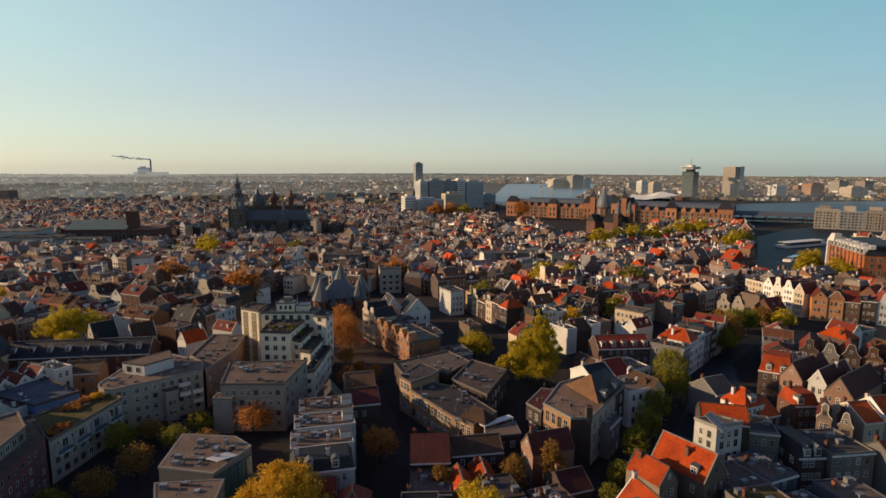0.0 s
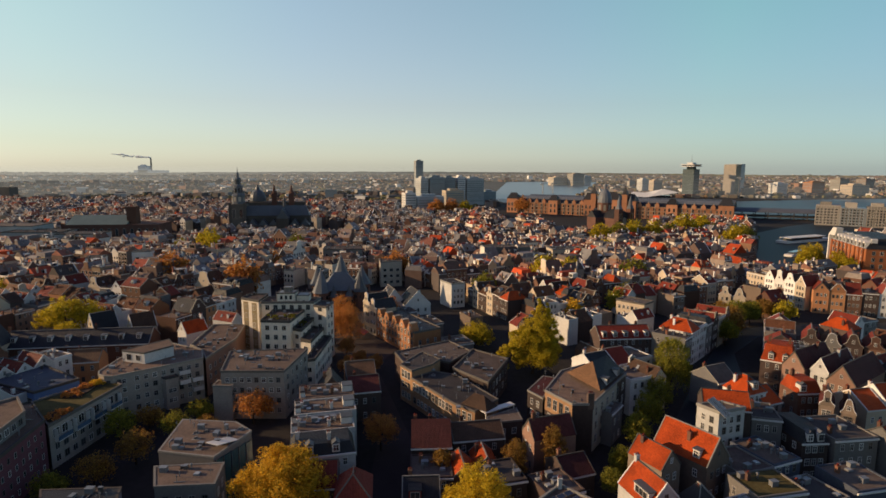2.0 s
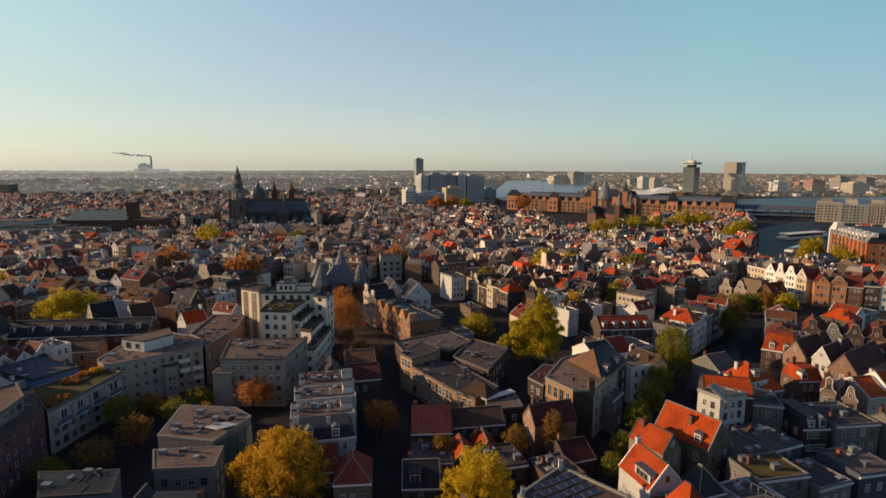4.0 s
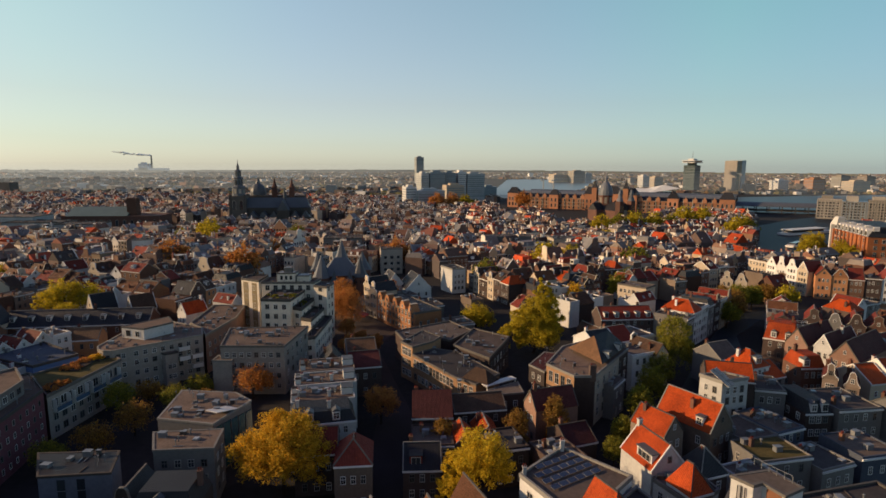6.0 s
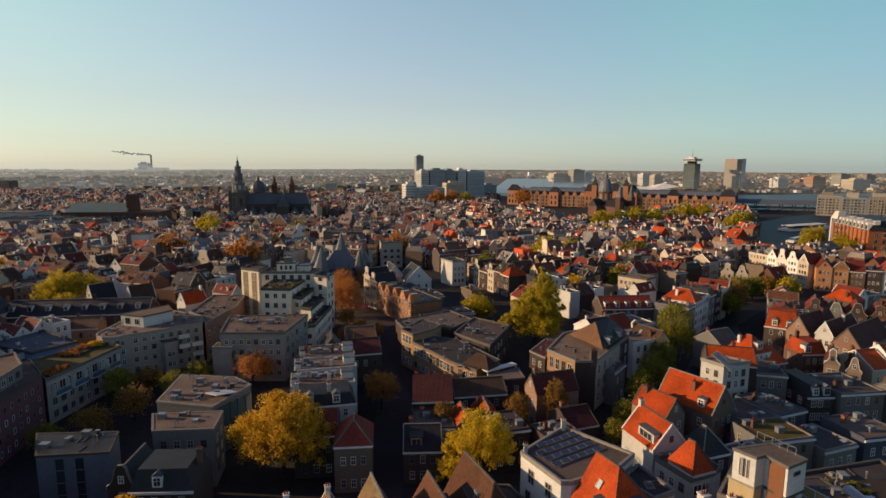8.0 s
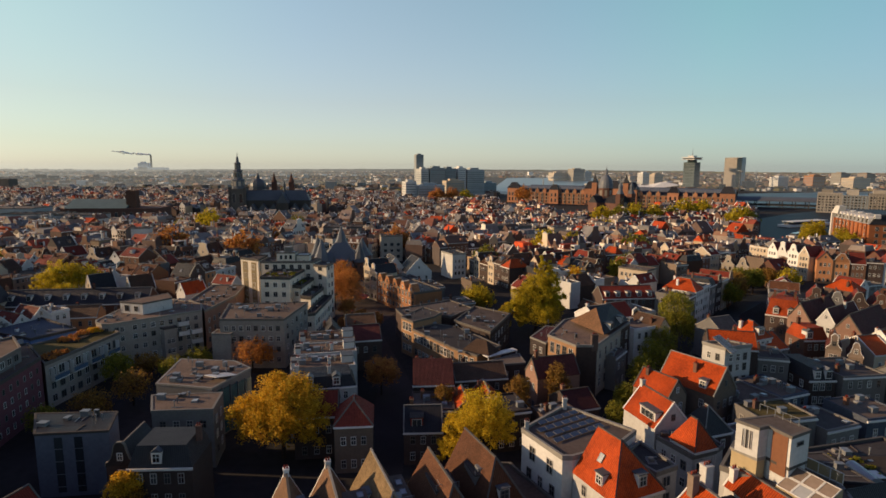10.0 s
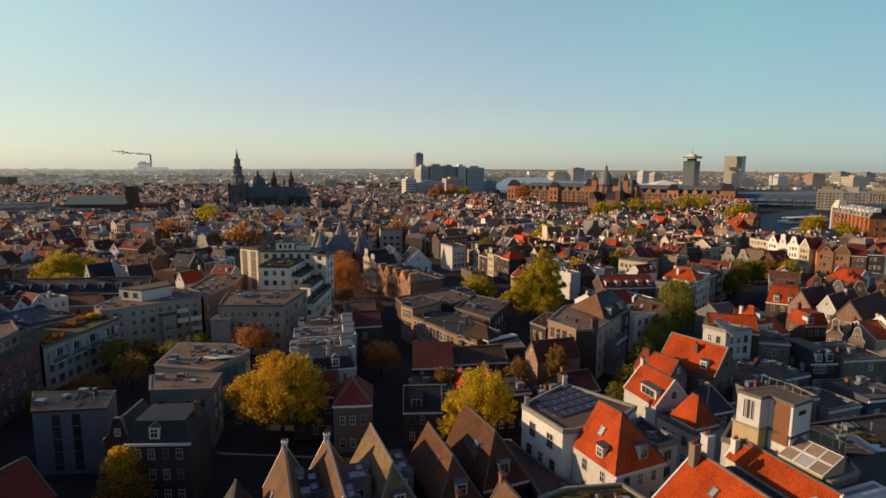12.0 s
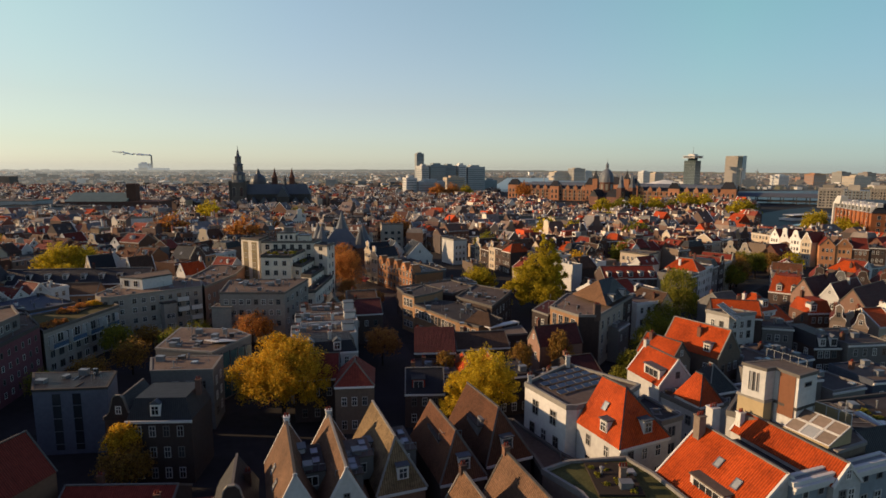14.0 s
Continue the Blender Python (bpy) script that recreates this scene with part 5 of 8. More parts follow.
for x, y, r in ((262, 1500, 26), (300, 1560, 24), (690, 1330, 46), (820, 1500, 40)):
    # dock cranes
    s = Shape()
    s.box(-1.2, 1.2, -1.2, 1.2, 0, r)
    s.box(-14, 26, -0.8, 0.8, r, r + 1.6)
    s.box(-14, -8, -1.4, 1.4, r - 3, r)
    s.solid([(-0.6, -0.6, r + 1.6), (0.6, -0.6, r + 1.6), (0.6, 0.6, r + 1.6), (-0.6, 0.6, r + 1.6), (0, 0, r + 8)], [(0, 1, 4), (1, 2, 4), (2, 3, 4), (3, 0, 4)])
    lone("crane", s, ZINC, "thin grey tower crane far off", "crane", m=pose(x, y, 0, 0, 0, 30 + r), group="far cranes")


# ---- the quarter below the camera, building by building ----
SPLIT[0] = True
# row of gabled houses nearest to the camera
house(-26.0, 62.6, 16, 5.0, 9, 6.6, 10.4, "front", BRICK_DARK, SLATE, "narrow dark house with a bell-shaped gable and slate roof", 2, "bell", chimneys=((0.8, 0.6),), group="gabled houses in a row")
t = house(-17.9, 60.9, 19, 6.0, 15.2, 7.8, 13.5, "front", PLASTER, TILE_BROWN, "white-gabled house with a steep brown tiled roof and roof windows", 2, dormers=(("r", 0.7, 0.35, 1.6),), lights=(("l", 0.35, 0.3), ("l", 0.6, 0.3)), chimneys=((0.5, 0.97),), flue=0.7, group="gabled houses in a row")
t = house(-12.2, 62.4, 19, 6.2, 16.0, 7.8, 13.5, "front", PLASTER, TILE_BROWN, "white-gabled house with a steep brown roof and roof terrace", 2, dormers=(("r", 0.45, 0.3, 2.0),), chimneys=((0.5, 0.97),), flue=0.7, group="gabled houses in a row")
t = house(-6.0, 67.2, 21, 6.4, 15.4, 7.8, 13.8, "fronthip", BRICK, TILE_MOSSY, "house with a hipped roof of mossy brown tiles", 2, dormers=(("f", 0.55, 0.2, 1.5), ("l", 0.6, 0.2, 1.8)), chimneys=((0.5, 0.97),), flue=0.2, group="gabled houses in a row")
t = house(2.0, 69.8, 20, 6.4, 14.0, 7.8, 13.4, "fronthip", BRICK_DARK, TILE_DARK, "house with a hipped brown roof and white dormer", 2, dormers=(("f", 0.55, 0.2, 1.6),), chimneys=((0.5, 0.95),), flue=0.3, group="gabled houses in a row")
t = house(8.6, 74.6, 24, 7.2, 13.6, 8.0, 14.6, "fronthip", BRICK_DARK, TILE_DARK, "house with a tall hipped brown roof and white dormer", 2, dormers=(("f", 0.5, 0.2, 1.7),), chimneys=((0.5, 0.97),), flue=0.3, group="gabled houses in a row")
house(5.8, 51.4, 20, 6.6, 12.5, 7.6, 13.0, "front", BRICK, TILE_BROWN, "gabled brick house with a brown tiled roof and end chimney", 2, chimneys=((0.5, 0.98),), flue=0.8, group="gabled houses in a row")
house(11.4, 55.6, 20, 6.4, 12.5, 7.6, 13.2, "front", BRICK, TILE_BROWN, "gabled brick house with a brown tiled roof and end chimney", 2, chimneys=((0.5, 0.98),), flue=0.8, group="gabled houses in a row")
house(-34.0, 62.0, 12, 9.0, 8, 4.6, 6.4, "side", BRICK_DARK, TILE_RED, "low house with a dull red tiled roof", 3)
for k, (vx, vy) in enumerate(((-18.4, 69.6), (-12.4, 71.8), (-12.9, 66.4), (-7.2, 75.2), (-0.6, 77.2), (5.2, 80.4))):
    t = thing("roof_box", "zinc-clad roof extension between two gables", "roof extension", vx, vy, 0, 19, "roof extensions")
    s = Shape()
    far_end = (3.6, 2.6, 2.2)[k % 3]
    s.box(-1.7, 1.7, -far_end, far_end, 8.0, 10.8 + 0.35 * (k % 3))
    s.box(-1.8, 1.8, -far_end - 0.1, far_end + 0.1, 10.8 + 0.35 * (k % 3), 10.95 + 0.35 * (k % 3), 1)
    s.box(-1.0, 0.2, -far_end + 0.5, -far_end + 1.9, 10.95 + 0.35 * (k % 3), 11.6 + 0.35 * (k % 3), 2)
    part("body", s, [PLASTER_GREY, BITUMEN, ZINC], t)
    part("window", window_mesh(1.6, 1.4, "wide")[0], None, t, m=pose(0, -far_end, 9.0))
    skylight(t, 0.8, -far_end * 0.3, 11.05 + 0.35 * (k % 3), 6, 0, 0.9, 1.2)
    skylight(t, 0.8, far_end * 0.4, 11.05 + 0.35 * (k % 3), 6, 0, 0.9, 1.2)
    s = Shape()
    for q in (-1.7, -0.85, 0.0, 0.85, 1.7):
        s.box(q - 0.03, q + 0.03, -far_end - 0.02, -far_end + 0.04, 10.95 + 0.35 * (k % 3), 11.85 + 0.35 * (k % 3))
    s.box(-1.7, 1.7, -far_end - 0.02, -far_end + 0.04, 11.8 + 0.35 * (k % 3), 11.86 + 0.35 * (k % 3))
    part("railing", s, ZINC, t)
block("yard_roof", "low flat mossy roofs in a courtyard", "outbuilding", [(13.2, 71.6), (18.6, 74.6), (16.5, 77.4), (11.9, 86.0), (10.8, 88.4), (7.2, 88.4), (12.4, 76.4)], 7.4, BRICK_DARK, BITUMEN)
t = block("garden_house", "low house with a mossy green roof", "house", [(16.6, 54.4), (27.6, 57.0), (26.4, 61.0), (25.2, 64.6), (23.0, 68.6), (15.4, 67.6), (11.6, 65.4), (15.2, 60.4)], 11.5, BRICK_TAN, MOSS, [(0, (1.0, 4.0, 7.0), 3, 1.1, 1.7, "sash")])
roof_gear(t, ((0.5, -1), (-1.5, 2.0), (2.2, 2.6)), 11.7)
chimney(t, 0.6, 0.6, 11.4, 13.6, 0.7, BRICK_TAN, 3)

# house with solar panels
t = block("solar_house", "white house with a flat roof covered in solar panels", "house", [(12.3, 86.1), (17.0, 77.4), (18.5, 77.4), (26.3, 81.2), (30.4, 85.6), (21.0, 95.2)], 14.6, PLASTER, BITUMEN, [(0, (1.0, 4.2, 7.4), 3, 1.2, 1.9, "sash"), (0, (10.8,), 2, 1.5, 2.4, "sash")])
ox, oy = t.matrix_basis.translation[:2]
panel = Shape()
panel.box(-0.8, 0.8, -0.5, 0.5, 0, 0.05, 1)
panel.box(-0.75, 0.75, -0.45, 0.45, 0.05, 0.06, 0)
panel = panel.mesh("solar_panel", [SOLAR, ZINC])
for i in range(6):
    for j in range(5):
        px, py = 15.4 + 1.50 * i - 0.62 * j * 1.6 + 2.0, 82.6 + 0.95 * i + 1.05 * j * 1.6 - 0.2
        if inside(px, py, [(13.4, 86.2), (17.3, 79.4), (25.6, 82.6), (27.5, 86.4), (20.9, 93.8)]):
            part("solar_panel", panel, None, t, m=pose(px - ox, py - oy, 15.0, 0, 0, 32) @ pose(0, 0, 0, 10, 0, 0))
chimney(t, 20.8 - ox, 94.2 - oy, 14.5, 16.6, 0.7, PLASTER_SOFT)
chimney(t, 13.0 - ox, 86.0 - oy, 14.5, 16.2, 0.6, PLASTER_SOFT)

# red hipped tower house
t = house(26.2, 71.0, 25, 8.6, 8.8, 12.6, 18.9, "fronthip", PLASTER_SOFT, TILE_ORANGE, "white house under a steep orange-red hipped roof", 3, dormers=(("f", 0.6, 0.14, 1.5), ("l", 0.42, 0.1, 1.4)), lights=(("l", 0.62, 0.5),), chimneys=((0.5, 0.97),), flue=1.2, sides=("l",))
# large orange roof in front
orange = t = house(35.6, 55.4, 18, 12.4, 12.6, 11.6, 17.0, "front", PLASTER_SOFT, TILE_ORANGE, "house under a broad orange pantile roof with chimneys and roof windows", 3, chimneys=(), lights=(("l", 0.55, 0.62), ("l", 0.28, 0.5)))
chimney(t, -1.1, 11.6, 14.6, 18.7, 1.0, BRICK_TAN, 3)
chimney(t, 1.4, 12.2, 14.6, 19.2, 1.15, PLASTER_SOFT, 3)
dormer(t, -5.2, 5.6, 12.0, -90, 5.0, 1.7, 2.6, BITUMEN)
t = house(42.9, 56.7, 18, 4.0, 14.0, 15.3, 17.5, "front", PLASTER_SOFT, TILE_ORANGE, "narrow white house with a low orange tiled roof", 2, chimneys=((0.2, 0.96),), flue=1.6)
t = house(49.0, 64.5, -74, 4.6, 12.0, 14.2, 17.6, "front", BEIGE, SLATE, "cream gable house with a black slate roof", 1, chimneys=(), coping=False)
t = block("front_house", "blue-grey house front under a heavy white cornice", "house", [(35.9, 54.9), (50.4, 60.3), (50.0, 61.6), (35.5, 56.2)], 16.2, FRONT_BLUE, ZINC, [(0, (2, 5, 8, 11), 6, 1.2, 1.9, "sash"), (0, (14.3,), 6, 0.9, 0.9, "plain")], edge=TRIM, parapet=0.3)
ox, oy = t.matrix_basis.translation[:2]
s = Shape()
s.box(-0.2, 15.7, -0.5, -0.13, 15.7, 16.1)
s.box(-0.1, 15.5, -0.28, -0.02, 15.25, 15.7)
part("cornice", s, TRIM, t, m=pose(35.9 - ox, 54.9 - oy, 0, 0, 0, 20.4))
block("dark_front_house", "dark brick front house with small white windows", "house", [(50.9, 60.5), (62.0, 63.2), (60.6, 66.8), (50.4, 63.8)], 13.4, BRICK_DARK, BITUMEN, [(0, (2, 5, 8), 5, 1.1, 1.7, "sash"), (0, (11.2,), 5, 0.9, 1.2, "plain")])
t = block("hip_house_annexe", "flat-roofed white annexe with a teal window", "house", [(30.2, 75.8), (34.0, 77.8), (31.0, 85.2), (27.0, 81.2)], 13.0, PLASTER_SOFT, BITUMEN, [(0, (2, 5, 8, 10.6), 1, 1.6, 1.7, "wide")])
# dark flat dormer roof over the far slope of the orange roof
s = Shape()
s.box(0.9, 6.3, 0.9, 11.6, 11.0, 14.5, 0)
s.box(0.8, 6.4, 0.8, 11.75, 14.5, 14.7, 1)
part("flat_dormer", s, [PLASTER_GREY, BITUMEN], orange, "flat dark dormer roof")
# rooftop room
t = block("rooftop_house", "tall house crowned by a white rooftop room with a beige base", "house", [(36.6, 70.6), (42.2, 64.7), (46.0, 66.8), (44.2, 71.8), (46.0, 77.0), (42.0, 77.6)], 17.0, PLASTER_SOFT, BITUMEN, [(0, (2, 5, 8, 11), 2, 1.1, 1.7, "sash"), (1, (2, 5, 8, 11), 1, 1.1, 1.7, "sash")])
ox, oy = t.matrix_basis.translation[:2]
block("", "", "", [(37.9, 70.7), (39.7, 67.8), (41.0, 68.3), (41.4, 71.8)], 19.9, BEIGE, BITUMEN, owner=t, z0=17.0, parapet=0.12)
block("", "", "", [(41.2, 68.1), (42.35, 65.5), (45.6, 67.3), (43.7, 71.4), (41.6, 71.0)], 19.9, PLASTER_SOFT, BITUMEN, owner=t, z0=17.0, parapet=0.1)
block("", "", "", [(37.9, 70.0), (39.6, 67.7), (41.1, 68.3), (42.3, 65.4), (45.7, 67.2), (43.8, 71.5)], 24.1, PLASTER_SOFT, BITUMEN, [(0, (20.9,), 3, 0.3, 2.5, "plain"), (3, (22.5,), 1, 1.4, 0.6, "plain")], owner=t, z0=20.05, parapet=0.16)
s = Shape()
s.box(-1.05, 1.05, -0.06, 0.02, 0, 5.4)
part("panel", s, RUST, t, "rust-brown wall panel", m=pose(41.75 - ox, 66.7 - oy, 18.5, 0, 0, -67.5))
s = Shape()
s.box(-2.6, 2.6, -0.03, 0.03, 1.0, 1.06)
for k in range(6):
    s.box(-2.6 + 1.04 * k - 0.03, -2.57 + 1.04 * k, -0.03, 0.03, 0.0, 1.0)
part("railing", s, ZINC, t, m=pose(43.6 - ox, 70.4 - oy, 24.2, 0, 0, -62))
block("rear_house", "low rear house with a felted flat roof behind the studio", "house", [(46.4, 72.2), (57.5, 70.6), (56.0, 79.0), (46.8, 78.0)], 14.8, BRICK_TAN, BITUMEN, parapet=0.2)
t = block("studio_house", "house with a glazed studio roof and screened roof terrace", "house", [(41.4, 65.0), (43.6, 59.6), (48.4, 61.8), (49.4, 66.0), (46.9, 71.4), (45.0, 71.6), (46.2, 67.0)], 17.5, BRICK_TAN, GRAVEL, [(0, (2, 5, 8, 11), 2, 1.1, 1.7, "sash")], parapet=0.12)
ox, oy = t.matrix_basis.translation[:2]
at = pose(43.5 - ox, 63.3 - oy, 17.5, 0, 0, -68)
s = Shape()
s.solid([(-2.8, -1.9, 0.1), (2.8, -1.9, 0.1), (2.8, 1.9, 0.1), (-2.8, 1.9, 0.1), (-2.8, 1.9, 2.1), (2.8, 1.9, 2.1), (-2.8, -1.9, 0.2), (2.8, -1.9, 0.2)],
        [(3, 2, 1, 0), (0, 1, 7, 6), (6, 7, 5, 4), (2, 3, 4, 5), (1, 2, 5, 7), (3, 0, 6, 4)])
part("studio_roof", s, BEIGE, t, "tan slanting studio roof", m=at)
pane_frame = Shape()
for x0, x1, y0, y1 in ((-0.98, 0.98, -0.95, -0.86), (-0.98, 0.98, 0.86, 0.95), (-0.98, -0.89, -0.86, 0.86), (0.89, 0.98, -0.86, 0.86)):
    pane_frame.box(x0, x1, y0, y1, 0, 0.12)
pane_frame.box(-0.89, 0.89, -0.86, 0.86, 0.0, 0.06, 1)
looks = [pane_frame.mesh("glass_panel", [TRIM, m]) for m in (BRICK_TAN, SKY_GLASS)]
for i in range(3):
    for j in range(2):
        part("glass_panel", looks[(i + 2 * j) % 4 == 1], None, t, m=at @ pose(0, 0, 1.17, 26.6) @ pose(1.86 * (i - 1), 2.0 * (j - 0.5), 0.02) @ Matrix.Diagonal((0.92, 1, 1, 1)))
rail = Shape()
for i in range(5):
    rail.box(i * 1.5 - 0.04, i * 1.5 + 0.04, -0.04, 0.04, 0, 1.6)
rail.box(0, 6, -0.05, 0.05, 1.54, 1.62)
rail.box(0, 6, -0.03, 0.03, 0.1, 0.16)
part("railing", rail, TRIM, t, m=pose(46.7 - ox, 71.0 - oy, 17.6, 0, 0, -63.7))
for i in range(4):
    s = Shape()
    s.box(i * 1.5 + 0.06, i * 1.5 + 1.44, -0.015, 0.015, 0.2, 1.5)
    part("screen", s, BEIGE, t, "beige terrace screen", m=pose(46.7 - ox, 71.0 - oy, 17.6, 0, 0, -63.7))
t = block("long_rear_house", "long white rear house with a flat terrace roof", "house", [(36.2, 91.4), (39.4, 84.6), (44.0, 86.6), (46.0, 88.2), (43.4, 99.0), (39.0, 99.0)], 10.8, PLASTER_SOFT, BITUMEN, [(0, (2, 5, 8), 3, 1.1, 1.6, "sash"), (1, (2, 5, 8), 2, 1.8, 1.9, "wide")])
roof_gear(t, ((-2, 0), (-1, 3), (0, 5), (-1.6, -2.4)), 10.9)
t = block("roof_terrace", "flat-roofed house with a cluttered roof terrace", "house", [(57.0, 69.5), (75.0, 74.0), (72.0, 88.0), (53.0, 83.0)], 12.5, PLASTER_GREY, BITUMEN, [(0, (2, 5, 8), 5, 1.1, 1.7, "sash")])

# barrel rooflight on that terrace
ox, oy = t.matrix_basis.translation[:2]
s = Shape()
s.box(-2.6, 2.6, -1.0, 1.0, 0, 0.5, 1)
s.m = pose(0, 0, 0.5)
s.profile_y([(0.95 * math.cos(math.pi * k / 10), 0.75 * math.sin(math.pi * k / 10)) for k in range(11)], -2.5, 2.5)
part("rooflight", s, [SKY_GLASS, TRIM], t, "pale barrel rooflight", m=pose(60.2 - ox, 76.2 - oy, 12.6, 0, 0, 0))
s = Shape()
for k in range(9):
    s.box(-0.4 + 0.9 * (k % 3), 0.1 + 0.9 * (k % 3), 1.2 * (k // 3), 0.5 + 1.2 * (k // 3), 0, 0.6 + 0.2 * (k % 4), k % 2)
part("terrace_clutter", s, [PLASTER_BEIGE, ZINC], t, m=pose(55.4 - ox, 75.6 - oy, 12.6, 0, 0, 20))

# red roofs behind them
t = house(56.3, 108.6, 33.7, 8.0, 12.6, 12.0, 17.0, "front", BRICK_TAN, TILE_ORANGE, "brick house with a broad bright orange tiled roof and white copings", 3, chimneys=((0.3, 0.45),), dormers=(("l", 0.22, 0.12, 1.5),), sides=("l",))
house(46.2, 107.4, 30, 5.6, 8.6, 11.4, 14.8, "front", BRICK_TAN, TILE_ORANGE, "low side house with an orange tiled roof and stout chimney", 2, chimneys=((0.4, 0.8),), flue=1.2)
t = house(39.4, 92.8, 17, 7.2, 9.0, 12.2, 16.4, "front", PLASTER_SOFT, TILE_ORANGE, "white house with an orange tiled roof and a glazed dormer", 2, chimneys=((0.5, 0.97),), dormers=(("l", 0.32, 0.16, 4.2),), flue=1.0)
house(42.0, 85.8, 22, 4.6, 5.4, 11.6, 15.9, "hip", PLASTER_SOFT, TILE_ORANGE, "small white house with a steep orange hipped roof", 3, chimneys=(), ww=1.2)
house(47.4, 92.8, 20, 6.0, 6.0, 10.8, 15.0, "hip", BRICK_DARK, SLATE, "small house with a dark pyramid roof", 2, chimneys=((0.5, 0.5),), flue=1.5)
house(57.6, 91.0, 20, 8.0, 9.0, 9.6, 10.2, "flat", PLASTER_SOFT, BITUMEN, "white flat-roofed rear house", 3)
# pale wall set to grey plaster so that it reads as shaded
house(64.0, 99.0, 12, 11.0, 8.6, 10.4, 11.0, "flat", PLASTER_GREY, MOSS, "pale house with a mossy flat roof, its wall greyed as shade", 3, sides=("l",))
house(64.4, 108.0, 22, 9.0, 10.0, 10.0, 10.6, "flat", PLASTER_GREY, BITUMEN, "grey plastered flat-roofed house", 3, sides=("l",))
house(73.0, 112.5, 22, 8.0, 11.0, 9.6, 10.2, "flat", PLASTER_BLUE, BITUMEN, "grey house with a cluttered dark flat roof", 3, clutter=8)
house(74.5, 100.0, 20, 8.6, 9.0, 8.4, 8.8, "flat", PLASTER_GREY, BITUMEN, "low grey house with a flat felt roof", 3)
house(86.0, 104.0, 12, 10.0, 10.0, 8.6, 9.2, "flat", PLASTER_BLUE, BITUMEN, "blue-grey house with a flat felt roof", 3)
house(84.8, 121.6, 4, 6.2, 12.0, 9.4, 12.0, "mansard", BRICK_DARK, SLATE, "black brick house with white sash windows and slate mansard", 3, sides=("l",), dormers=(("f", 0.3, 0.15, 1.5), ("f", 0.72, 0.15, 1.5)), chimneys=(), ww=1.2)
t = house(94.4, 121.8, 8, 11.0, 12.0, 10.2, 10.8, "flat", PLASTER_GREY, BITUMEN, "grey house with a dark flat roof", 4, chimneys=((0.15, 0.3),))
house(106.5, 119.0, 14, 9.0, 11.0, 8.6, 12.6, "side", PLASTER_GREY, TILE_ORANGE, "grey house with an orange tiled roof", 3)
# white house with a slanting glass roof
t = block("white_house", "white house with a slanting glass roof", "house", [(59.6, 126.6), (62.6, 122.0), (69.8, 124.6), (66.0, 127.9)], 16.4, PLASTER_SOFT, BITUMEN, [(0, (2, 5, 8, 11, 13.4), 2, 1.0, 1.6, "sash"), (1, (2, 5, 8, 11, 13.4), 3, 1.1, 1.7, "sash")])
for k in range(5):
    s = Shape()
    s.box(-0.32, 0.26, -2.6, 2.6, 0, 0.1, 1)
    s.box(0.26, 0.32, -2.6, 2.6, 0, 0.14)
    part("glass_panel", s, [TRIM, CONCRETE], t, m=pose(-1.5, -2.2, 17.3, 0, 0, 40) @ pose(0, 0, 0, 32, 0, 0) @ pose(-1.28 + 0.64 * k, 0, 0))
house(67.6, 128.2, -14, 10.6, 7.0, 14.6, 17.8, "side", BRICK_DARK, TILE_ORANGE, "dark brick house with an orange tiled roof and white copings", 3, chimneys=((0.6, 0.6),), sides=("r",))
house(77.6, 128.6, -14, 6.6, 10.0, 11.8, 12.4, "flat", PLASTER_GREY, BITUMEN, "grey house with a dark flat roof", 3)
# right-hand streets
t = house(83.0, 143.0, 25, 7.2, 7.6, 12.4, 16.4, "hip", PLASTER, TILE_ORANGE, "white house with a hipped orange roof", 3, dormers=(("f", 0.5, 0.2, 2.2),))
t = house(99.8, 147.0, 4, 6.8, 7.6, 10.8, 14.0, "mansard", BRICK, TILE_ORANGE, "brick house with a red mansard roof and bright dormer", 3, dormers=(("f", 0.2, 0.15, 1.8),), sides=("l",))
t = house(87.6, 143.0, 22, 6.5, 10.0, 9.6, 12.6, "side", PLASTER_GREY, TILE_ORANGE, "grey house with an orange roof", 2)
house(106.4, 165.6, -58, 6.4, 18.0, 11.8, 16.4, "front", BRICK_PINK, TILE_WINE, "warm brick house with a broad pointed gable and red roof", 3, chimneys=((0.6, 0.7),))
house(111.2, 160.8, -56, 4.8, 18.0, 12.0, 15.8, "front", PLASTER_SOFT, TILE_WINE, "white house with a pointed gable and red tiled roof", 2, chimneys=((0.6, 0.6),))
house(114.2, 155.8, -55, 7.4, 22.0, 10.4, 15.4, "front", BRICK_PINK, TILE_WINE, "tan brick house with a pointed gable and dark red roof", 3, dormers=(("l", 0.6, 0.3, 1.5),))
house(98.6, 138.6, -34, 3.2, 8.0, 11.0, 14.2, "front", BRICK_TAN, TILE_WINE, "narrow tan brick house with an ornate neck gable", 2, "neck")
house(103.0, 136.8, -34, 3.2, 8.0, 9.6, 12.6, "front", BRICK_TAN, TILE_WINE, "narrow tan brick house with a bell gable", 2, "bell")
house(113.5, 140.8, 12, 6.4, 11.0, 9.0, 12.4, "side", PLASTER_CREAM, TILE_ORANGE, "cream house with an orange roof", 2)
house(120.6, 142.0, 12, 6.4, 11.0, 9.2, 13.6, "side", PLASTER, TILE_ORANGE, "white house with an orange roof", 2)
house(106.6, 174.0, -34, 9.4, 9.0, 10.2, 15.4, "mansard", BRICK_DARK, TILE_ORANGE, "dark brick house with a steep bright orange mansard roof", 3, dormers=(("f", 0.3, 0.1, 1.6), ("f", 0.72, 0.1, 1.6)), sides=("l",), chimneys=((0.2, 0.5), (0.8, 0.5)))
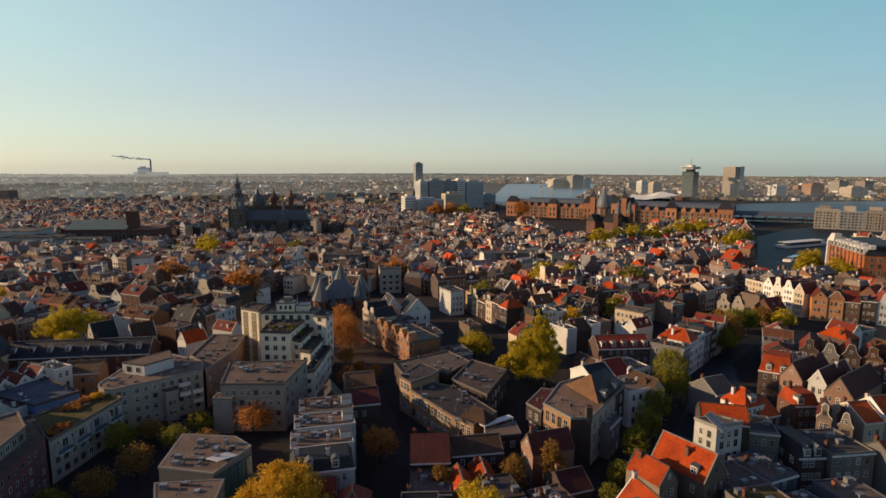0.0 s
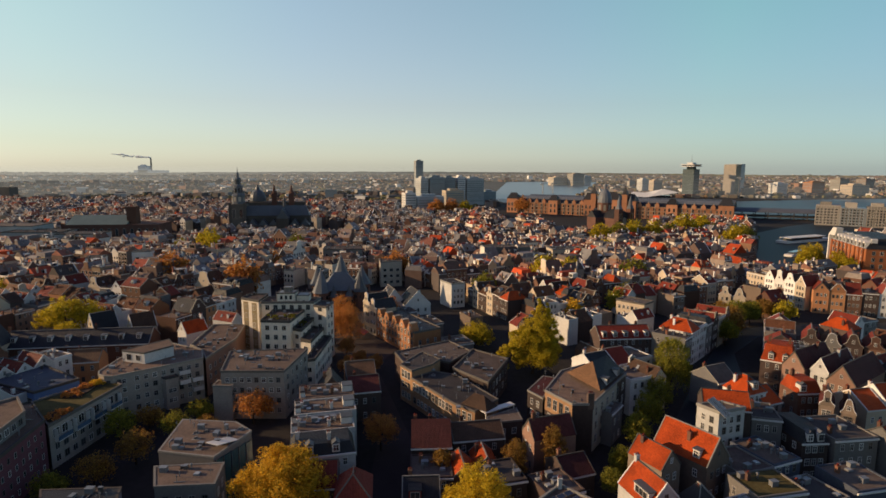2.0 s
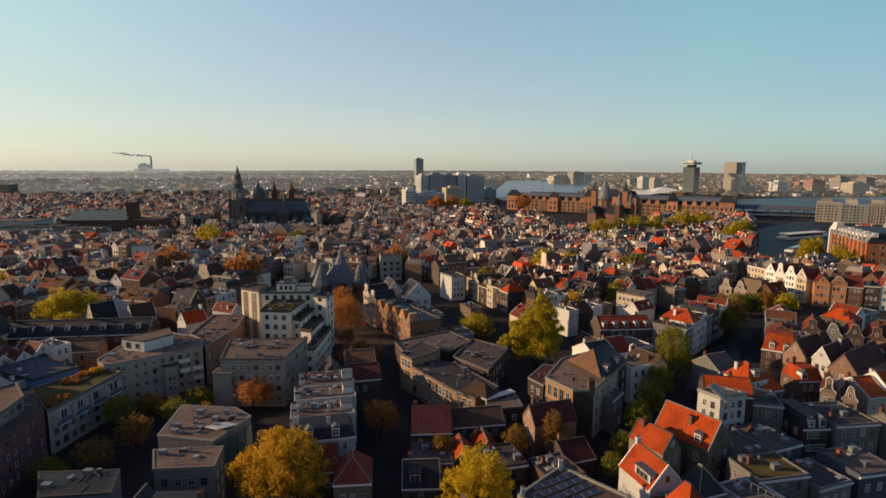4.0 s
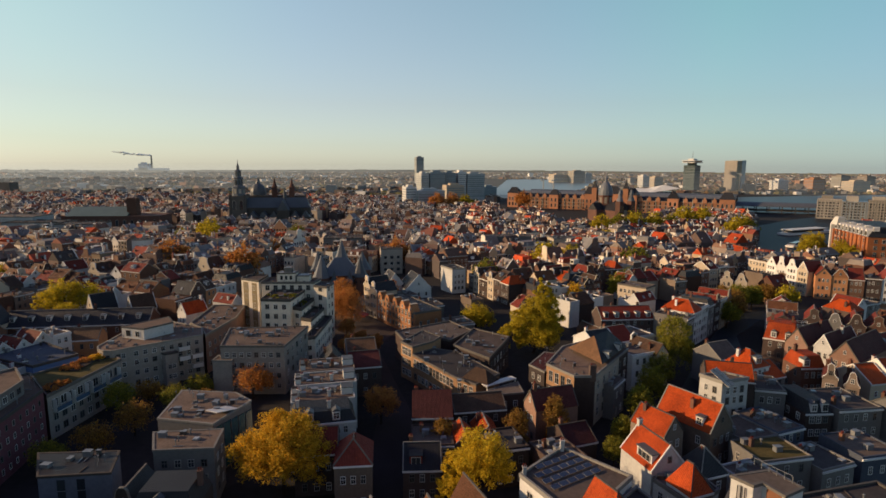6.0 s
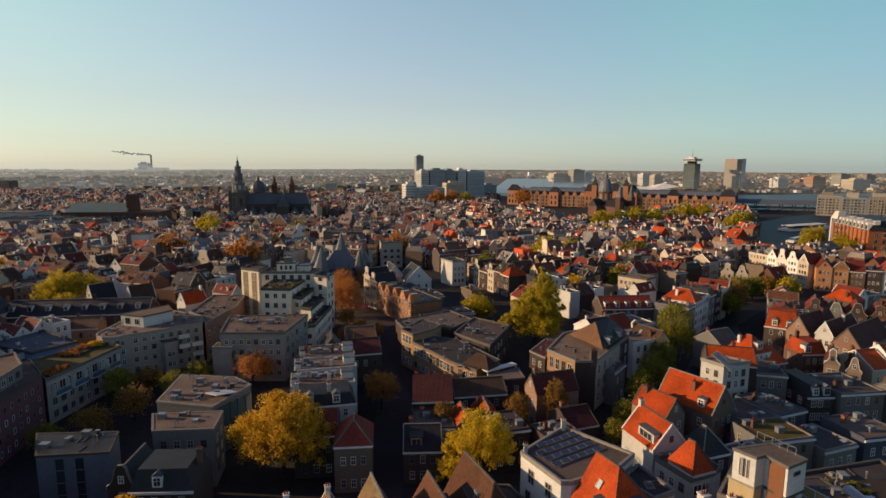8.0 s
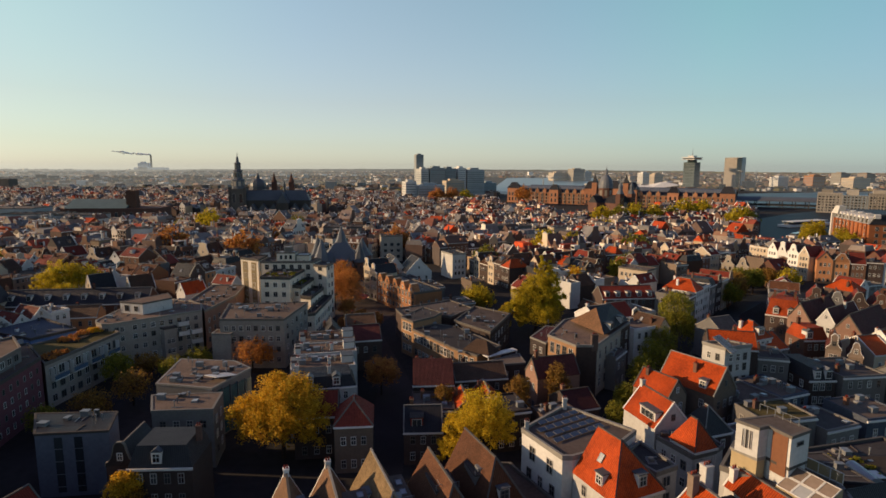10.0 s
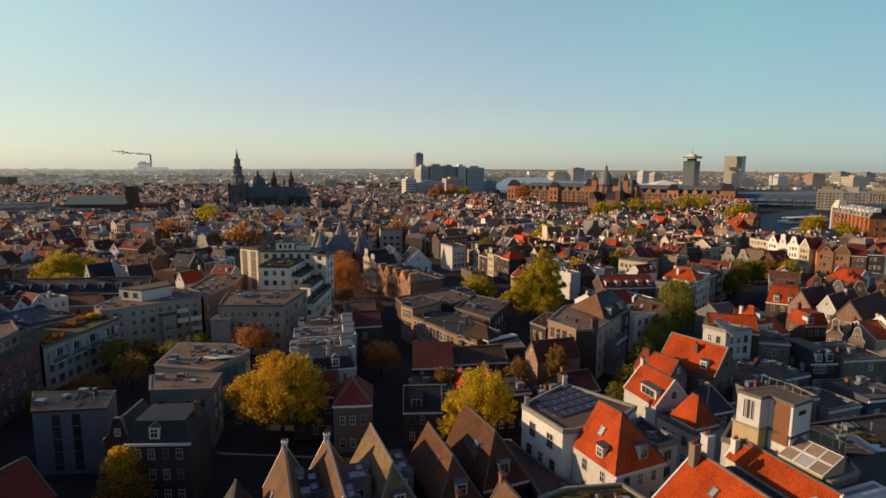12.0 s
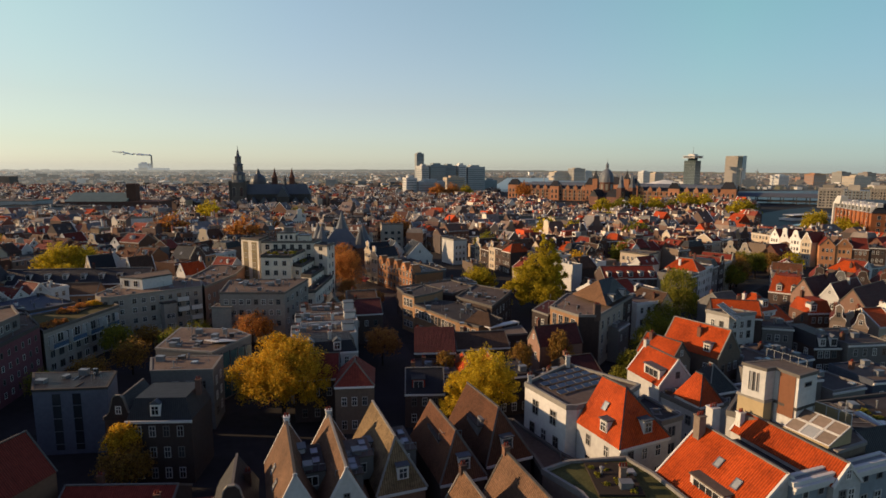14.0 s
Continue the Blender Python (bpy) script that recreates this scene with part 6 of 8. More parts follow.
t = house(119.5, 181.0, -12, 8.0, 10.0, 10.4, 11.0, "flat", PLASTER_GREY, BITUMEN, "grey flat-roofed house with a railed roof terrace", 3)
rail = Shape()
for q in (-3.6, -1.8, 0, 1.8, 3.6):
    rail.box(q - 0.05, q + 0.05, 0.5, 0.6, 10.9, 12.1)
    rail.box(q - 0.05, q + 0.05, 9.4, 9.5, 10.9, 12.1)
for z in (11.5, 12.05):
    rail.box(-3.6, 3.6, 0.5, 0.58, z, z + 0.08)
    rail.box(-3.6, 3.6, 9.42, 9.5, z, z + 0.08)
    rail.box(-3.64, -3.56, 0.6, 9.4, z, z + 0.08)
part("railing", rail, TRIM, t, "white roof terrace railing")
for k, (wall, tiles, top, front) in enumerate(((BRICK_DARK, TILE_RED, 13.8, "neck"), (PLASTER_GREY, TILE_DARK, 13.0, "bell"), (BRICK_DARK, TILE_RED, 13.4, "bell"), (BRICK, TILE_RED, 13.2, "neck"))):
    house(131.4 + 5.7 * k, 196.0 - 2.6 * k, -32, 5.6, 12.0, top - 3.6, top, "front", wall, tiles, ("dark brick house with a white neck gable and dark red roof", "grey house with a white bell gable and dark roof", "dark brick house with a white bell gable and red roof", "brown brick house with a white neck gable and red roof")[k], 2, front, chimneys=((0.8, 0.6),), group="neck-gabled houses in a row")
house(84.0, 160.0, 24, 8.0, 10.0, 9.0, 12.4, "side", PLASTER_GREY, BITUMEN, "grey house with a dark roof", 3)
# backs of the houses on the far bank
for k, (w, eave, top, roof, wall, tiles, words) in enumerate(((6.6, 7.6, 10.8, "hip", BRICK, TILE_RED, "brown house with a dull red roof, its front to the canal"), (6.8, 8.4, 11.6, "side", BRICK_DARK, TILE_RED, "dark house with a red roof, its front to the canal"),
                                                              (6.6, 10.4, 11.0, "flat", PLASTER_GREY, BITUMEN, "grey flat-roofed house, its front to the canal"), (6.8, 9.6, 13.0, "front", BRICK_DARK, TILE_DARK, "dark gabled house, its front to the canal"), (6.8, 10.0, 13.4, "side", PLASTER_CREAM, TILE_RED, "cream house with a red roof, its front to the canal"))):
    house(116.0 + 3.35 * k, 197.5 + 6.1 * k, 241, w, 10.0, eave, top, roof, wall, tiles, words, 3, chimneys=((0.25, 0.6),), rear=True, sides=("l", "r") if k == 0 else (), group="houses along the canal")
for k, (gx, gy) in enumerate(((137.0, 270.0), (142.6, 267.4))):
    house(gx, gy, -30, 5.4, 10.0, 9.8 - 0.6 * k, 13.6 - 0.6 * k, "front", PLASTER_CREAM, TILE_DARK, ("cream house with a neck gable across the canal", "cream house with a bell gable across the canal")[k], 2, ("neck", "bell")[k], chimneys=((0.7, 0.6),))
# tall fronts along the canal
for k, (w, eave, top, roof, wall, tiles, words) in enumerate((
        (7.0, 11.4, 12.0, "flat", PLASTER_GREY, BITUMEN, "grey canal front with a flat roof"), (8.6, 12.4, 16.2, "hip", PLASTER, TILE_ORANGE, "white canal front under a bright orange hipped roof"),
        (7.4, 12.8, 13.4, "flat", PLASTER, BITUMEN, "white canal front with a broad cornice"), (6.6, 12.0, 14.6, "mansard", PLASTER_GREY, SLATE, "grey canal front with a slate mansard"),
        (6.4, 11.0, 14.4, "front", BRICK_DARK, TILE_RED, "dark canal house with a neck gable"), (7.4, 12.0, 12.6, "flat", PLASTER_CREAM, BITUMEN, "cream canal front with a flat roof"),
        (6.4, 10.6, 14.0, "front", BRICK, TILE_RED, "brown canal house with a bell gable"))):
    house(87.6 + 4.9 * k, 195.6 + 5.3 * k, 47, w, 12.0, eave, top, roof, wall, tiles, words, 3, "neck" if k == 4 else "bell" if k == 6 else "", chimneys=((0.2, 0.6), (0.8, 0.85)), group="houses along the canal", sides=("l",) if k == 0 else ())

# tan brick corner building
t = block("corner_building", "tan brick corner building with large white windows", "building", [(26.7, 142.1), (32.0, 133.4), (37.0, 133.6), (52.0, 154.6), (42.0, 162.0), (33.8, 156.5)], 13.3, BRICK_DARK, GRAVEL,
          [(0, (9.3,), 4, 1.5, 2.9, "sash"), (0, (2.0, 5.6), 4, 1.3, 2.2, "sash"), (2, (2.2, 5.8, 9.4), 6, 1.3, 2.2, "sash")], parapet=0.35)
ox, oy = t.matrix_basis.translation[:2]
s = Shape()
s.solid([(a - ox, b - oy, 14.4) for a, b in ((40.4, 139.2), (51.4, 154.4), (43.6, 160.0), (34.6, 152.6))] + [(40.6 - ox, 148.4 - oy, 19.2), (45.8 - ox, 153.6 - oy, 19.2)],
        [(0, 1, 5, 4), (1, 2, 5), (2, 3, 4, 5), (3, 2, 1, 0)])
# left slope, lit by the sun, painted brown in place of slate
s.solid([(40.4 - ox, 139.2 - oy, 14.4), (40.6 - ox, 148.4 - oy, 19.2), (34.6 - ox, 152.6 - oy, 14.4)], [(0, 1, 2)], 1)
part("roof", s, [SLATE, TILE_BROWN], t)
s = Shape()
s.box(0.6, 25.2, -0.012, -0.003, 0.4, 13.0)
part("side_wall", s, STONE, t, "pale plastered side wall", m=pose(37.0 - ox, 133.6 - oy, 0, 0, 0, 54.5))
# lit part of the brick front in ochre; dark wall below paints shade
s = Shape()
s.box(0.05, 10.1, -0.012, -0.003, 8.2, 13.0)
part("facade", s, BRICK_OCHRE, t, "ochre panel painted as the sunlit upper front", m=pose(26.7 - ox, 142.1 - oy, 0, 0, 0, -58.65))
for k, f in enumerate((0.45, 0.78)):
    dormer(t, 37.2 + 14.2 * f - ox, 134.6 + 19.8 * f - oy, 14.6, 54, 1.7, 1.7, 2.4)
chimney(t, 36.6 - ox, 134.2 - oy, 12.0, 16.0, 1.5, BRICK_DARK, 3)
block("", "", "", [(23.0, 147.4), (26.2, 142.0), (33.2, 156.4), (29.0, 158.0)], 11.2, BRICK_DARK, TILE_WINE, [(0, (2.0, 5.0, 8.0), 2, 1.1, 1.7, "sash")], owner=t, parapet=0.2)
house(20.2, 126.8, -72, 6.2, 11.0, 8.6, 12.4, "front", BRICK_PINK, TILE_WINE, "dull brick gabled house with a dark red roof", 2, chimneys=((0.5, 0.1),))
house(29.5, 113.0, 20, 7.0, 9.0, 6.2, 8.8, "side", BRICK_DARK, TILE_WINE, "dark brick house with a dull red roof", 3)
house(24.6, 103.5, 22, 8.0, 9.0, 7.6, 8.2, "flat", BRICK_DARK, BITUMEN, "dark brick house with a cluttered flat roof", 3, clutter=8)
house(45.6, 141.0, 54, 8.0, 9.0, 8.6, 9.2, "flat", PLASTER_GREY, BITUMEN, "grey flat-roofed rear house", 2)
house(58.0, 158.0, 25, 9.0, 11.0, 10.6, 11.2, "flat", PLASTER, BITUMEN, "white house with a flat felt roof", 3, sides=("l",))
house(49.6, 166.0, 25, 8.6, 11.0, 11.0, 14.0, "side", PLASTER, SLATE, "white house with a dark roof", 3)
house(57.0, 172.0, 25, 8.0, 11.0, 10.0, 13.6, "side", BRICK, TILE_RED, "brick house with a red roof", 3)
house(64.5, 176.0, 25, 8.0, 11.0, 10.4, 11.0, "flat", PLASTER, BITUMEN, "white house with a flat felt roof", 3)

SPLIT[0] = False
house(67.0, 200.6, 6, 20.0, 10.0, 9.4, 13.0, "side", BRICK_DARK, TILE_RED, "long dark house with five white gabled dormers in a red roof", 7, dormers=tuple(("f", 0.1 + 0.2 * k, 0.12, 1.5) for k in range(5)), chimneys=((0.3, 0.6), (0.8, 0.6)))
# school
t = block("school", "brick school with long window bands and flat roofs", "school", [(-9.4, 162.4), (2.9, 144.3), (8.2, 139.2), (15.0, 147.0), (4.0, 165.0), (-3.0, 168.0)], 8.7, BRICK_OCHRE, BITUMEN, [(0, (5.4,), 12, 1.4, 2.4, "sash"), (0, (1.4,), 10, 1.4, 2.0, "sash"), (1, (5.4,), 3, 1.4, 2.4, "sash")], parapet=0.3)
block("", "", "", [(-13.2, 167.6), (-9.4, 162.5), (-3.4, 168.2), (-1.0, 173.0), (-7.0, 180.0)], 10.9, BRICK_OCHRE, BITUMEN, [(0, (7.6,), 3, 1.4, 2.5, "sash"), (0, (1.4, 4.6), 3, 1.4, 2.0, "sash")], owner=t, parapet=0.35)
block("", "", "", [(3.0, 169.0), (13.0, 157.0), (21.0, 177.5), (10.0, 187.0)], 9.4, BRICK_DARK, BITUMEN, [(0, (2.0, 5.6), 6, 1.5, 2.0, "sash"), (1, (2.0, 5.6), 6, 1.5, 2.0, "sash")], owner=t)
block("", "", "", [(-16.5, 186.0), (-12.5, 175.0), (-6.0, 181.0), (2.0, 176.0), (9.5, 187.6), (2.0, 199.0)], 8.6, BRICK_DARK, BITUMEN, owner=t)
roof_gear(t, ((-8, 2), (-3, -8), (1, -13), (3.4, 4), (10, 8), (-6, 14), (-10, 18), (8, 16)), 9.0)
s = Shape()
s.solid([(-4.2, -2.6, 0), (4.2, -2.6, 0), (4.2, 2.6, 0), (-4.2, 2.6, 0), (-1.6, 0, 2.9), (1.6, 0, 2.9)], [(0, 1, 5, 4), (1, 2, 5), (2, 3, 4, 5), (3, 0, 4), (3, 2, 1, 0)])
ox, oy = t.matrix_basis.translation[:2]
part("hipped_roof", s, TILE_DARK, t, "small hipped brown roof", m=pose(9.6 - ox, 143.0 - oy, 9.0, 0, 0, -40))
s = Shape()
s.box(-5.0, 5.0, -1.0, 1.0, 8.75, 9.0)
s.box(-4.8, -4.6, -1.0, -0.8, 0, 8.75)
s.box(4.6, 4.8, -1.0, -0.8, 0, 8.75)
lone("canopy", s, TRIM, "long white canopy beside the school", "canopy", m=pose(14.4, 141.4, 0, 0, 0, 34))
block("store_house", "low dark brick building with a flat felt roof beside the school", "building", [(10.2, 133.4), (20.0, 135.6), (19.4, 142.6), (11.4, 137.2)], 8.2, BRICK_DARK, BITUMEN, [(0, (1.6, 4.8), 3, 1.2, 1.6, "sash")], parapet=0.2)

# middle houses along the street
SPLIT[0] = False
house(-2.6, 121.4, 3, 9.2, 13.2, 8.0, 11.8, "side", BRICK_DARK, TILE_WINE, "dark house with a broad dull red tiled roof", 4, chimneys=((0.1, 0.9), (0.5, 0.95)), coping=False)
t = house(-4.2, 101.6, 3, 7.4, 9.4, 6.6, 9.8, "side", BRICK_DARK, SLATE, "dark house with a red-painted dormer", 3, chimneys=((0.2, 0.6),))
dormer(t, -1.2, 1.0, 7.0, 0, 2.4, 2.0, 2.6, BITUMEN, cheek=RED_PAINT)
house(4.6, 112.4, 8, 6.0, 8.0, 5.6, 8.4, "front", BRICK, TILE_ORANGE, "brick house with an orange gable roof", 2)
house(9.8, 117.4, 8, 5.2, 8.0, 5.4, 7.8, "front", BRICK_DARK, TILE_ORANGE, "dark house with an orange gable roof", 2)
house(8.6, 127.0, 10, 12.6, 8.6, 7.2, 9.8, "side", BRICK_DARK, TILE_DARK, "low dark house with a brown roof before the school", 3)
house(-2.4, 111.4, 3, 9.0, 9.6, 6.4, 7.0, "flat", BRICK_DARK, BITUMEN, "low dark house with a flat felt roof and white edge", 3)
house(13.4, 107.0, 15, 8.0, 9.0, 8.0, 8.6, "flat", BRICK_DARK, BITUMEN, "dark flat-roofed rear house", 3)
# house beside the golden tree
t = house(-17.0, 98.6, 6, 7.0, 9.0, 9.2, 13.0, "hip", BRICK_TAN, TILE_RED, "tan brick house with a white cornice and red hipped roof", 3, chimneys=((0.5, 0.5),))
house(-25.0, 103.6, 8, 8.4, 9.0, 8.6, 12.0, "side", BRICK_DARK, TILE_RED, "dark house with a red roof behind the tree", 3)
# flat-roofed row between street and hotel
for k, (cx, cy, w, d, h, wall, words) in enumerate(((-25.6, 113.4, 13.8, 8.6, 10.4, PLASTER_SOFT, "grey-white row house with dark dormer roof"), (-27.4, 122.2, 14.4, 8.6, 11.4, PLASTER_SOFT, "white row house with roof clutter"),
                                                    (-28.6, 131.0, 14.8, 8.6, 11.8, PLASTER_SOFT, "grey row house with a flat roof"), (-30.0, 139.8, 14.0, 9.0, 12.0, BRICK_TAN, "tan row house with a flat gravelled roof"))):
    t = house(cx, cy, 14, w, d, h, h + 2.2, "mansard" if k == 0 else "flat", wall, SLATE if k == 0 else GRAVEL, words, 4, dormers=(("f", 0.3, 0.2, 1.6), ("f", 0.7, 0.2, 1.6)) if k == 0 else (), chimneys=((0.12, 0.5), (0.6, 0.3)), sides=("r", "l"), group="row houses by the hotel", cornice=not k)
    if k:
        roof_gear(t, [(random.uniform(-w / 2 + 1.5, w / 2 - 1.5), random.uniform(1.5, d - 1.5)) for q in range(6)], h + 0.1)
        dormer(t, w / 2 - 0.4, d / 2, h + 0.1, 90, 3.0, 1.6, 2.6)
        for f in (0.22, 0.72):
            dormer(t, -w / 2 + 0.3, d * f, h + 0.1, -90, 0.9, 1.3, 1.2, BITUMEN, gabled=True)
house(-31.0, 151.0, 14, 7.0, 8.0, 9.0, 13.2, "front", BRICK_DARK, SLATE, "dark gabled house with a white end wall", 2)
house(-22.0, 152.0, 14, 9.0, 10.0, 8.6, 11.6, "side", BRICK_DARK, TILE_WINE, "low dark house with a red roof", 3)
house(-25.0, 166.0, 14, 9.0, 10.0, 8.2, 11.0, "side", BRICK_DARK, TILE_BROWN, "low dark house with a brown roof", 3)

# left foreground
house(-60.6, 61.0, -14, 9.0, 12.0, 7.8, 12.8, "front", BRICK, TILE_RED, "brick house with a red tiled gable roof and white coping", 3, chimneys=())
house(-44.0, 67.0, 2, 15.0, 8.0, 3.6, 6.0, "side", BRICK_DARK, TILE_RED, "low shed with a dark red tiled roof", 4)
t = house(-44.2, 81.6, 3, 9.8, 8.5, 10.4, 13.6, "mansard", BRICK_DARK, SLATE, "dark brick house with a black mansard roof and white cornice", 4, dormers=(("f", 0.45, 0.2, 1.5),), chimneys=((0.97, 0.5),), wh=1.8)
house(-51.6, 84.0, 3, 4.6, 8.5, 9.4, 12.6, "front", BRICK_DARK, SLATE, "narrow dark house with a rounded bell gable", 1, "bell", chimneys=())
t = block("slate_blue_building", "pale blue-grey building with tall dark window strips", "building", [(-69.5, 90.0), (-57.8, 91.5), (-60.5, 99.0), (-75.0, 98.0)], 11.6, LAVENDER, SLATE, edge=STONE_DARK, parapet=0.15)
for px in (-3.6, -0.4):
    s = Shape()
    s.box(-0.65, 0.65, -0.05, 0.02, 0, 10.0)
    for k in range(4):
        s.box(-0.65, 0.65, -0.1, -0.05, 2.3 * k + 1.0, 2.3 * k + 1.1, 1)
    part("window_strip", s, [PANE, ZINC], t, m=pose(px + 3.4, -4.2 + 0.12 * (px + 4), 0.8, 0, 0, 7))
roof_gear(t, ((0.6, 2.4),), 11.7)
t = block("grey_terrace_house", "grey terrace building with a gravelled roof", "building", [(-54.4, 99.2), (-43.4, 100.2), (-44.6, 108.0), (-58.0, 106.4)], 11.6, PLASTER_GREY, GRAVEL, [(0, (2, 5, 8), 4, 1.2, 1.6, "sash"), (1, (2, 5, 8), 2, 1.2, 1.6, "sash")], parapet=0.2)
roof_gear(t, ((-5, 1), (0, 2), (2, 0)), 11.7)
t = block("studio_building", "grey flat-roofed building with a teal glazed side", "building", [(-60.5, 113.1), (-47.8, 110.7), (-43.9, 122.5), (-49, 127), (-62.2, 128.2)], 11.4, PLASTER_GREY, GRAVEL, [(0, (2, 5.5), 5, 1.2, 1.6, "sash")], parapet=0.15)
ox, oy = t.matrix_basis.translation[:2]
for k in range(5):
    s = Shape()
    s.box(-1.05, 1.05, -0.25, 0.0, 0.5, 10.4 - 0.2 * k)
    s.box(-1.15, -1.05, -0.35, 0.0, 0.5, 10.8 - 0.2 * k, 1)
    part("glazing", s, [TEAL, ZINC], t, m=pose(-47.4 + 0.76 * k + 0.1 - ox, 111.9 + 2.3 * k - oy, 0, 0, 0, 72))
s = Shape()
slab(s, (0, -1.6, 0), (6.5, -1.6, -1.6), (6.5, 1.6, -1.6), (0, 1.6, 0), 0.15)
part("canopy", s, TRIM, t, "slanting white canopy on the roof edge", m=pose(-49.2 - ox, 113.4 - oy, 13.0, 0, 0, 66))
roof_gear(t, ((-3, 3), (2, 4), (4, -3), (-5, -4)), 11.5)
t = block("pink_apartments", "pink apartment block with paired small windows", "apartment building", [(-89.0, 101.0), (-92.6, 124.6), (-103.0, 135.0), (-112.0, 124.0), (-104.0, 100.0)], 12.6, PLASTER_PINK, GRAVEL,
          [(0, (1.4, 4.2, 7.0, 9.8), 9, 0.8, 1.3, "plain"), (1, (1.4, 4.2, 7.0, 9.8), 6, 0.8, 1.3, "plain")])
block("", "", "", [(-92.5, 103.5), (-95.4, 122.6), (-103.0, 130.6), (-109.0, 122.0), (-102.0, 103.0)], 15.6, PLASTER_GREY, GRAVEL, [(0, (13.4,), 7, 1.6, 1.6, "wide"), (1, (13.4,), 5, 1.6, 1.6, "wide")], owner=t, z0=12.6)
t = block("terrace_apartments", "pale apartment block with glazed balconies and a planted roof terrace", "apartment building", [(-92.4, 125.4), (-89.4, 150.6), (-96.0, 156.0), (-106.0, 138.0)], 10.8, PLASTER_BEIGE, MOSS,
          [(0, (1.2, 4.2), 9, 1.5, 1.8, "wide"), (0, (7.4,), 9, 1.9, 2.2, "wide")])
ox, oy = t.matrix_basis.translation[:2]
for k in range(4):
    s = Shape()
    s.box(-2.2, 2.2, -1.2, 0, -0.25, 0)
    s.box(-2.2, 2.2, -1.2, -1.12, 0, 1.0, 1)
    s.box(-2.2, -2.1, -1.1, 0, 0, 3.0)
    s.box(2.1, 2.2, -1.1, 0, 0, 3.0)
    part("balcony", s, [TRIM, PANE_BLUE], t, m=pose(-92.0 + 0.75 * k - ox, 129.0 + 5.8 * k - oy, 6.6, 0, 0, 83))
t = block("curved_apartments", "beige apartment block with a rounded corner", "apartment building", [(-98.8, 155.8), (-97.4, 153.4), (-95.0, 152.0), (-92.4, 151.9), (-89.4, 154.6), (-73.8, 167.6), (-77.4, 175.6), (-90.0, 182.0), (-99.0, 168.0)], 12.8, PLASTER_BEIGE, GRAVEL,
          [(4, (1.6, 4.6, 7.6, 10.2), 8, 1.2, 1.5, "sash"), (3, (1.6, 4.6, 7.6, 10.2), 2, 1.1, 1.5, "sash"), (2, (1.6, 4.6, 7.6, 10.2), 1, 1.1, 1.5, "sash"), (8, (4.6, 7.6, 10.2), 4, 1.1, 1.5, "sash")], parapet=0.3, edge=STONE)
block("", "", "", [(-96.6, 164.4), (-88.8, 162.2), (-83.6, 169.6), (-88.0, 176.0)], 16.2, PLASTER, GRAVEL, [(0, (13.6,), 2, 1.6, 1.8, "wide")], owner=t, z0=12.6, parapet=0.2)
block("", "", "", [(-83.5, 160.4), (-81.2, 158.8), (-78.6, 161.0), (-80.6, 163.0)], 9.6, PLASTER_BEIGE, GRAVEL, [(1, (2, 5), 2, 1.2, 1.4, "sash")], owner=t, parapet=0.2)
roof_gear(t, ((-6, -4), (0, 8), (8, 4), (10, 8)), 12.7)
# balconies on the beige block
ox, oy = t.matrix_basis.translation[:2]
for k, (fx, z) in enumerate(((0.72, 6.6), (0.9, 6.6), (0.72, 9.6), (0.9, 3.6))):
    s = Shape()
    s.box(-1.5, 1.5, -1.3, 0, -0.2, 0.0)
    s.box(-1.5, 1.5, -1.3, -1.2, 0.0, 1.05)
    s.box(-1.5, -1.4, -1.2, 0, 0.0, 1.05)
    s.box(1.4, 1.5, -1.2, 0, 0.0, 1.05)
    part("balcony", s, TRIM, t, "white balcony", m=pose(-89.4 + 15.6 * fx - ox, 154.6 + 13.0 * fx - oy, z, 0, 0, 40))
t = block("brick_wing", "brown brick wing with a flat roof", "building", [(-77.4, 175.8), (-73.4, 168.6), (-71.4, 189.4), (-74.0, 206.0), (-86.0, 206.0), (-84.0, 182.0)], 12.2, BRICK_PINK, GRAVEL, [(1, (2, 5, 8), 6, 1.2, 1.6, "sash")], edge=STONE)
roof_gear(t, ((0, -6), (2, 4), (-4, 8)), 12.3)
block("glass_hall", "low blue-clad hall with strip windows and a dark roof", "hall", [(-112.0, 148.0), (-106.0, 158.0), (-138.0, 178.0), (-146.0, 162.0)], 9.6, BLUE_CLAD, PLASTER_BLUE, [(0, (1.5, 5.6), 4, 2.0, 2.2, "wide"), (3, (1.5, 5.6), 10, 2.6, 2.2, "wide")])
house(-118.0, 178.0, 12, 10.0, 8.0, 7.6, 10.6, "side", BRICK_WARM, TILE_BROWN, "brick house with a brown roof", 3)
t = house(-132.0, 196.0, 8, 50.0, 12.0, 7.2, 11.6, "side", BRICK, SLATE, "long hall with a black slate roof and small white dormers", 12, dormers=tuple(("f", 0.08 + 0.12 * k, 0.3, 1.5) for k in range(8)), chimneys=((0.02, 0.5), (0.6, 0.5)))
house(-158.5, 188.0, 4, 10.0, 9.0, 9.0, 15.5, "front", PLASTER_CREAM, SLATE, "cream gable house with ornate white trim", 3, "step", chimneys=())

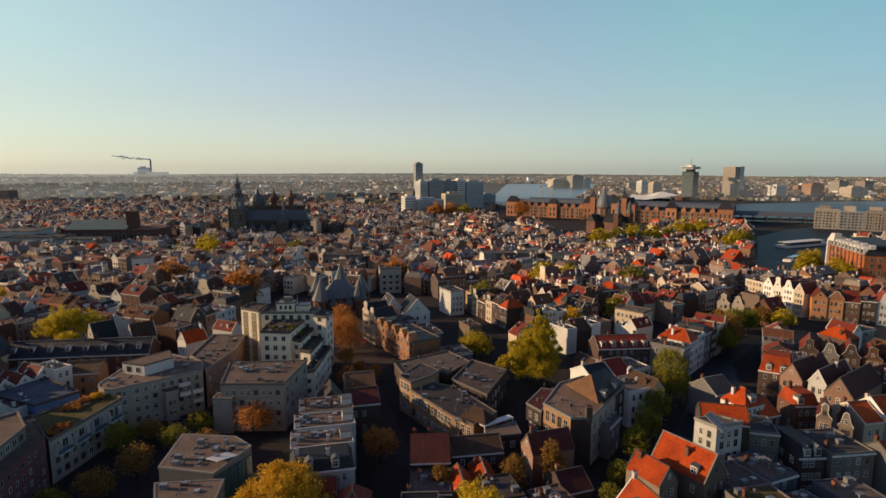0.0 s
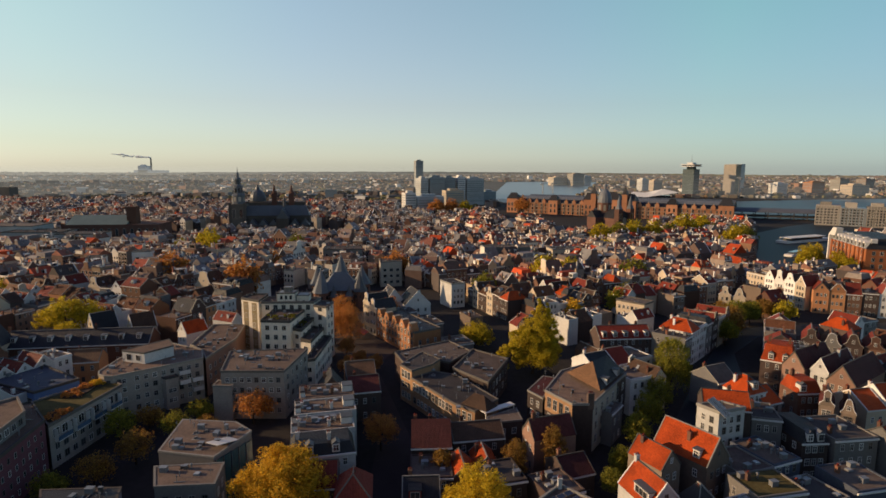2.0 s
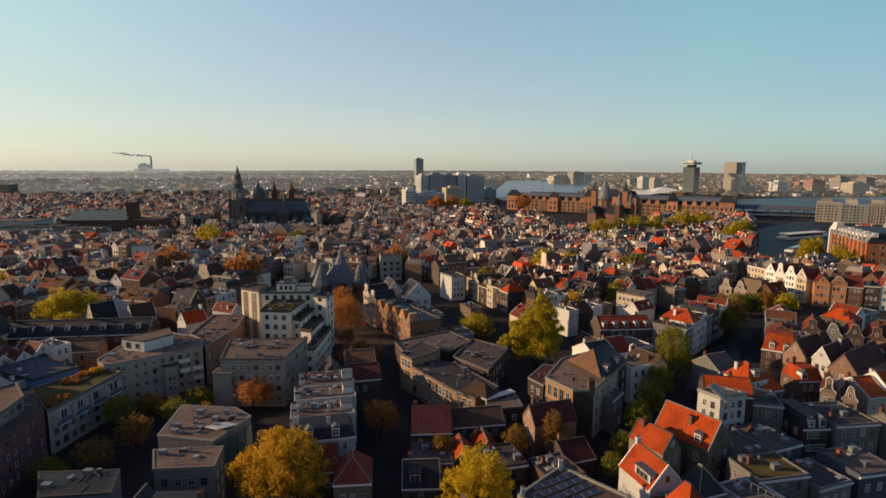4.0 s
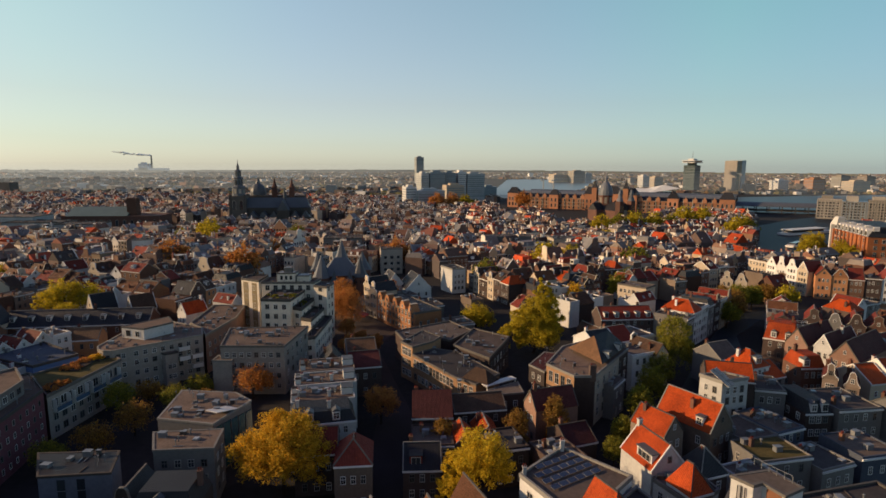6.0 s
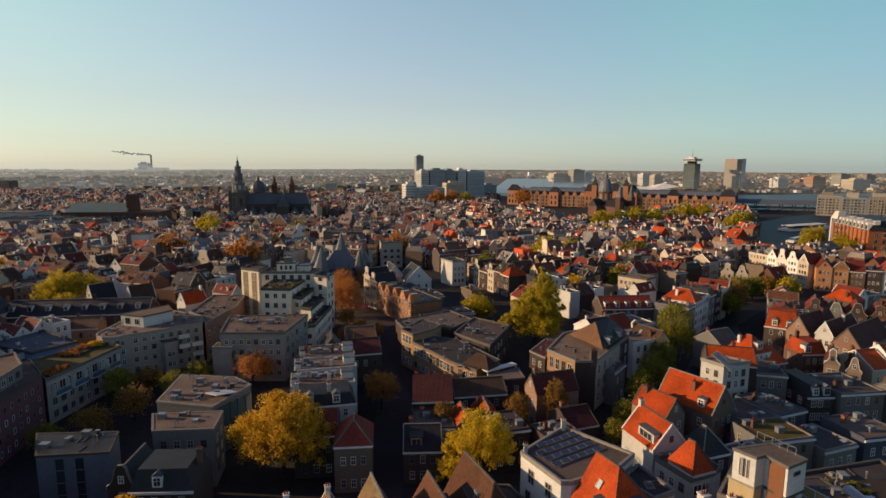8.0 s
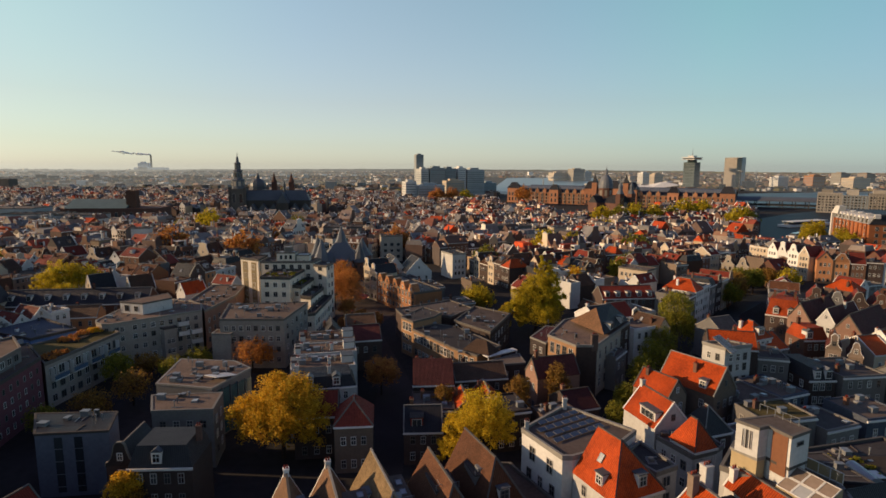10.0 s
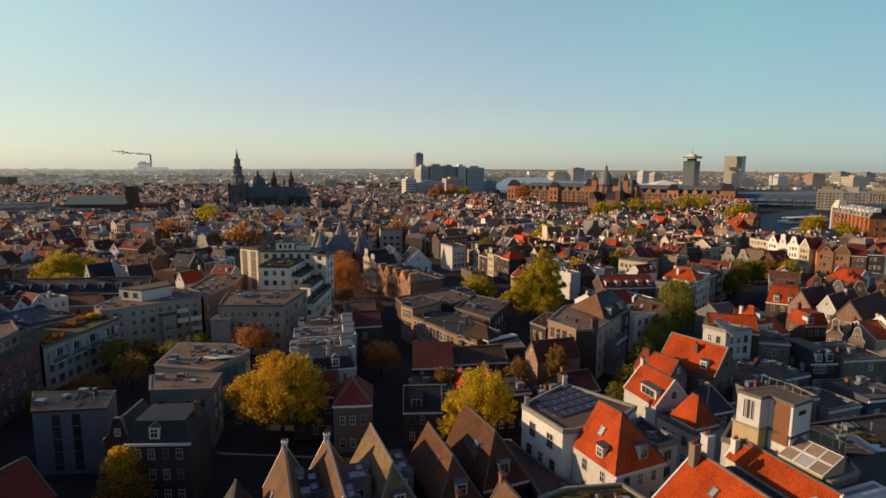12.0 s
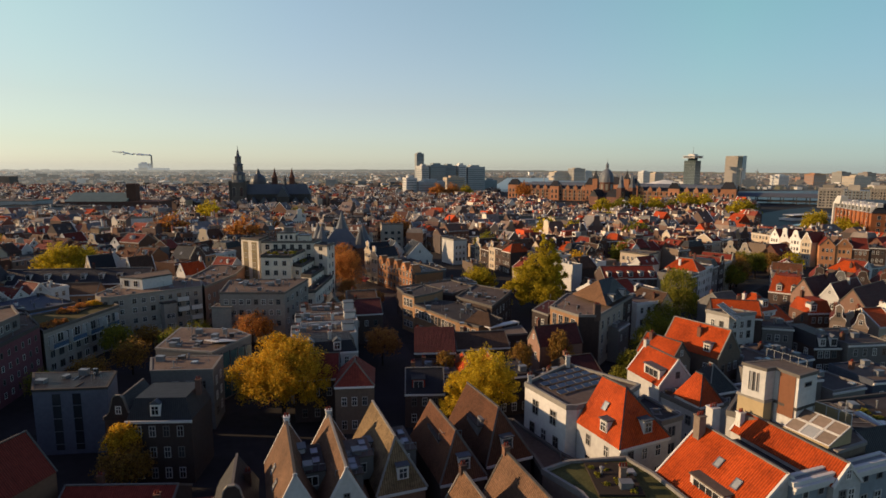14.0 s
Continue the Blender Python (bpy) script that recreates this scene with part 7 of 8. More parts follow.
for k, (gx, gy, turn, w, top) in enumerate(((-136.0, 212.0, -38, 7.0, 14.6), (-122.0, 214.0, -42, 6.4, 13.8), (-99.0, 208.0, -36, 6.0, 12.6))):
    house(gx, gy, turn, w, 9.0, 8.6, top, "front", PLASTER_CREAM if k < 2 else PLASTER, (SLATE, TILE_DARK, TILE_ORANGE)[k], ("cream gabled house with a slate roof", "cream gabled house with a dark tiled roof", "small white gabled house with an orange roof")[k], 2, chimneys=((0.5, 0.9),), group="gabled houses behind the hall")
s = Shape()
s.solid([(-3.2, 0, 3.4), (3.2, 0, 3.4), (3.2, -2.6, 2.5), (-3.2, -2.6, 2.5), (3.2, -2.6, 2.2), (-3.2, -2.6, 2.2)], [(0, 3, 2, 1), (3, 5, 4, 2), (0, 1, 4, 5), (0, 5, 3), (1, 2, 4)])
lone("awning", s, RED_PAINT, "red canvas awning over a cafe front", "awning", m=pose(-32.6, 231.0, 0, 0, 0, -54))
# white terraced hotel
SPLIT[0] = False
W4 = (2.4, 5.6, 8.9, 12.2, 15.5, 18.8)
t = block("hotel", "white terraced hotel with stepped balconies and roof turret", "hotel", [(-67.0, 203.6), (-47.8, 204.2), (-46.8, 211.6), (-67.0, 212.4)], 21.4, HOTEL, BITUMEN, [(0, W4, 6, 1.5, 1.9, "sash")], parapet=0.6)
block("", "", "", [(-75.2, 206.2), (-67.4, 201.8), (-67.2, 212.5), (-74.2, 213.2)], 22.4, HOTEL, BITUMEN, [(0, W4, 2, 1.7, 2.0, "wide")], owner=t, parapet=0.6)
block("", "", "", [(-62.6, 188.9), (-52.4, 188.2), (-51.2, 203.4), (-62.6, 203.4)], 18.5, HOTEL, BITUMEN, [(0, W4[:5], 3, 1.5, 1.8, "wide"), (1, W4[:5], 3, 1.3, 1.7, "sash")], owner=t, parapet=0.7)
block("", "", "", [(-52.3, 190.6), (-48.8, 188.8), (-47.9, 204.0), (-51.1, 203.4)], 15.2, HOTEL, BITUMEN, [(0, W4[:4], 1, 1.6, 1.7, "wide"), (1, W4[:4], 3, 1.3, 1.7, "sash")], owner=t, parapet=0.9)
block("", "", "", [(-48.7, 187.4), (-44.9, 185.6), (-43.9, 201.2), (-47.8, 203.0)], 12.2, HOTEL, BITUMEN, [(0, W4[:3], 1, 1.6, 1.7, "wide"), (1, W4[:3], 4, 1.3, 1.7, "sash")], owner=t, parapet=0.9)
block("", "", "", [(-47.7, 203.2), (-42.6, 201.0), (-41.4, 208.6), (-46.7, 211.0)], 20.4, HOTEL, BITUMEN, [(0, W4, 1, 1.6, 2.0, "wide"), (1, W4, 2, 1.3, 1.8, "sash")], owner=t, parapet=0.5)
block("", "", "", [(-44.6, 174.4), (-41.4, 175.8), (-40.8, 200.4), (-43.8, 201.0)], 9.4, HOTEL, BITUMEN, [(0, W4[:2], 1, 1.4, 1.7, "wide"), (1, W4[:2], 8, 1.3, 1.7, "sash")], owner=t, parapet=0.8)
block("", "", "", [(-61.5, 205.0), (-55.0, 205.4), (-55.0, 210.4), (-61.5, 210.0)], 24.8, HOTEL, ZINC, [(0, (22.4,), 3, 1.0, 1.6, "plain")], owner=t, z0=21.4, parapet=0.2)
block("", "", "", [(-54.4, 205.8), (-50.0, 206.0), (-50.2, 210.6), (-54.4, 210.4)], 23.8, HOTEL, ZINC, owner=t, z0=21.4, parapet=0.2)
block("", "", "", [(-59.4, 206.6), (-56.6, 206.8), (-56.6, 209.2), (-59.4, 209.0)], 26.6, PLASTER_GREY, ZINC, owner=t, z0=24.8, parapet=0.1)
ox, oy = t.matrix_basis.translation[:2]
for q, (bx, by) in enumerate(((-73.2, 205.05), (-69.4, 202.9))):
    # warm-toned bays behind the window columns of the tower
    s = Shape()
    s.box(-1.3, 1.3, -0.012, 0.02, 1.6, 21.6)
    part("window_bay", s, BEIGE, t, "warm beige window bay", m=pose(bx - ox, by - oy, 0, 0, 0, -29.4))
ox, oy = t.matrix_basis.translation[:2]
s = Shape()
for k in range(8):
    s.turned([(0.06, 21.4), (0.06, 25.6 + (k % 3))], 5, -62.0 - ox + 1.6 * k, 206.0 - oy + 0.5 * (k % 2))
part("mast", s, ZINC, t)
t = block("hotel_annexe", "low tan front building of the hotel", "building", [(-62.7, 153.1), (-44.9, 153.4), (-43.0, 173.2), (-66.5, 170.5)], 14.0, PLASTER_BEIGE, GRAVEL, [(0, (1.8, 4.8, 7.8, 10.8), 8, 1.2, 1.5, "sash"), (1, (1.8, 4.8, 7.8, 10.8), 5, 1.3, 1.6, "sash")], parapet=0.35)
roof_gear(t, ((-5, 2), (-2, 3), (1, 3), (4, 4), (6, 2), (-7, 3), (3, 0.5), (-3.5, 5)), 14.1)
block("", "", "", [(-64.6, 151.8), (-59.2, 151.6), (-59.2, 153.0), (-64.6, 156.0)], 10.3, PLASTER_BEIGE, GRAVEL, [(1, (2, 5, 7.4), 2, 1.0, 1.5, "sash")], owner=t, parapet=0.25)

# brick block with stepped gables at the square
t = block("gabled_block", "warm brick block with stepped gables facing the sun", "building", [(-28.2, 232.3), (-10.8, 206.4), (-1.0, 213.0), (-18.0, 240.0)], 9.4, BRICK_WARM, SLATE, [(0, (1.4, 4.4, 7.2), 12, 1.1, 1.8, "sash"), (1, (1.4, 4.4), 3, 1.1, 1.8, "sash")])
ox, oy = t.matrix_basis.translation[:2]
for k in range(5):
    s = Shape()
    s.profile_y([(-2.0, 0), (2.0, 0), (2.0, 1.5), (1.35, 1.5), (1.35, 2.5), (0.8, 2.5), (0.8, 3.1), (-0.8, 3.1), (-0.8, 2.5), (-1.35, 2.5), (-1.35, 1.5), (-2.0, 1.5)], -0.16, 2.6)
    f = (k + 0.5) / 5
    s.profile_y([(-0.9, 3.1), (0.9, 3.1), (0.9, 3.25), (-0.9, 3.25)], -0.25, 2.6, 1)
    ob = part("gable", s, [BRICK_WARM, STONE], t, m=pose(-28.2 + 17.4 * f - ox, 232.3 - 25.9 * f - oy, 9.4, 0, 0, -56))
    part("window", window_mesh(0.9, 1.3)[0], None, ob, m=pose(0, -0.16, 0.5))
house(-29.9, 234.6, -54, 5.6, 10.0, 11.6, 15.0, "front", PLASTER_CREAM, SLATE, "cream house with ornate white neck gable on the square", 3, "neck")
house(-33.2, 239.2, -54, 5.6, 10.0, 13.0, 16.6, "front", PLASTER_CREAM, SLATE, "tall cream corner house with ornate neck gable", 3, "neck")
house(-11.5, 254.0, 20, 12.0, 12.0, 8.6, 14.8, "front", PLASTER, SLATE, "broad white house with a pointed gable and slate roof", 3, chimneys=((0.7, 0.5),))
house(-22.6, 258.0, 20, 9.0, 12.0, 9.0, 14.6, "front", PLASTER, SLATE, "white house with a pointed gable and grey roof", 2, chimneys=((0.3, 0.5),))
house(-4.0, 222.0, 24, 9.0, 14.0, 8.4, 9.0, "flat", PLASTER_GREY, BITUMEN, "grey house with a flat felt roof behind the gabled block", 3)
house(-16.0, 243.0, 30, 10.0, 9.0, 7.6, 8.2, "flat", PLASTER_GREY, BITUMEN, "low grey house with a flat roof and roof boxes", 3)
block("white_block", "white plastered block with a sunlit blank side wall", "building", [(-1.6, 291.0), (4.2, 281.0), (11.0, 284.0), (6.0, 295.0)], 12.4, PLASTER, BITUMEN, [(1, (2, 5, 8), 3, 1.1, 1.6, "sash")])
block("cream_block", "cream block of flats with two window bands lit by the sun", "building", [(79.0, 253.0), (88.6, 243.6), (95.0, 250.0), (85.0, 260.0)], 11.4, PLASTER_CREAM, BITUMEN, [(0, (4.6, 8.0), 6, 1.2, 1.7, "sash")])
house(7.0, 198.6, 22, 9.0, 10.0, 7.6, 8.4, "flat", PLASTER_GREY, BITUMEN, "grey house with a flat felt roof", 3)
# white and cream fronts lit by the sun across the canal
for k, (wall, front, tiles, w, words) in enumerate((
        (PLASTER_CREAM, "", TILE_DARK, 12.0, "broad cream sunlit front with tall windows"), (PLASTER, "", TILE_RED, 6.0, "white sunlit house with a pointed gable"), (PLASTER, "neck", TILE_RED, 6.2, "white sunlit canal house with a neck gable"),
        (PLASTER, "bell", TILE_DARK, 6.4, "white sunlit house with a bell gable"), (PLASTER_CREAM, "", TILE_RED, 6.0, "cream sunlit house with a pointed gable"))):
    run = (0.0, 9.2, 15.4, 21.8, 28.1)[k]
    house(173.0 + 0.29 * run, 309.0 - 0.957 * run, -73, w, 11.0, 13.0 - 0.5 * (k % 3), 17.2 - 0.4 * (k % 2), "flat" if k == 0 else "front", wall, tiles, words, 5 if k == 0 else 3, front, chimneys=((0.8, 0.8),), group="sunlit canal fronts")
for k, (wall, front, roof, tiles, words) in enumerate((
        (BRICK_WARM, "", "front", TILE_RED, "warm brick house with a pointed gable"), (BRICK_WARM, "step", "front", TILE_DARK, "warm brick house with a stepped gable"), (BRICK, "", "side", TILE_RED, "brown brick canal front with a red roof"),
        (BRICK_DARK, "", "flat", BITUMEN, "dark canal front with a white cornice"), (PLASTER, "bell", "front", TILE_RED, "white canal house with a bell gable"), (BRICK_WARM, "neck", "front", TILE_RED, "brick canal house with a white neck gable"))):
    house(186.6 + 6.4 * k, 274.0 - 2.4 * k, -24, 6.6, 11.0, 11.6 - 0.5 * (k % 3), 15.4 - 0.4 * (k % 2), roof, wall, tiles, words, 3, front, chimneys=((0.8, 0.8),), group="brick canal fronts")


# ---- trees ----
def tree_mesh(seed, lobes, leaves, size, droop=0.0):
    """A crown of small leaves, gathered in clumps round the lobes (x, y, z, r, height)."""
    rng = random.Random(seed)
    s = Shape()
    clumps = []
    total = sum(q[3] ** 2 for q in lobes)
    for lx, ly, lz, lr, lh in lobes:
        for k in range(int(320 * lr ** 2 / total) + 10):
            a, b = rng.uniform(0, 2 * math.pi), math.acos(rng.uniform(-0.75, 1))
            f = rng.uniform(0.45, 1.0)
            clumps.append((lx + lr * f * math.sin(b) * math.cos(a), ly + lr * f * math.sin(b) * math.sin(a), lz + lh * f * math.cos(b), lr * rng.uniform(0.13, 0.30)))
    for k in range(leaves):
        cx, cy, cz, cr = rng.choice(clumps)
        v = Vector((rng.gauss(0, 1), rng.gauss(0, 1), rng.gauss(0, 1)))
        v = v.normalized() * cr * rng.random() ** 0.4
        c = Vector((cx, cy, cz - droop * rng.random() * cr)) + v
        n = (v.normalized() + Vector((rng.gauss(0, 0.6), rng.gauss(0, 0.6), rng.gauss(0.3, 0.6)))).normalized()
        u = n.orthogonal().normalized()
        u.rotate(Matrix.Rotation(rng.uniform(0, 6.3), 3, n))
        w = n.cross(u)
        k2 = size * rng.uniform(0.6, 1.3)
        s.face([tuple(c - u * k2 * 0.5), tuple(c + w * k2 * 0.3 + n * k2 * 0.08), tuple(c + u * k2 * 0.5), tuple(c - w * k2 * 0.3 + n * k2 * 0.08)])
    return s


def willow_mesh(seed, lobes, leaves, size):
    """Leaves on long strands that hang from arching limbs."""
    rng = random.Random(seed)
    s = Shape()
    strands = []
    total = sum(q[3] ** 2 for q in lobes)
    for lx, ly, lz, lr, lh in lobes:
        for k in range(int(420 * lr ** 2 / total)):
            a, f = rng.uniform(0, 2 * math.pi), rng.random() ** 0.5
            top = lz + lh * math.sqrt(max(0.0, 1 - f * f)) * rng.uniform(0.75, 1.05)
            strands.append((lx + lr * f * math.cos(a), ly + lr * f * math.sin(a), top, rng.uniform(2.5, 8.0)))
    for k in range(leaves):
        cx, cy, cz, length = rng.choice(strands)
        q = rng.random() ** 1.3
        c = Vector((cx + rng.gauss(0, 0.3), cy + rng.gauss(0, 0.3), max(1.0, cz - q * length)))
        a = rng.uniform(0, 6.3)
        u = Vector((math.cos(a) * 0.35, math.sin(a) * 0.35, -1)).normalized()
        w = u.cross(Vector((math.sin(a * 3), math.cos(a * 3), 0.3))).normalized()
        k2 = size * rng.uniform(0.7, 1.4)
        s.face([tuple(c - u * k2 * 0.5), tuple(c + w * k2 * 0.22), tuple(c + u * k2 * 0.5), tuple(c - w * k2 * 0.22)])
    return s


def wood_mesh(seed, lobes, base=0.3):
    """A tapered trunk with limbs that reach into the lobes."""
    rng = random.Random(seed)
    s = Shape()

    def limb(a, b, r0, r1):
        a, b = Vector(a), Vector(b)
        w = (b - a).normalized()
        u = w.orthogonal().normalized()
        v = w.cross(u)
        ring = lambda c, r: [tuple(c + (u * math.cos(q) + v * math.sin(q)) * r) for q in (i * math.pi / 3 for i in range(6))]
        s.solid(ring(a, r0) + ring(b, r1), [(i, (i + 1) % 6, 6 + (i + 1) % 6, 6 + i) for i in range(6)])

    low = min(q[2] - q[4] for q in lobes)
    fork = (lobes[0][0] * 0.3, lobes[0][1] * 0.3, max(1.5, low + 0.6))
    limb((0, 0, -0.1), fork, base * 1.25, base * 0.85)
    for lx, ly, lz, lr, lh in lobes:
        limb(fork, (lx, ly, lz), base * 0.7, base * 0.3)
        for k in range(7):
            a = rng.uniform(0, 6.3)
            limb((lx, ly, lz - lh * rng.uniform(-0.2, 0.5)), (lx + math.cos(a) * lr * 0.85, ly + math.sin(a) * lr * 0.85, lz + lh * rng.uniform(0.0, 0.8)), base * 0.28, base * 0.06)
    return s


def tree(x, y, label, lobes, leaf, leaves=5000, size=0.5, seed=1, base=0.3, turn=0.0, group="", willow=False):
    t = thing("tree", label, "tree", x, y, 0, turn, group)
    part("trunk", wood_mesh(seed, lobes, base), BARK, t)
    part("crown", (willow_mesh if willow else tree_mesh)(seed, lobes, int(leaves * 1.35), size * 0.85), leaf, t)
    return t


tree(-31.6, 104, "large round tree with dense golden leaves", [(0, 0, 10.0, 7.8, 6.4), (-5.2, 0.5, 8.6, 5.8, 5.2), (4.8, -0.5, 9.0, 6.0, 5.8), (0.5, 1, 12.8, 5.0, 4.4)], LEAF_GOLD, 32000, 0.46, 3, 0.42)
tree(6.2, 98.5, "tree with bright lemon-yellow leaves behind the gables", [(0.5, 0, 11.0, 5.0, 5.5), (-3.2, 0.5, 8.0, 4.0, 4.0), (3.2, 0, 9.5, 4.0, 4.4), (-5.5, -1, 5.0, 2.6, 3.0)], LEAF_LEMON, 19000, 0.42, 4, 0.35)
# one small tree as two: gold paints its sunlit top, brown its shade
tree(-49.5, 80, "small tree top in sunlit gold leaves", [(0.3, 0, 8.2, 2.6, 2.0), (0.7, 0, 9.6, 1.7, 1.4)], LEAF_GOLD, 3600, 0.38, 5, 0.2)
tree(-48.4, 78.4, "brown leaves painted as the small tree's shaded lower part", [(0, 0, 5.4, 3.6, 3.0), (1.6, 0.4, 4.0, 2.8, 2.4)], LEAF_BROWN, 5200, 0.4, 55, 0.2)
tree(31.0, 190, "tall tree with feathery yellow-green leaves, pointed at its top", [(3.0, 0, 21.0, 3.4, 6.0), (2.0, 0, 15.5, 6.4, 7.0), (-2.5, 0, 11.0, 6.2, 6.5), (5.0, 1, 10.5, 5.8, 6.5), (-7.6, -1, 7.0, 4.6, 4.6), (1.0, -1, 7.0, 7.6, 5.0)], LEAF_YELLOW, 42000, 0.55, 6, 0.45)
tree(72.5, 173, "slender tree with thin yellow-green leaves beside the canal", [(0, 0, 12.5, 5.0, 6.0), (0.8, 0.5, 7.0, 6.2, 5.0)], LEAF_GREEN, 8500, 0.6, 7, 0.3, willow=True)
tree(-15.8, 135, "low round tree with rust-coloured buds", [(0, 0, 7.2, 4.2, 2.4), (0.4, 0.3, 5.0, 4.2, 2.6)], LEAF_RUST, 5200, 0.42, 8, 0.22)
tree(-0.6, 117.5, "street tree with brown and ochre leaves", [(0, 0, 5.6, 2.7, 3.8), (0.4, 0, 7.8, 2.0, 2.0), (-0.4, 0.2, 3.6, 2.6, 2.4)], LEAF_BROWN, 5600, 0.42, 9, 0.2)
tree(16.2, 119.4, "street tree with feathery brown and ochre leaves", [(0, 0, 6.2, 3.2, 4.4), (0.3, 0.2, 9.0, 2.4, 2.4), (-0.6, 0.3, 4.0, 3.0, 2.6)], LEAF_BROWN, 6000, 0.42, 10, 0.2)
tree(25.6, 122.6, "street tree with feathery brown and ochre leaves", [(0, 0, 7.2, 3.0, 4.6), (-0.4, 0.2, 10.4, 2.2, 2.6), (0.5, 0, 4.4, 2.8, 2.6)], LEAF_BROWN, 6000, 0.42, 11, 0.2)
for k, (tx, ty, th, r) in enumerate(((48.5, 134.0, 11, 3.6), (55.5, 145.5, 12, 4.0), (62.5, 157.0, 12, 4.2), (40.5, 121.0, 9, 2.8))):
    tree(tx, ty, "dull olive canal-side tree in the shade", [(0, 0, th * 0.62, r, th * 0.36), (0.8, 0.5, th * 0.45, r * 0.8, th * 0.3)], LEAF_GREEN, 3400, 0.5, 240 + k, 0.22, group="olive trees along the narrow canal")
tree(36.0, 112.5, "small tree with olive leaves in a yard", [(0, 0, 5.5, 2.6, 2.8)], LEAF_GREEN, 1800, 0.45, 12, 0.16)
tree(-53, 150, "bare bushy tree with reddish twigs before the hotel", [(0, 0, 6.0, 4.8, 3.8), (3, 0, 5.0, 3.6, 3.0)], LEAF_RUST, 2600, 0.55, 13, 0.25)
tree(-84, 139, "tree with dull olive leaves in the courtyard", [(0, 0, 5.5, 4.0, 3.6)], LEAF_GREEN, 2400, 0.55, 14, 0.25)
tree(-74, 128, "bare courtyard tree with reddish twigs", [(0, 0, 5.0, 4.4, 3.6)], LEAF_BROWN, 2200, 0.5, 15, 0.22)
for k, (tx, ty, th, r) in enumerate(((-80, 146, 7, 3.6), (-70, 140, 8, 4.0), (-78, 118, 8, 4.2), (-68, 150, 7, 3.6), (-62, 140, 7, 3.4), (-84, 112, 7, 3.6), (-57, 134, 7, 3.6))):
    tree(tx, ty, "dull courtyard tree with thin brown and olive leaves", [(0, 0, th * 0.62, r, th * 0.36), (1.2, 0.8, th * 0.45, r * 0.8, th * 0.3)], (LEAF_BROWN, LEAF_GREEN)[k % 2], 2200, 0.5, 70 + k, 0.2, group="trees in the courtyard")
tree(-43, 233, "large rust-coloured tree on the market square", [(0, 0, 7.4, 6.8, 6.0), (2.6, 1, 9.0, 5.4, 5.6), (0, 2, 12.6, 4.8, 4.4)], LEAF_RUST, 8500, 0.5, 16, 0.35, group="trees on the square")
tree(-37, 221, "rust-coloured tree on the market square", [(0, 0, 7.0, 5.4, 5.8), (-1, 1, 11.5, 4.2, 4.4)], LEAF_RUST, 5500, 0.45, 17, 0.3, group="trees on the square")
tree(-44, 222, "rust-coloured tree beside the hotel", [(0, 0, 6.6, 4.8, 5.2), (1, 1, 10.5, 3.8, 4.0)], LEAF_RUST, 4000, 0.45, 27, 0.3, group="trees on the square")
for k, (tx, ty, th, r) in enumerate(((-36.5, 206, 7, 3.4), (-46, 240, 11, 4.6), (-30, 194, 6, 3.0), (-24, 190, 6, 3.0), (-33, 186, 7, 3.2))):
    tree(tx, ty, "slender tree with rust-coloured buds on the square", [(0, 0, th * 0.62, r, th * 0.4), (0.8, 0.6, th * 0.8, r * 0.7, th * 0.28)], LEAF_RUST, 3600, 0.45, 170 + k, 0.2, group="trees on the square")
tree(-25, 250, "rust-coloured tree beside the weigh house", [(0, 0, 8.4, 5.6, 5.0), (-3, 2, 8.0, 4.2, 4.0)], LEAF_RUST, 4000, 0.75, 18, 0.35, group="trees on the square")
tree(-14, 262, "brown leafless tree in the square", [(0, 0, 8.0, 5.0, 4.6)], LEAF_RUST, 3000, 0.75, 19, 0.35, group="trees on the square")
tree(12.5, 217, "low broad tree with yellow-green leaves", [(0, 0, 6.0, 6.2, 4.4), (3.5, 0, 5.0, 4.6, 3.6)], LEAF_YELLOW, 4200, 0.75, 20, 0.3)
tree(-155, 226, "broad tree with yellow-green leaves", [(0, 0, 11.5, 7.4, 6.4), (9, 2, 10.5, 6.4, 5.6), (-7, 0, 9.0, 5.4, 5.0)], LEAF_YELLOW, 8000, 0.8, 21, 0.35)
tree(-145, 212, "small tree with yellow-green leaves", [(0, 0, 8.0, 4.4, 3.8)], LEAF_YELLOW, 2200, 0.7, 22, 0.25)
tree(-113, 250, "small yellow-green tree among the roofs", [(0, 0, 8.0, 3.6, 3.4)], LEAF_YELLOW, 1800, 0.7, 23, 0.25)
for k, (tx, ty, th) in enumerate(((125, 240, 13), (132, 248, 13), (121, 231, 12), (139, 250, 12), (152, 262, 10), (114, 222, 11), (128, 254, 11))):
    tree(tx, ty, "canal-side tree with olive and brown leaves, half in shade", [(0, 0, th * 0.62, 5.0, th * 0.36), (1.5, 1, th * 0.5, 4.0, th * 0.3)], (LEAF_BROWN, LEAF_GREEN)[k % 2], 3200, 0.8, 30 + k, 0.3, group="trees along the canal")
for k, (tx, ty, th, r) in enumerate(((243, 374, 22, 10), (250, 378, 22, 9), (255, 362, 19, 8), (253, 350, 17, 8), (235, 366, 15, 7))):
    tree(tx, ty, "tall quayside tree with yellow-green leaves", [(0, 0, th * 0.58, r * 0.75, th * 0.4), (r * 0.4, 2, th * 0.42, r * 0.6, th * 0.32), (-r * 0.4, -2, th * 0.45, r * 0.55, th * 0.3)], LEAF_YELLOW, 4200, 1.1, 40 + k, 0.45, group="trees along the quay")
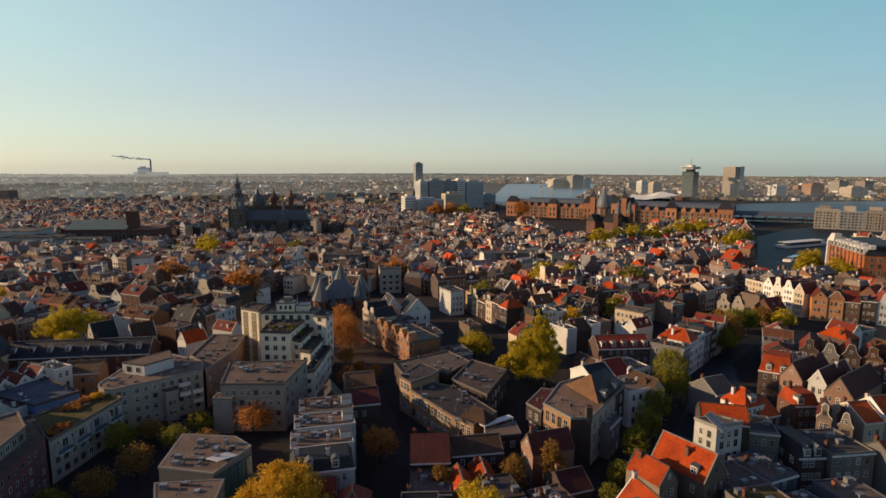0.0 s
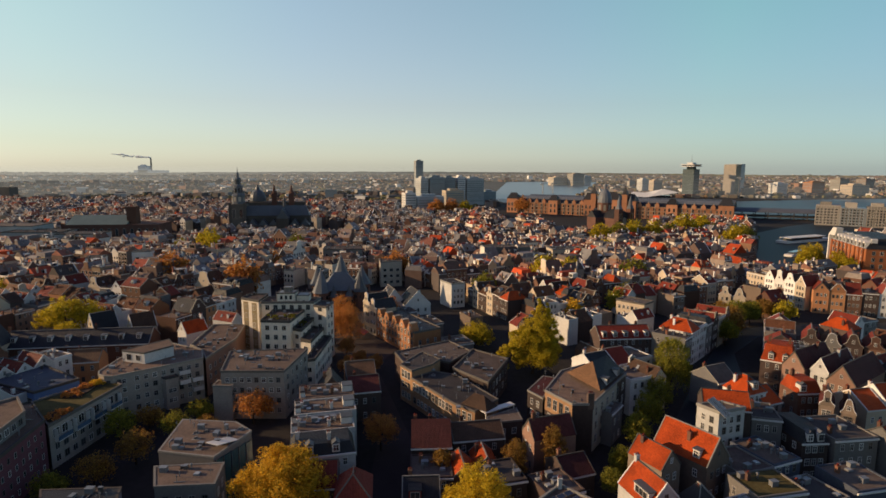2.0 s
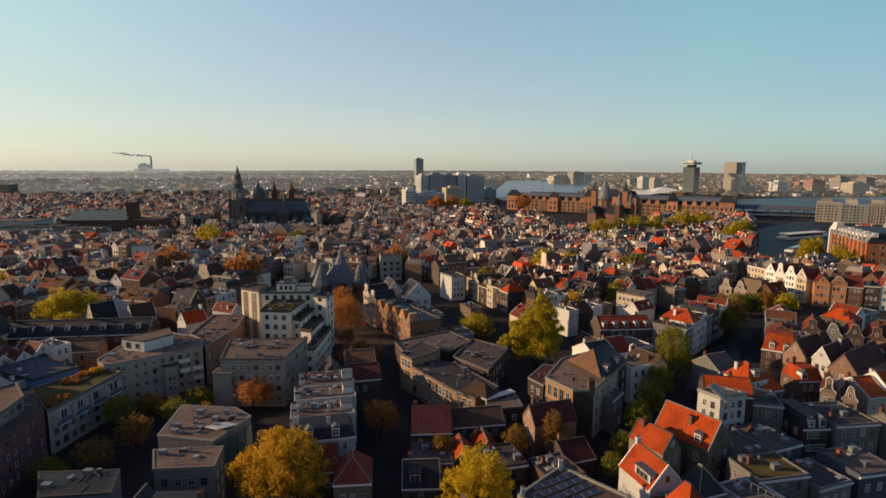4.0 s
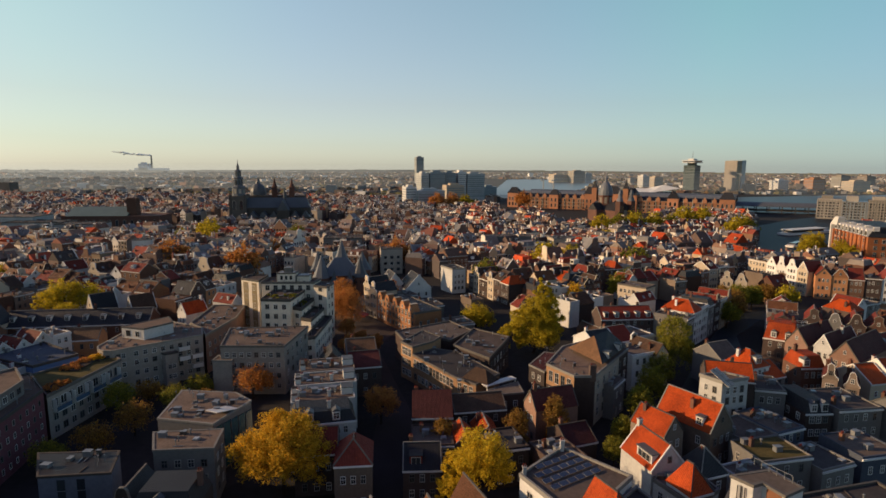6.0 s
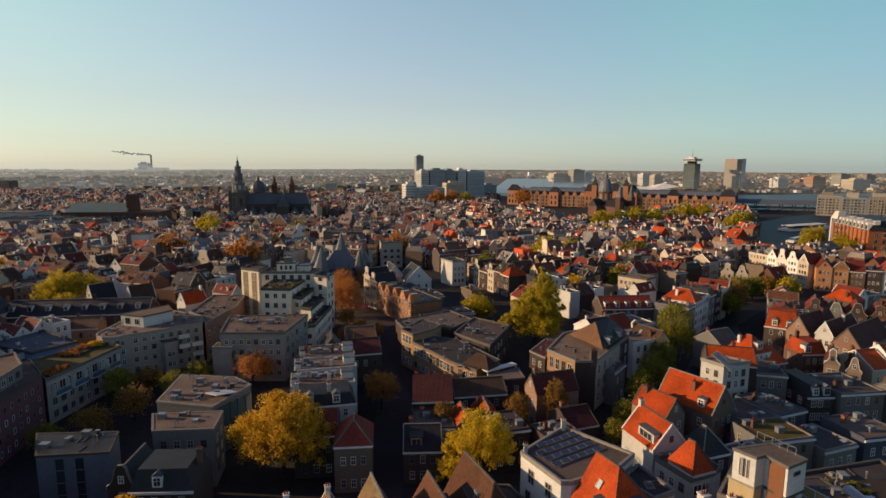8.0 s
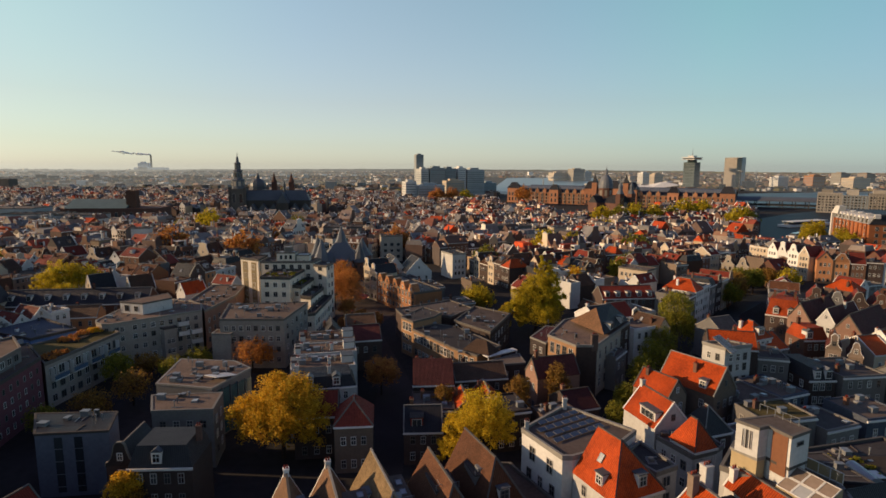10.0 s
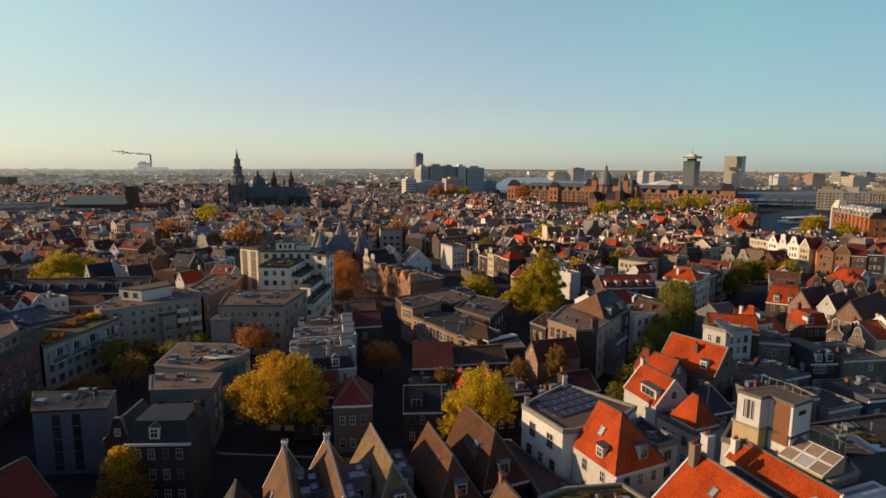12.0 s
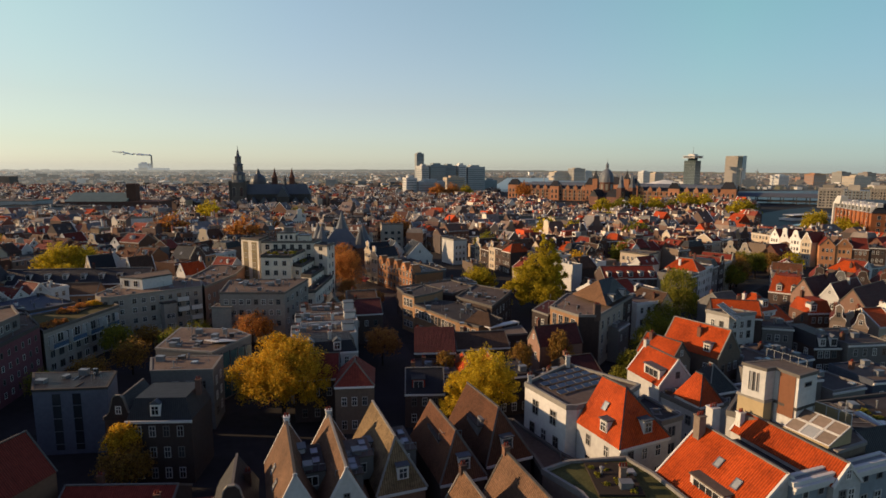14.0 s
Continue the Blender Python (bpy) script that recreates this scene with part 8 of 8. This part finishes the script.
# farther trees share a few crowns
kinds = []
for k in range(4):
    lobes = [(0, 0, 7.0, 5.0, 4.6), (2.8, 0.5, 6.0, 3.8, 3.6), (-2.6, -0.4, 6.2, 3.6, 3.4)]
    kinds.append((wood_mesh(60 + k, lobes, 0.3).mesh("trunk", [BARK]), tree_mesh(60 + k, lobes, 1500, 1.1).mesh("crown", [(LEAF_YELLOW, LEAF_GREEN, LEAF_RUST, LEAF_GOLD)[k]])))
WORDS = ("tree with yellow-green leaves among the roofs", "tree with olive leaves among the roofs", "tree with rust-coloured twigs among the roofs", "golden tree among the roofs")
for tx, ty, k, big in ((-186, 445, 0, 1.9), (-178, 432, 0, 1.6), (-204, 440, 1, 1.3), (-150, 425, 0, 1.0), (-290, 330, 0, 1.5), (-250, 345, 0, 1.2), (60, 330, 0, 1.7), (76, 338, 0, 1.5), (48, 322, 3, 1.2),
                       (112, 330, 1, 1.6), (106, 320, 0, 1.2), (104, 305, 1, 1.2), (140, 500, 0, 1.9), (158, 512, 1, 1.9), (176, 520, 0, 2.0), (196, 525, 0, 1.9), (215, 530, 1, 1.8), (238, 560, 0, 2.2), (264, 575, 0, 2.0),
                       (258, 495, 0, 1.9), (270, 504, 1, 1.8), (246, 486, 0, 1.5), (128, 440, 0, 1.3), (-108, 300, 2, 1.9), (-112, 372, 2, 1.3), (-30, 345, 2, 1.7), (-300, 420, 1, 1.2), (-160, 330, 2, 1.8),
                       (-10, 800, 2, 2.2), (12, 804, 2, 2.2), (30, 802, 0, 2.0), (115, 830, 2, 2.4), (-120, 460, 1, 1.4), (-80, 480, 0, 1.2), (156, 252, 0, 1.0), (352, 420, 3, 2.2), (368, 440, 3, 2.0),
                       (60, 255, 3, 1.0), (84, 268, 1, 1.2), (93, 281, 1, 1.2), (22, 300, 1, 1.3), (-210, 260, 1, 1.1), (-230, 290, 0, 1.1)):
    t = thing("tree", WORDS[k], "tree", tx, ty, 0, (tx * 37) % 360, "trees among the roofs")
    for name, me in zip(("trunk", "crown"), kinds[k]):
        part(name, me, None, t)
    t.scale = (big, big, big)


# planting on roof terraces
def planting(x, y, z, spots, leaf, label, seed, size=0.3):
    """Low rounded shrubs in a bed."""
    lobes = [(px, py, r * 0.5, r, r * 0.7) for px, py, r in spots]
    s = tree_mesh(seed, lobes, 260 * len(spots), size)
    s.box(min(p[0] for p in spots) - 0.5, max(p[0] for p in spots) + 0.5, min(p[1] for p in spots) - 0.5, max(p[1] for p in spots) + 0.5, -0.05, 0.25, 1)
    lone("planted_bed", s, [leaf, BARK], label, "plants", m=pose(x, y, z), kind="stuff")


rng = random.Random(4)
planting(-94.6, 131.0, 11.0, [(rng.uniform(-2.5, 2.5), rng.uniform(-3, 3), rng.uniform(0.6, 1.1)) for k in range(16)], LEAF_RUST, "rust-coloured shrubs on the roof terrace", 201)
planting(-98.0, 145.0, 11.0, [(rng.uniform(-2, 2), rng.uniform(-4, 4), rng.uniform(0.6, 1.2)) for k in range(18)], LEAF_RUST, "brown shrubs along the roof terrace", 202)
planting(-96.2, 151.0, 11.0, [(rng.uniform(-1.5, 1.5), rng.uniform(-1.5, 1.5), rng.uniform(0.7, 1.3)) for k in range(8)], LEAF_GOLD, "golden shrubs on the roof terrace", 203)
planting(-57.4, 193.0, 18.7, [(rng.uniform(-5, 5), rng.uniform(-2.5, 2.5), rng.uniform(0.5, 1.0)) for k in range(14)], LEAF_GREEN, "green shrubs on a hotel terrace", 204)
planting(-50.2, 196.0, 15.4, [(rng.uniform(-1, 1), rng.uniform(-3, 3), rng.uniform(0.4, 0.9)) for k in range(10)], LEAF_GREEN, "green shrubs on the lower hotel terrace", 205)
planting(20.0, 63.4, 11.7, [(rng.uniform(-2.4, 2.4), rng.uniform(-3.4, 3.4), rng.uniform(0.25, 0.5)) for k in range(14)], LEAF_GREEN, "mossy plants on the garden roof", 206, 0.2)
planting(65.0, 77.6, 12.7, [(rng.uniform(-7, 7), rng.uniform(-3.5, 3.5), rng.uniform(0.4, 0.8)) for k in range(18)], LEAF_GREEN, "dark shrubs on a cluttered roof terrace", 207)


# ---- the rest of the old town: blocks of houses round small courts ----
random.seed(5)
SPLIT[0] = False
protos = {}
spots = []
for side in (0, 1):
    base = 27 if side else -20
    turn0 = radians(base)
    ux, uy = Vector((math.cos(turn0), math.sin(turn0))), Vector((-math.sin(turn0), math.cos(turn0)))
    for i in range(-24, 25):
        for j in range(-8, 24):
            wob = random.uniform(-5, 5)
            bw, bd = 44 + random.uniform(-5, 3), 70 + random.uniform(-8, 6)
            o = Vector((20 if side else -10, 90)) + ux * (i * 53) + uy * (j * 82 + 20 * (i % 2))
            if (o.x > o.y * 0.02 - 6) != bool(side) or not in_view(o.x, o.y, 60) or o.y > 1000:
                continue
            tn = turn0 + radians(wob)
            vx, vy = Vector((math.cos(tn), math.sin(tn))), Vector((-math.sin(tn), math.cos(tn)))
            for edge in range(4):
                # each edge: start corner, way along it, turn of houses whose front looks outwards
                a, way, length, turn = ((-bw / 2, -bd / 2), vx, bw, 0), ((bw / 2, -bd / 2), vy, bd, 90), ((bw / 2, bd / 2), -vx, bw, 180), ((-bw / 2, bd / 2), -vy, bd, 270)
                start, way, length, turn = (a, way, length, turn)[edge]
                p = o + vx * start[0] + vy * start[1]
                run = 0.0 if edge % 2 == 0 else 11.0
                stop = length if edge % 2 == 0 else length - 11.0
                while run < stop - 4:
                    w = random.choice((5.2, 5.8, 6.4, 7.2, 8.4) if o.y < 300 else (5.2, 5.8, 6.4, 7.2, 8.4, 8.4, 13.0))
                    w = min(w, stop - run)
                    q = p + way * (run + w / 2)
                    spots.append((q.x, q.y, math.degrees(tn) + turn, w))
                    run += w
            for k in range(3):
                # back houses in the court
                q = o + vx * random.uniform(-6, 6) + vy * ((k - 1) * bd * 0.24)
                spots.append((q.x, q.y - 4, math.degrees(tn) + random.choice((0, 90)), random.choice((7.2, 8.4))))
spots.sort(key=lambda q: q[1])
count = 0
far = Shape()
far_glass = Shape()
# unseen houses added left of the view, made tall to shade the near streets
for j in range(5):
    for i in range(34):
        yy = -40 + 7.0 * i
        spots.append((-(0.79 * max(yy, 20) + 25 + 19 * j + (22 if 80 < yy < 150 else 0)), yy, 90, 7.0))
for x, y, turn, w in spots:
    d = 10.5
    dx, dy = -math.sin(radians(turn)), math.cos(radians(turn))
    cx, cy = x + dx * d / 2, y + dy * d / 2
    if not (in_view(cx, cy) or (cx < -38 and cy < 200)) or (in_view(cx, cy, 30) and not free(cx, cy)) or cy > 1080:
        continue
    near = cy < 300 and count < 235 and in_view(cx, cy)
    left = cx < cy * 0.02 - 6
    pool = [1, 2, 3, 6, 7, 7, 7, 8, 9, 9, 12, 13, 14, 2, 14, 6, 10, 11, 12, 9] if left else [0, 1, 2, 2, 4, 4, 5, 6, 7, 8, 8, 9, 9, 14, 6, 11, 12, 12, 13, 15, 3, 10, 7]
    look_of = random.choice(pool)
    variant = random.randrange(2)
    jitter = random.uniform(-0.8, 0.8)
    if near:
        count += 1
        key = (look_of, round(w, 1), variant)
        m = pose(x, y, 0, 0, 0, turn)
        if key in protos:
            copy_thing(protos[key], m)
            continue
        wall, tiles, roof, front, label = LOOKS[look_of]
        eave = random.uniform(8.6, 11.2)
        ridge = eave + (2.6 if roof == "mansard" else w * 0.52 if roof == "front" else 3.6)
        protos[key] = house(x, y, turn, w, d, eave, ridge, roof, wall, tiles, label, bays=2 if w < 7 else 3, front=front, chimneys=((0.8, 0.7), (0.2, 0.25)) if variant else ((0.8, 0.7),), flue=1.3, clutter=3, lights=(("r", 0.35, 0.45), ("l", 0.6, 0.4)) if roof in ("front", "side") else (),
                            dormers=(("f", 0.5, 0.3, 1.5),) if roof in ("side", "mansard") else (), group="houses of the old town", ww=1.1)
        continue
    # farther off: joined houses
    # the added unseen houses get a height chosen for the shade they cast
    hidden = cx < -38 and cy < 200 and not in_view(cx, cy)
    eave = random.uniform(17.0, 20.0) if hidden else random.choice((7.5, 8.5, 9.5, 10.0, 11.0, 12.0, 13.0)) * random.uniform(0.94, 1.06)
    kind = random.random()
    bits = random.Random(int(x * 7 + y * 13))
    far.m = pose(x, y, 0, 0, 0, turn)
    h = w / 2
    tiles = 2 if random.random() < (0.74 if left else 0.5) else 1
    far.box(-h, h, 0, d, 0, eave, 0)
    if kind < 0.30:
        # gable to the street, some with a white edged neck
        top = eave + w * random.uniform(0.42, 0.56)
        far.profile_y([(-h - 0.1, eave + 0.02), (h + 0.1, eave + 0.02), (0, top)], 0.25, d, tiles)
        if random.random() < 0.5:
            far.profile_y([(-h, 0), (h, 0), (h, eave), (h * 0.42, eave + 0.8), (h * 0.36, top + 0.3), (0, top + 1.1), (-h * 0.36, top + 0.3), (-h * 0.42, eave + 0.8), (-h, eave)], -0.1, 0.2, 0)
            far.profile_y([(-h * 0.42, top + 0.2), (h * 0.42, top + 0.2), (0, top + 1.25)], -0.2, 0.3, 3)
        else:
            far.profile_y([(-h, 0), (h, 0), (h, eave), (0, top + 0.3), (-h, eave)], -0.1, 0.2, 0)
            for k in (-1, 1):
                far.solid([(k * (h + 0.1), -0.25, eave - 0.1), (k * (h + 0.1), 0.3, eave - 0.1), (0, 0.3, top + 0.3), (0, -0.25, top + 0.3), (k * (h + 0.1), -0.25, eave + 0.25), (k * (h + 0.1), 0.3, eave + 0.25), (0, 0.3, top + 0.65), (0, -0.25, top + 0.65)],
                          [(4, 5, 6, 7) if k < 0 else (7, 6, 5, 4), (0, 4, 7, 3), (1, 2, 6, 5), (0, 1, 5, 4)], 3)
        for k in (-1, 1):
            # small dormers on both slopes
            for yy in bits.sample((2.4, 4.8, 7.2), bits.randrange(0, 3)):
                far.box(k * h * 0.62 - 0.7, k * h * 0.62 + 0.7, yy, yy + 1.5, eave + 0.3, eave + (top - eave) * 0.62 + 0.2, bits.choice((3, 3, 0, 2)))
                if cy < 640 and not hidden:
                    far_glass.m = far.m
                    far_glass.box(min(k * h * 0.62 + k * 0.7, k * h * 0.62 + k * 0.75), max(k * h * 0.62 + k * 0.7, k * h * 0.62 + k * 0.75), yy + 0.3, yy + 1.2, eave + 0.5, eave + (top - eave) * 0.5)
    elif kind < 0.48:
        far.solid([(-h, -0.2, eave + 0.02), (-h, d + 0.2, eave + 0.02), (-h, d / 2, eave + 3.4), (h, -0.2, eave + 0.02), (h, d + 0.2, eave + 0.02), (h, d / 2, eave + 3.4)],
                  [(0, 2, 1), (3, 4, 5), (0, 3, 5, 2), (1, 2, 5, 4), (0, 1, 4, 3)], tiles)
        far.box(-h, h, -0.3, 0.0, eave - 0.35, eave + 0.05, 3)
        for yy in (1.2, d - 2.6):
            k = random.uniform(-0.3, 0.3) * w
            far.box(k - 0.8, k + 0.8, yy, yy + 1.4, eave + 0.6, eave + 2.3, 3 if random.random() < 0.6 else 0)
    elif kind < 0.62:
        # mansard
        far.solid([(-h, 0, eave), (h, 0, eave), (h, d, eave), (-h, d, eave), (-h + 0.8, 1, eave + 2.6), (h - 0.8, 1, eave + 2.6), (h - 0.8, d - 1, eave + 2.6), (-h + 0.8, d - 1, eave + 2.6)],
                  [(0, 1, 5, 4), (1, 2, 6, 5), (2, 3, 7, 6), (3, 0, 4, 7), (4, 5, 6, 7), (3, 2, 1, 0)], tiles)
        far.box(-h, h, -0.3, 0.0, eave - 0.3, eave + 0.1, 3)
        for k in (-0.25, 0.25):
            far.box(k * w - 0.6, k * w + 0.6, 0.1, 1.4, eave + 0.4, eave + 2.0, 3)
    else:
        # flat roof with an edge, roof rooms and boxes
        far.box(-h + 0.25, h - 0.25, 0.25, d - 0.25, eave, eave + 0.1, 2)
        far.box(-h, h, -0.15, 0.2, eave - 0.3, eave + 0.35, 3 if random.random() < 0.5 else 0)
        far.box(-h, h, d - 0.2, d + 0.05, eave - 0.1, eave + 0.35, 0)
        if bits.random() < 0.45:
            # a roof room set back from the edge, with a pale rim
            rx, ry, rh = bits.uniform(-0.2, 0.2) * w, bits.uniform(3.0, 6.0), bits.uniform(2.2, 3.0)
            far.box(rx - w * 0.26, rx + w * 0.26, ry, ry + 3.4, eave, eave + rh, 0)
            far.box(rx - w * 0.26 - 0.15, rx + w * 0.26 + 0.15, ry - 0.15, ry + 3.55, eave + rh, eave + rh + 0.22, bits.choice((2, 3)))
            if cy < 640 and not hidden:
                far_glass.m = far.m
                far_glass.box(rx - w * 0.2, rx + w * 0.2, ry - 0.05, ry, eave + 0.6, eave + rh - 0.4)
        if bits.random() < 0.3:
            # terrace railing
            for px in range(5):
                far.box(-h + 0.3 + (w - 0.6) * px / 4 - 0.05, -h + 0.3 + (w - 0.6) * px / 4 + 0.05, 0.3, 0.4, eave, eave + 1.1, 3)
            far.box(-h + 0.3, h - 0.3, 0.3, 0.4, eave + 1.0, eave + 1.12, 3)
        for k in range(random.randrange(1, 6)):
            bx, by, bs = random.uniform(-h + 1.2, h - 1.2), random.uniform(1.5, d - 1.5), random.choice((0.5, 0.6, 0.8, 1.1))
            far.box(bx - bs, bx + bs, by - bs, by + bs, eave, eave + bs * random.uniform(0.8, 2.2), random.choice((0, 0, 2, 3)))
    for f in ((0.2, 0.75), (0.8, 0.3), (0.1, 0.4))[:random.randrange(1, 4)]:
        k, tall = (f[0] - 0.5) * w, eave + random.uniform(2.2, 4.6)
        far.box(k - 0.42, k + 0.42, d * f[1], d * f[1] + 0.75, eave, tall, random.choice((0, 2, 3)))
        far.box(k - 0.2, k + 0.2, d * f[1] + 0.2, d * f[1] + 0.55, tall, tall + 0.5, 1)
    if cy < 640 and not hidden:
        far_glass.m = far.m
        bays = 2 if w < 6 else 3 if w < 9 else 5
        sides = [0] if dy > -0.2 else [1]
        tall = random.uniform(1.4, 1.9)
        for f in range(1, int(eave / 2.8)):
            for b in range(bays):
                xx = -h + w * (b + 0.5) / bays
                for sd in sides:
                    y0, y1 = (-0.16, -0.1) if sd == 0 else (d, d + 0.06)
                    if cy < 470:
                        far.box(xx - 0.66, xx + 0.66, y0 + 0.02 * (1 - sd), y1 - 0.02 * sd, 0.36 + 2.8 * f, 0.64 + tall + 2.8 * f, 3)
                    far_glass.box(xx - 0.5, xx + 0.5, y0, y1, 0.5 + 2.8 * f, 0.5 + tall + 2.8 * f)
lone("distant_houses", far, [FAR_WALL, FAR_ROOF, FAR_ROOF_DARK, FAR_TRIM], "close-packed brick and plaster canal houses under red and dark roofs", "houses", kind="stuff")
lone("distant_windows", far_glass, PANE, "dark windows of the distant canal houses", "windows", kind="stuff")
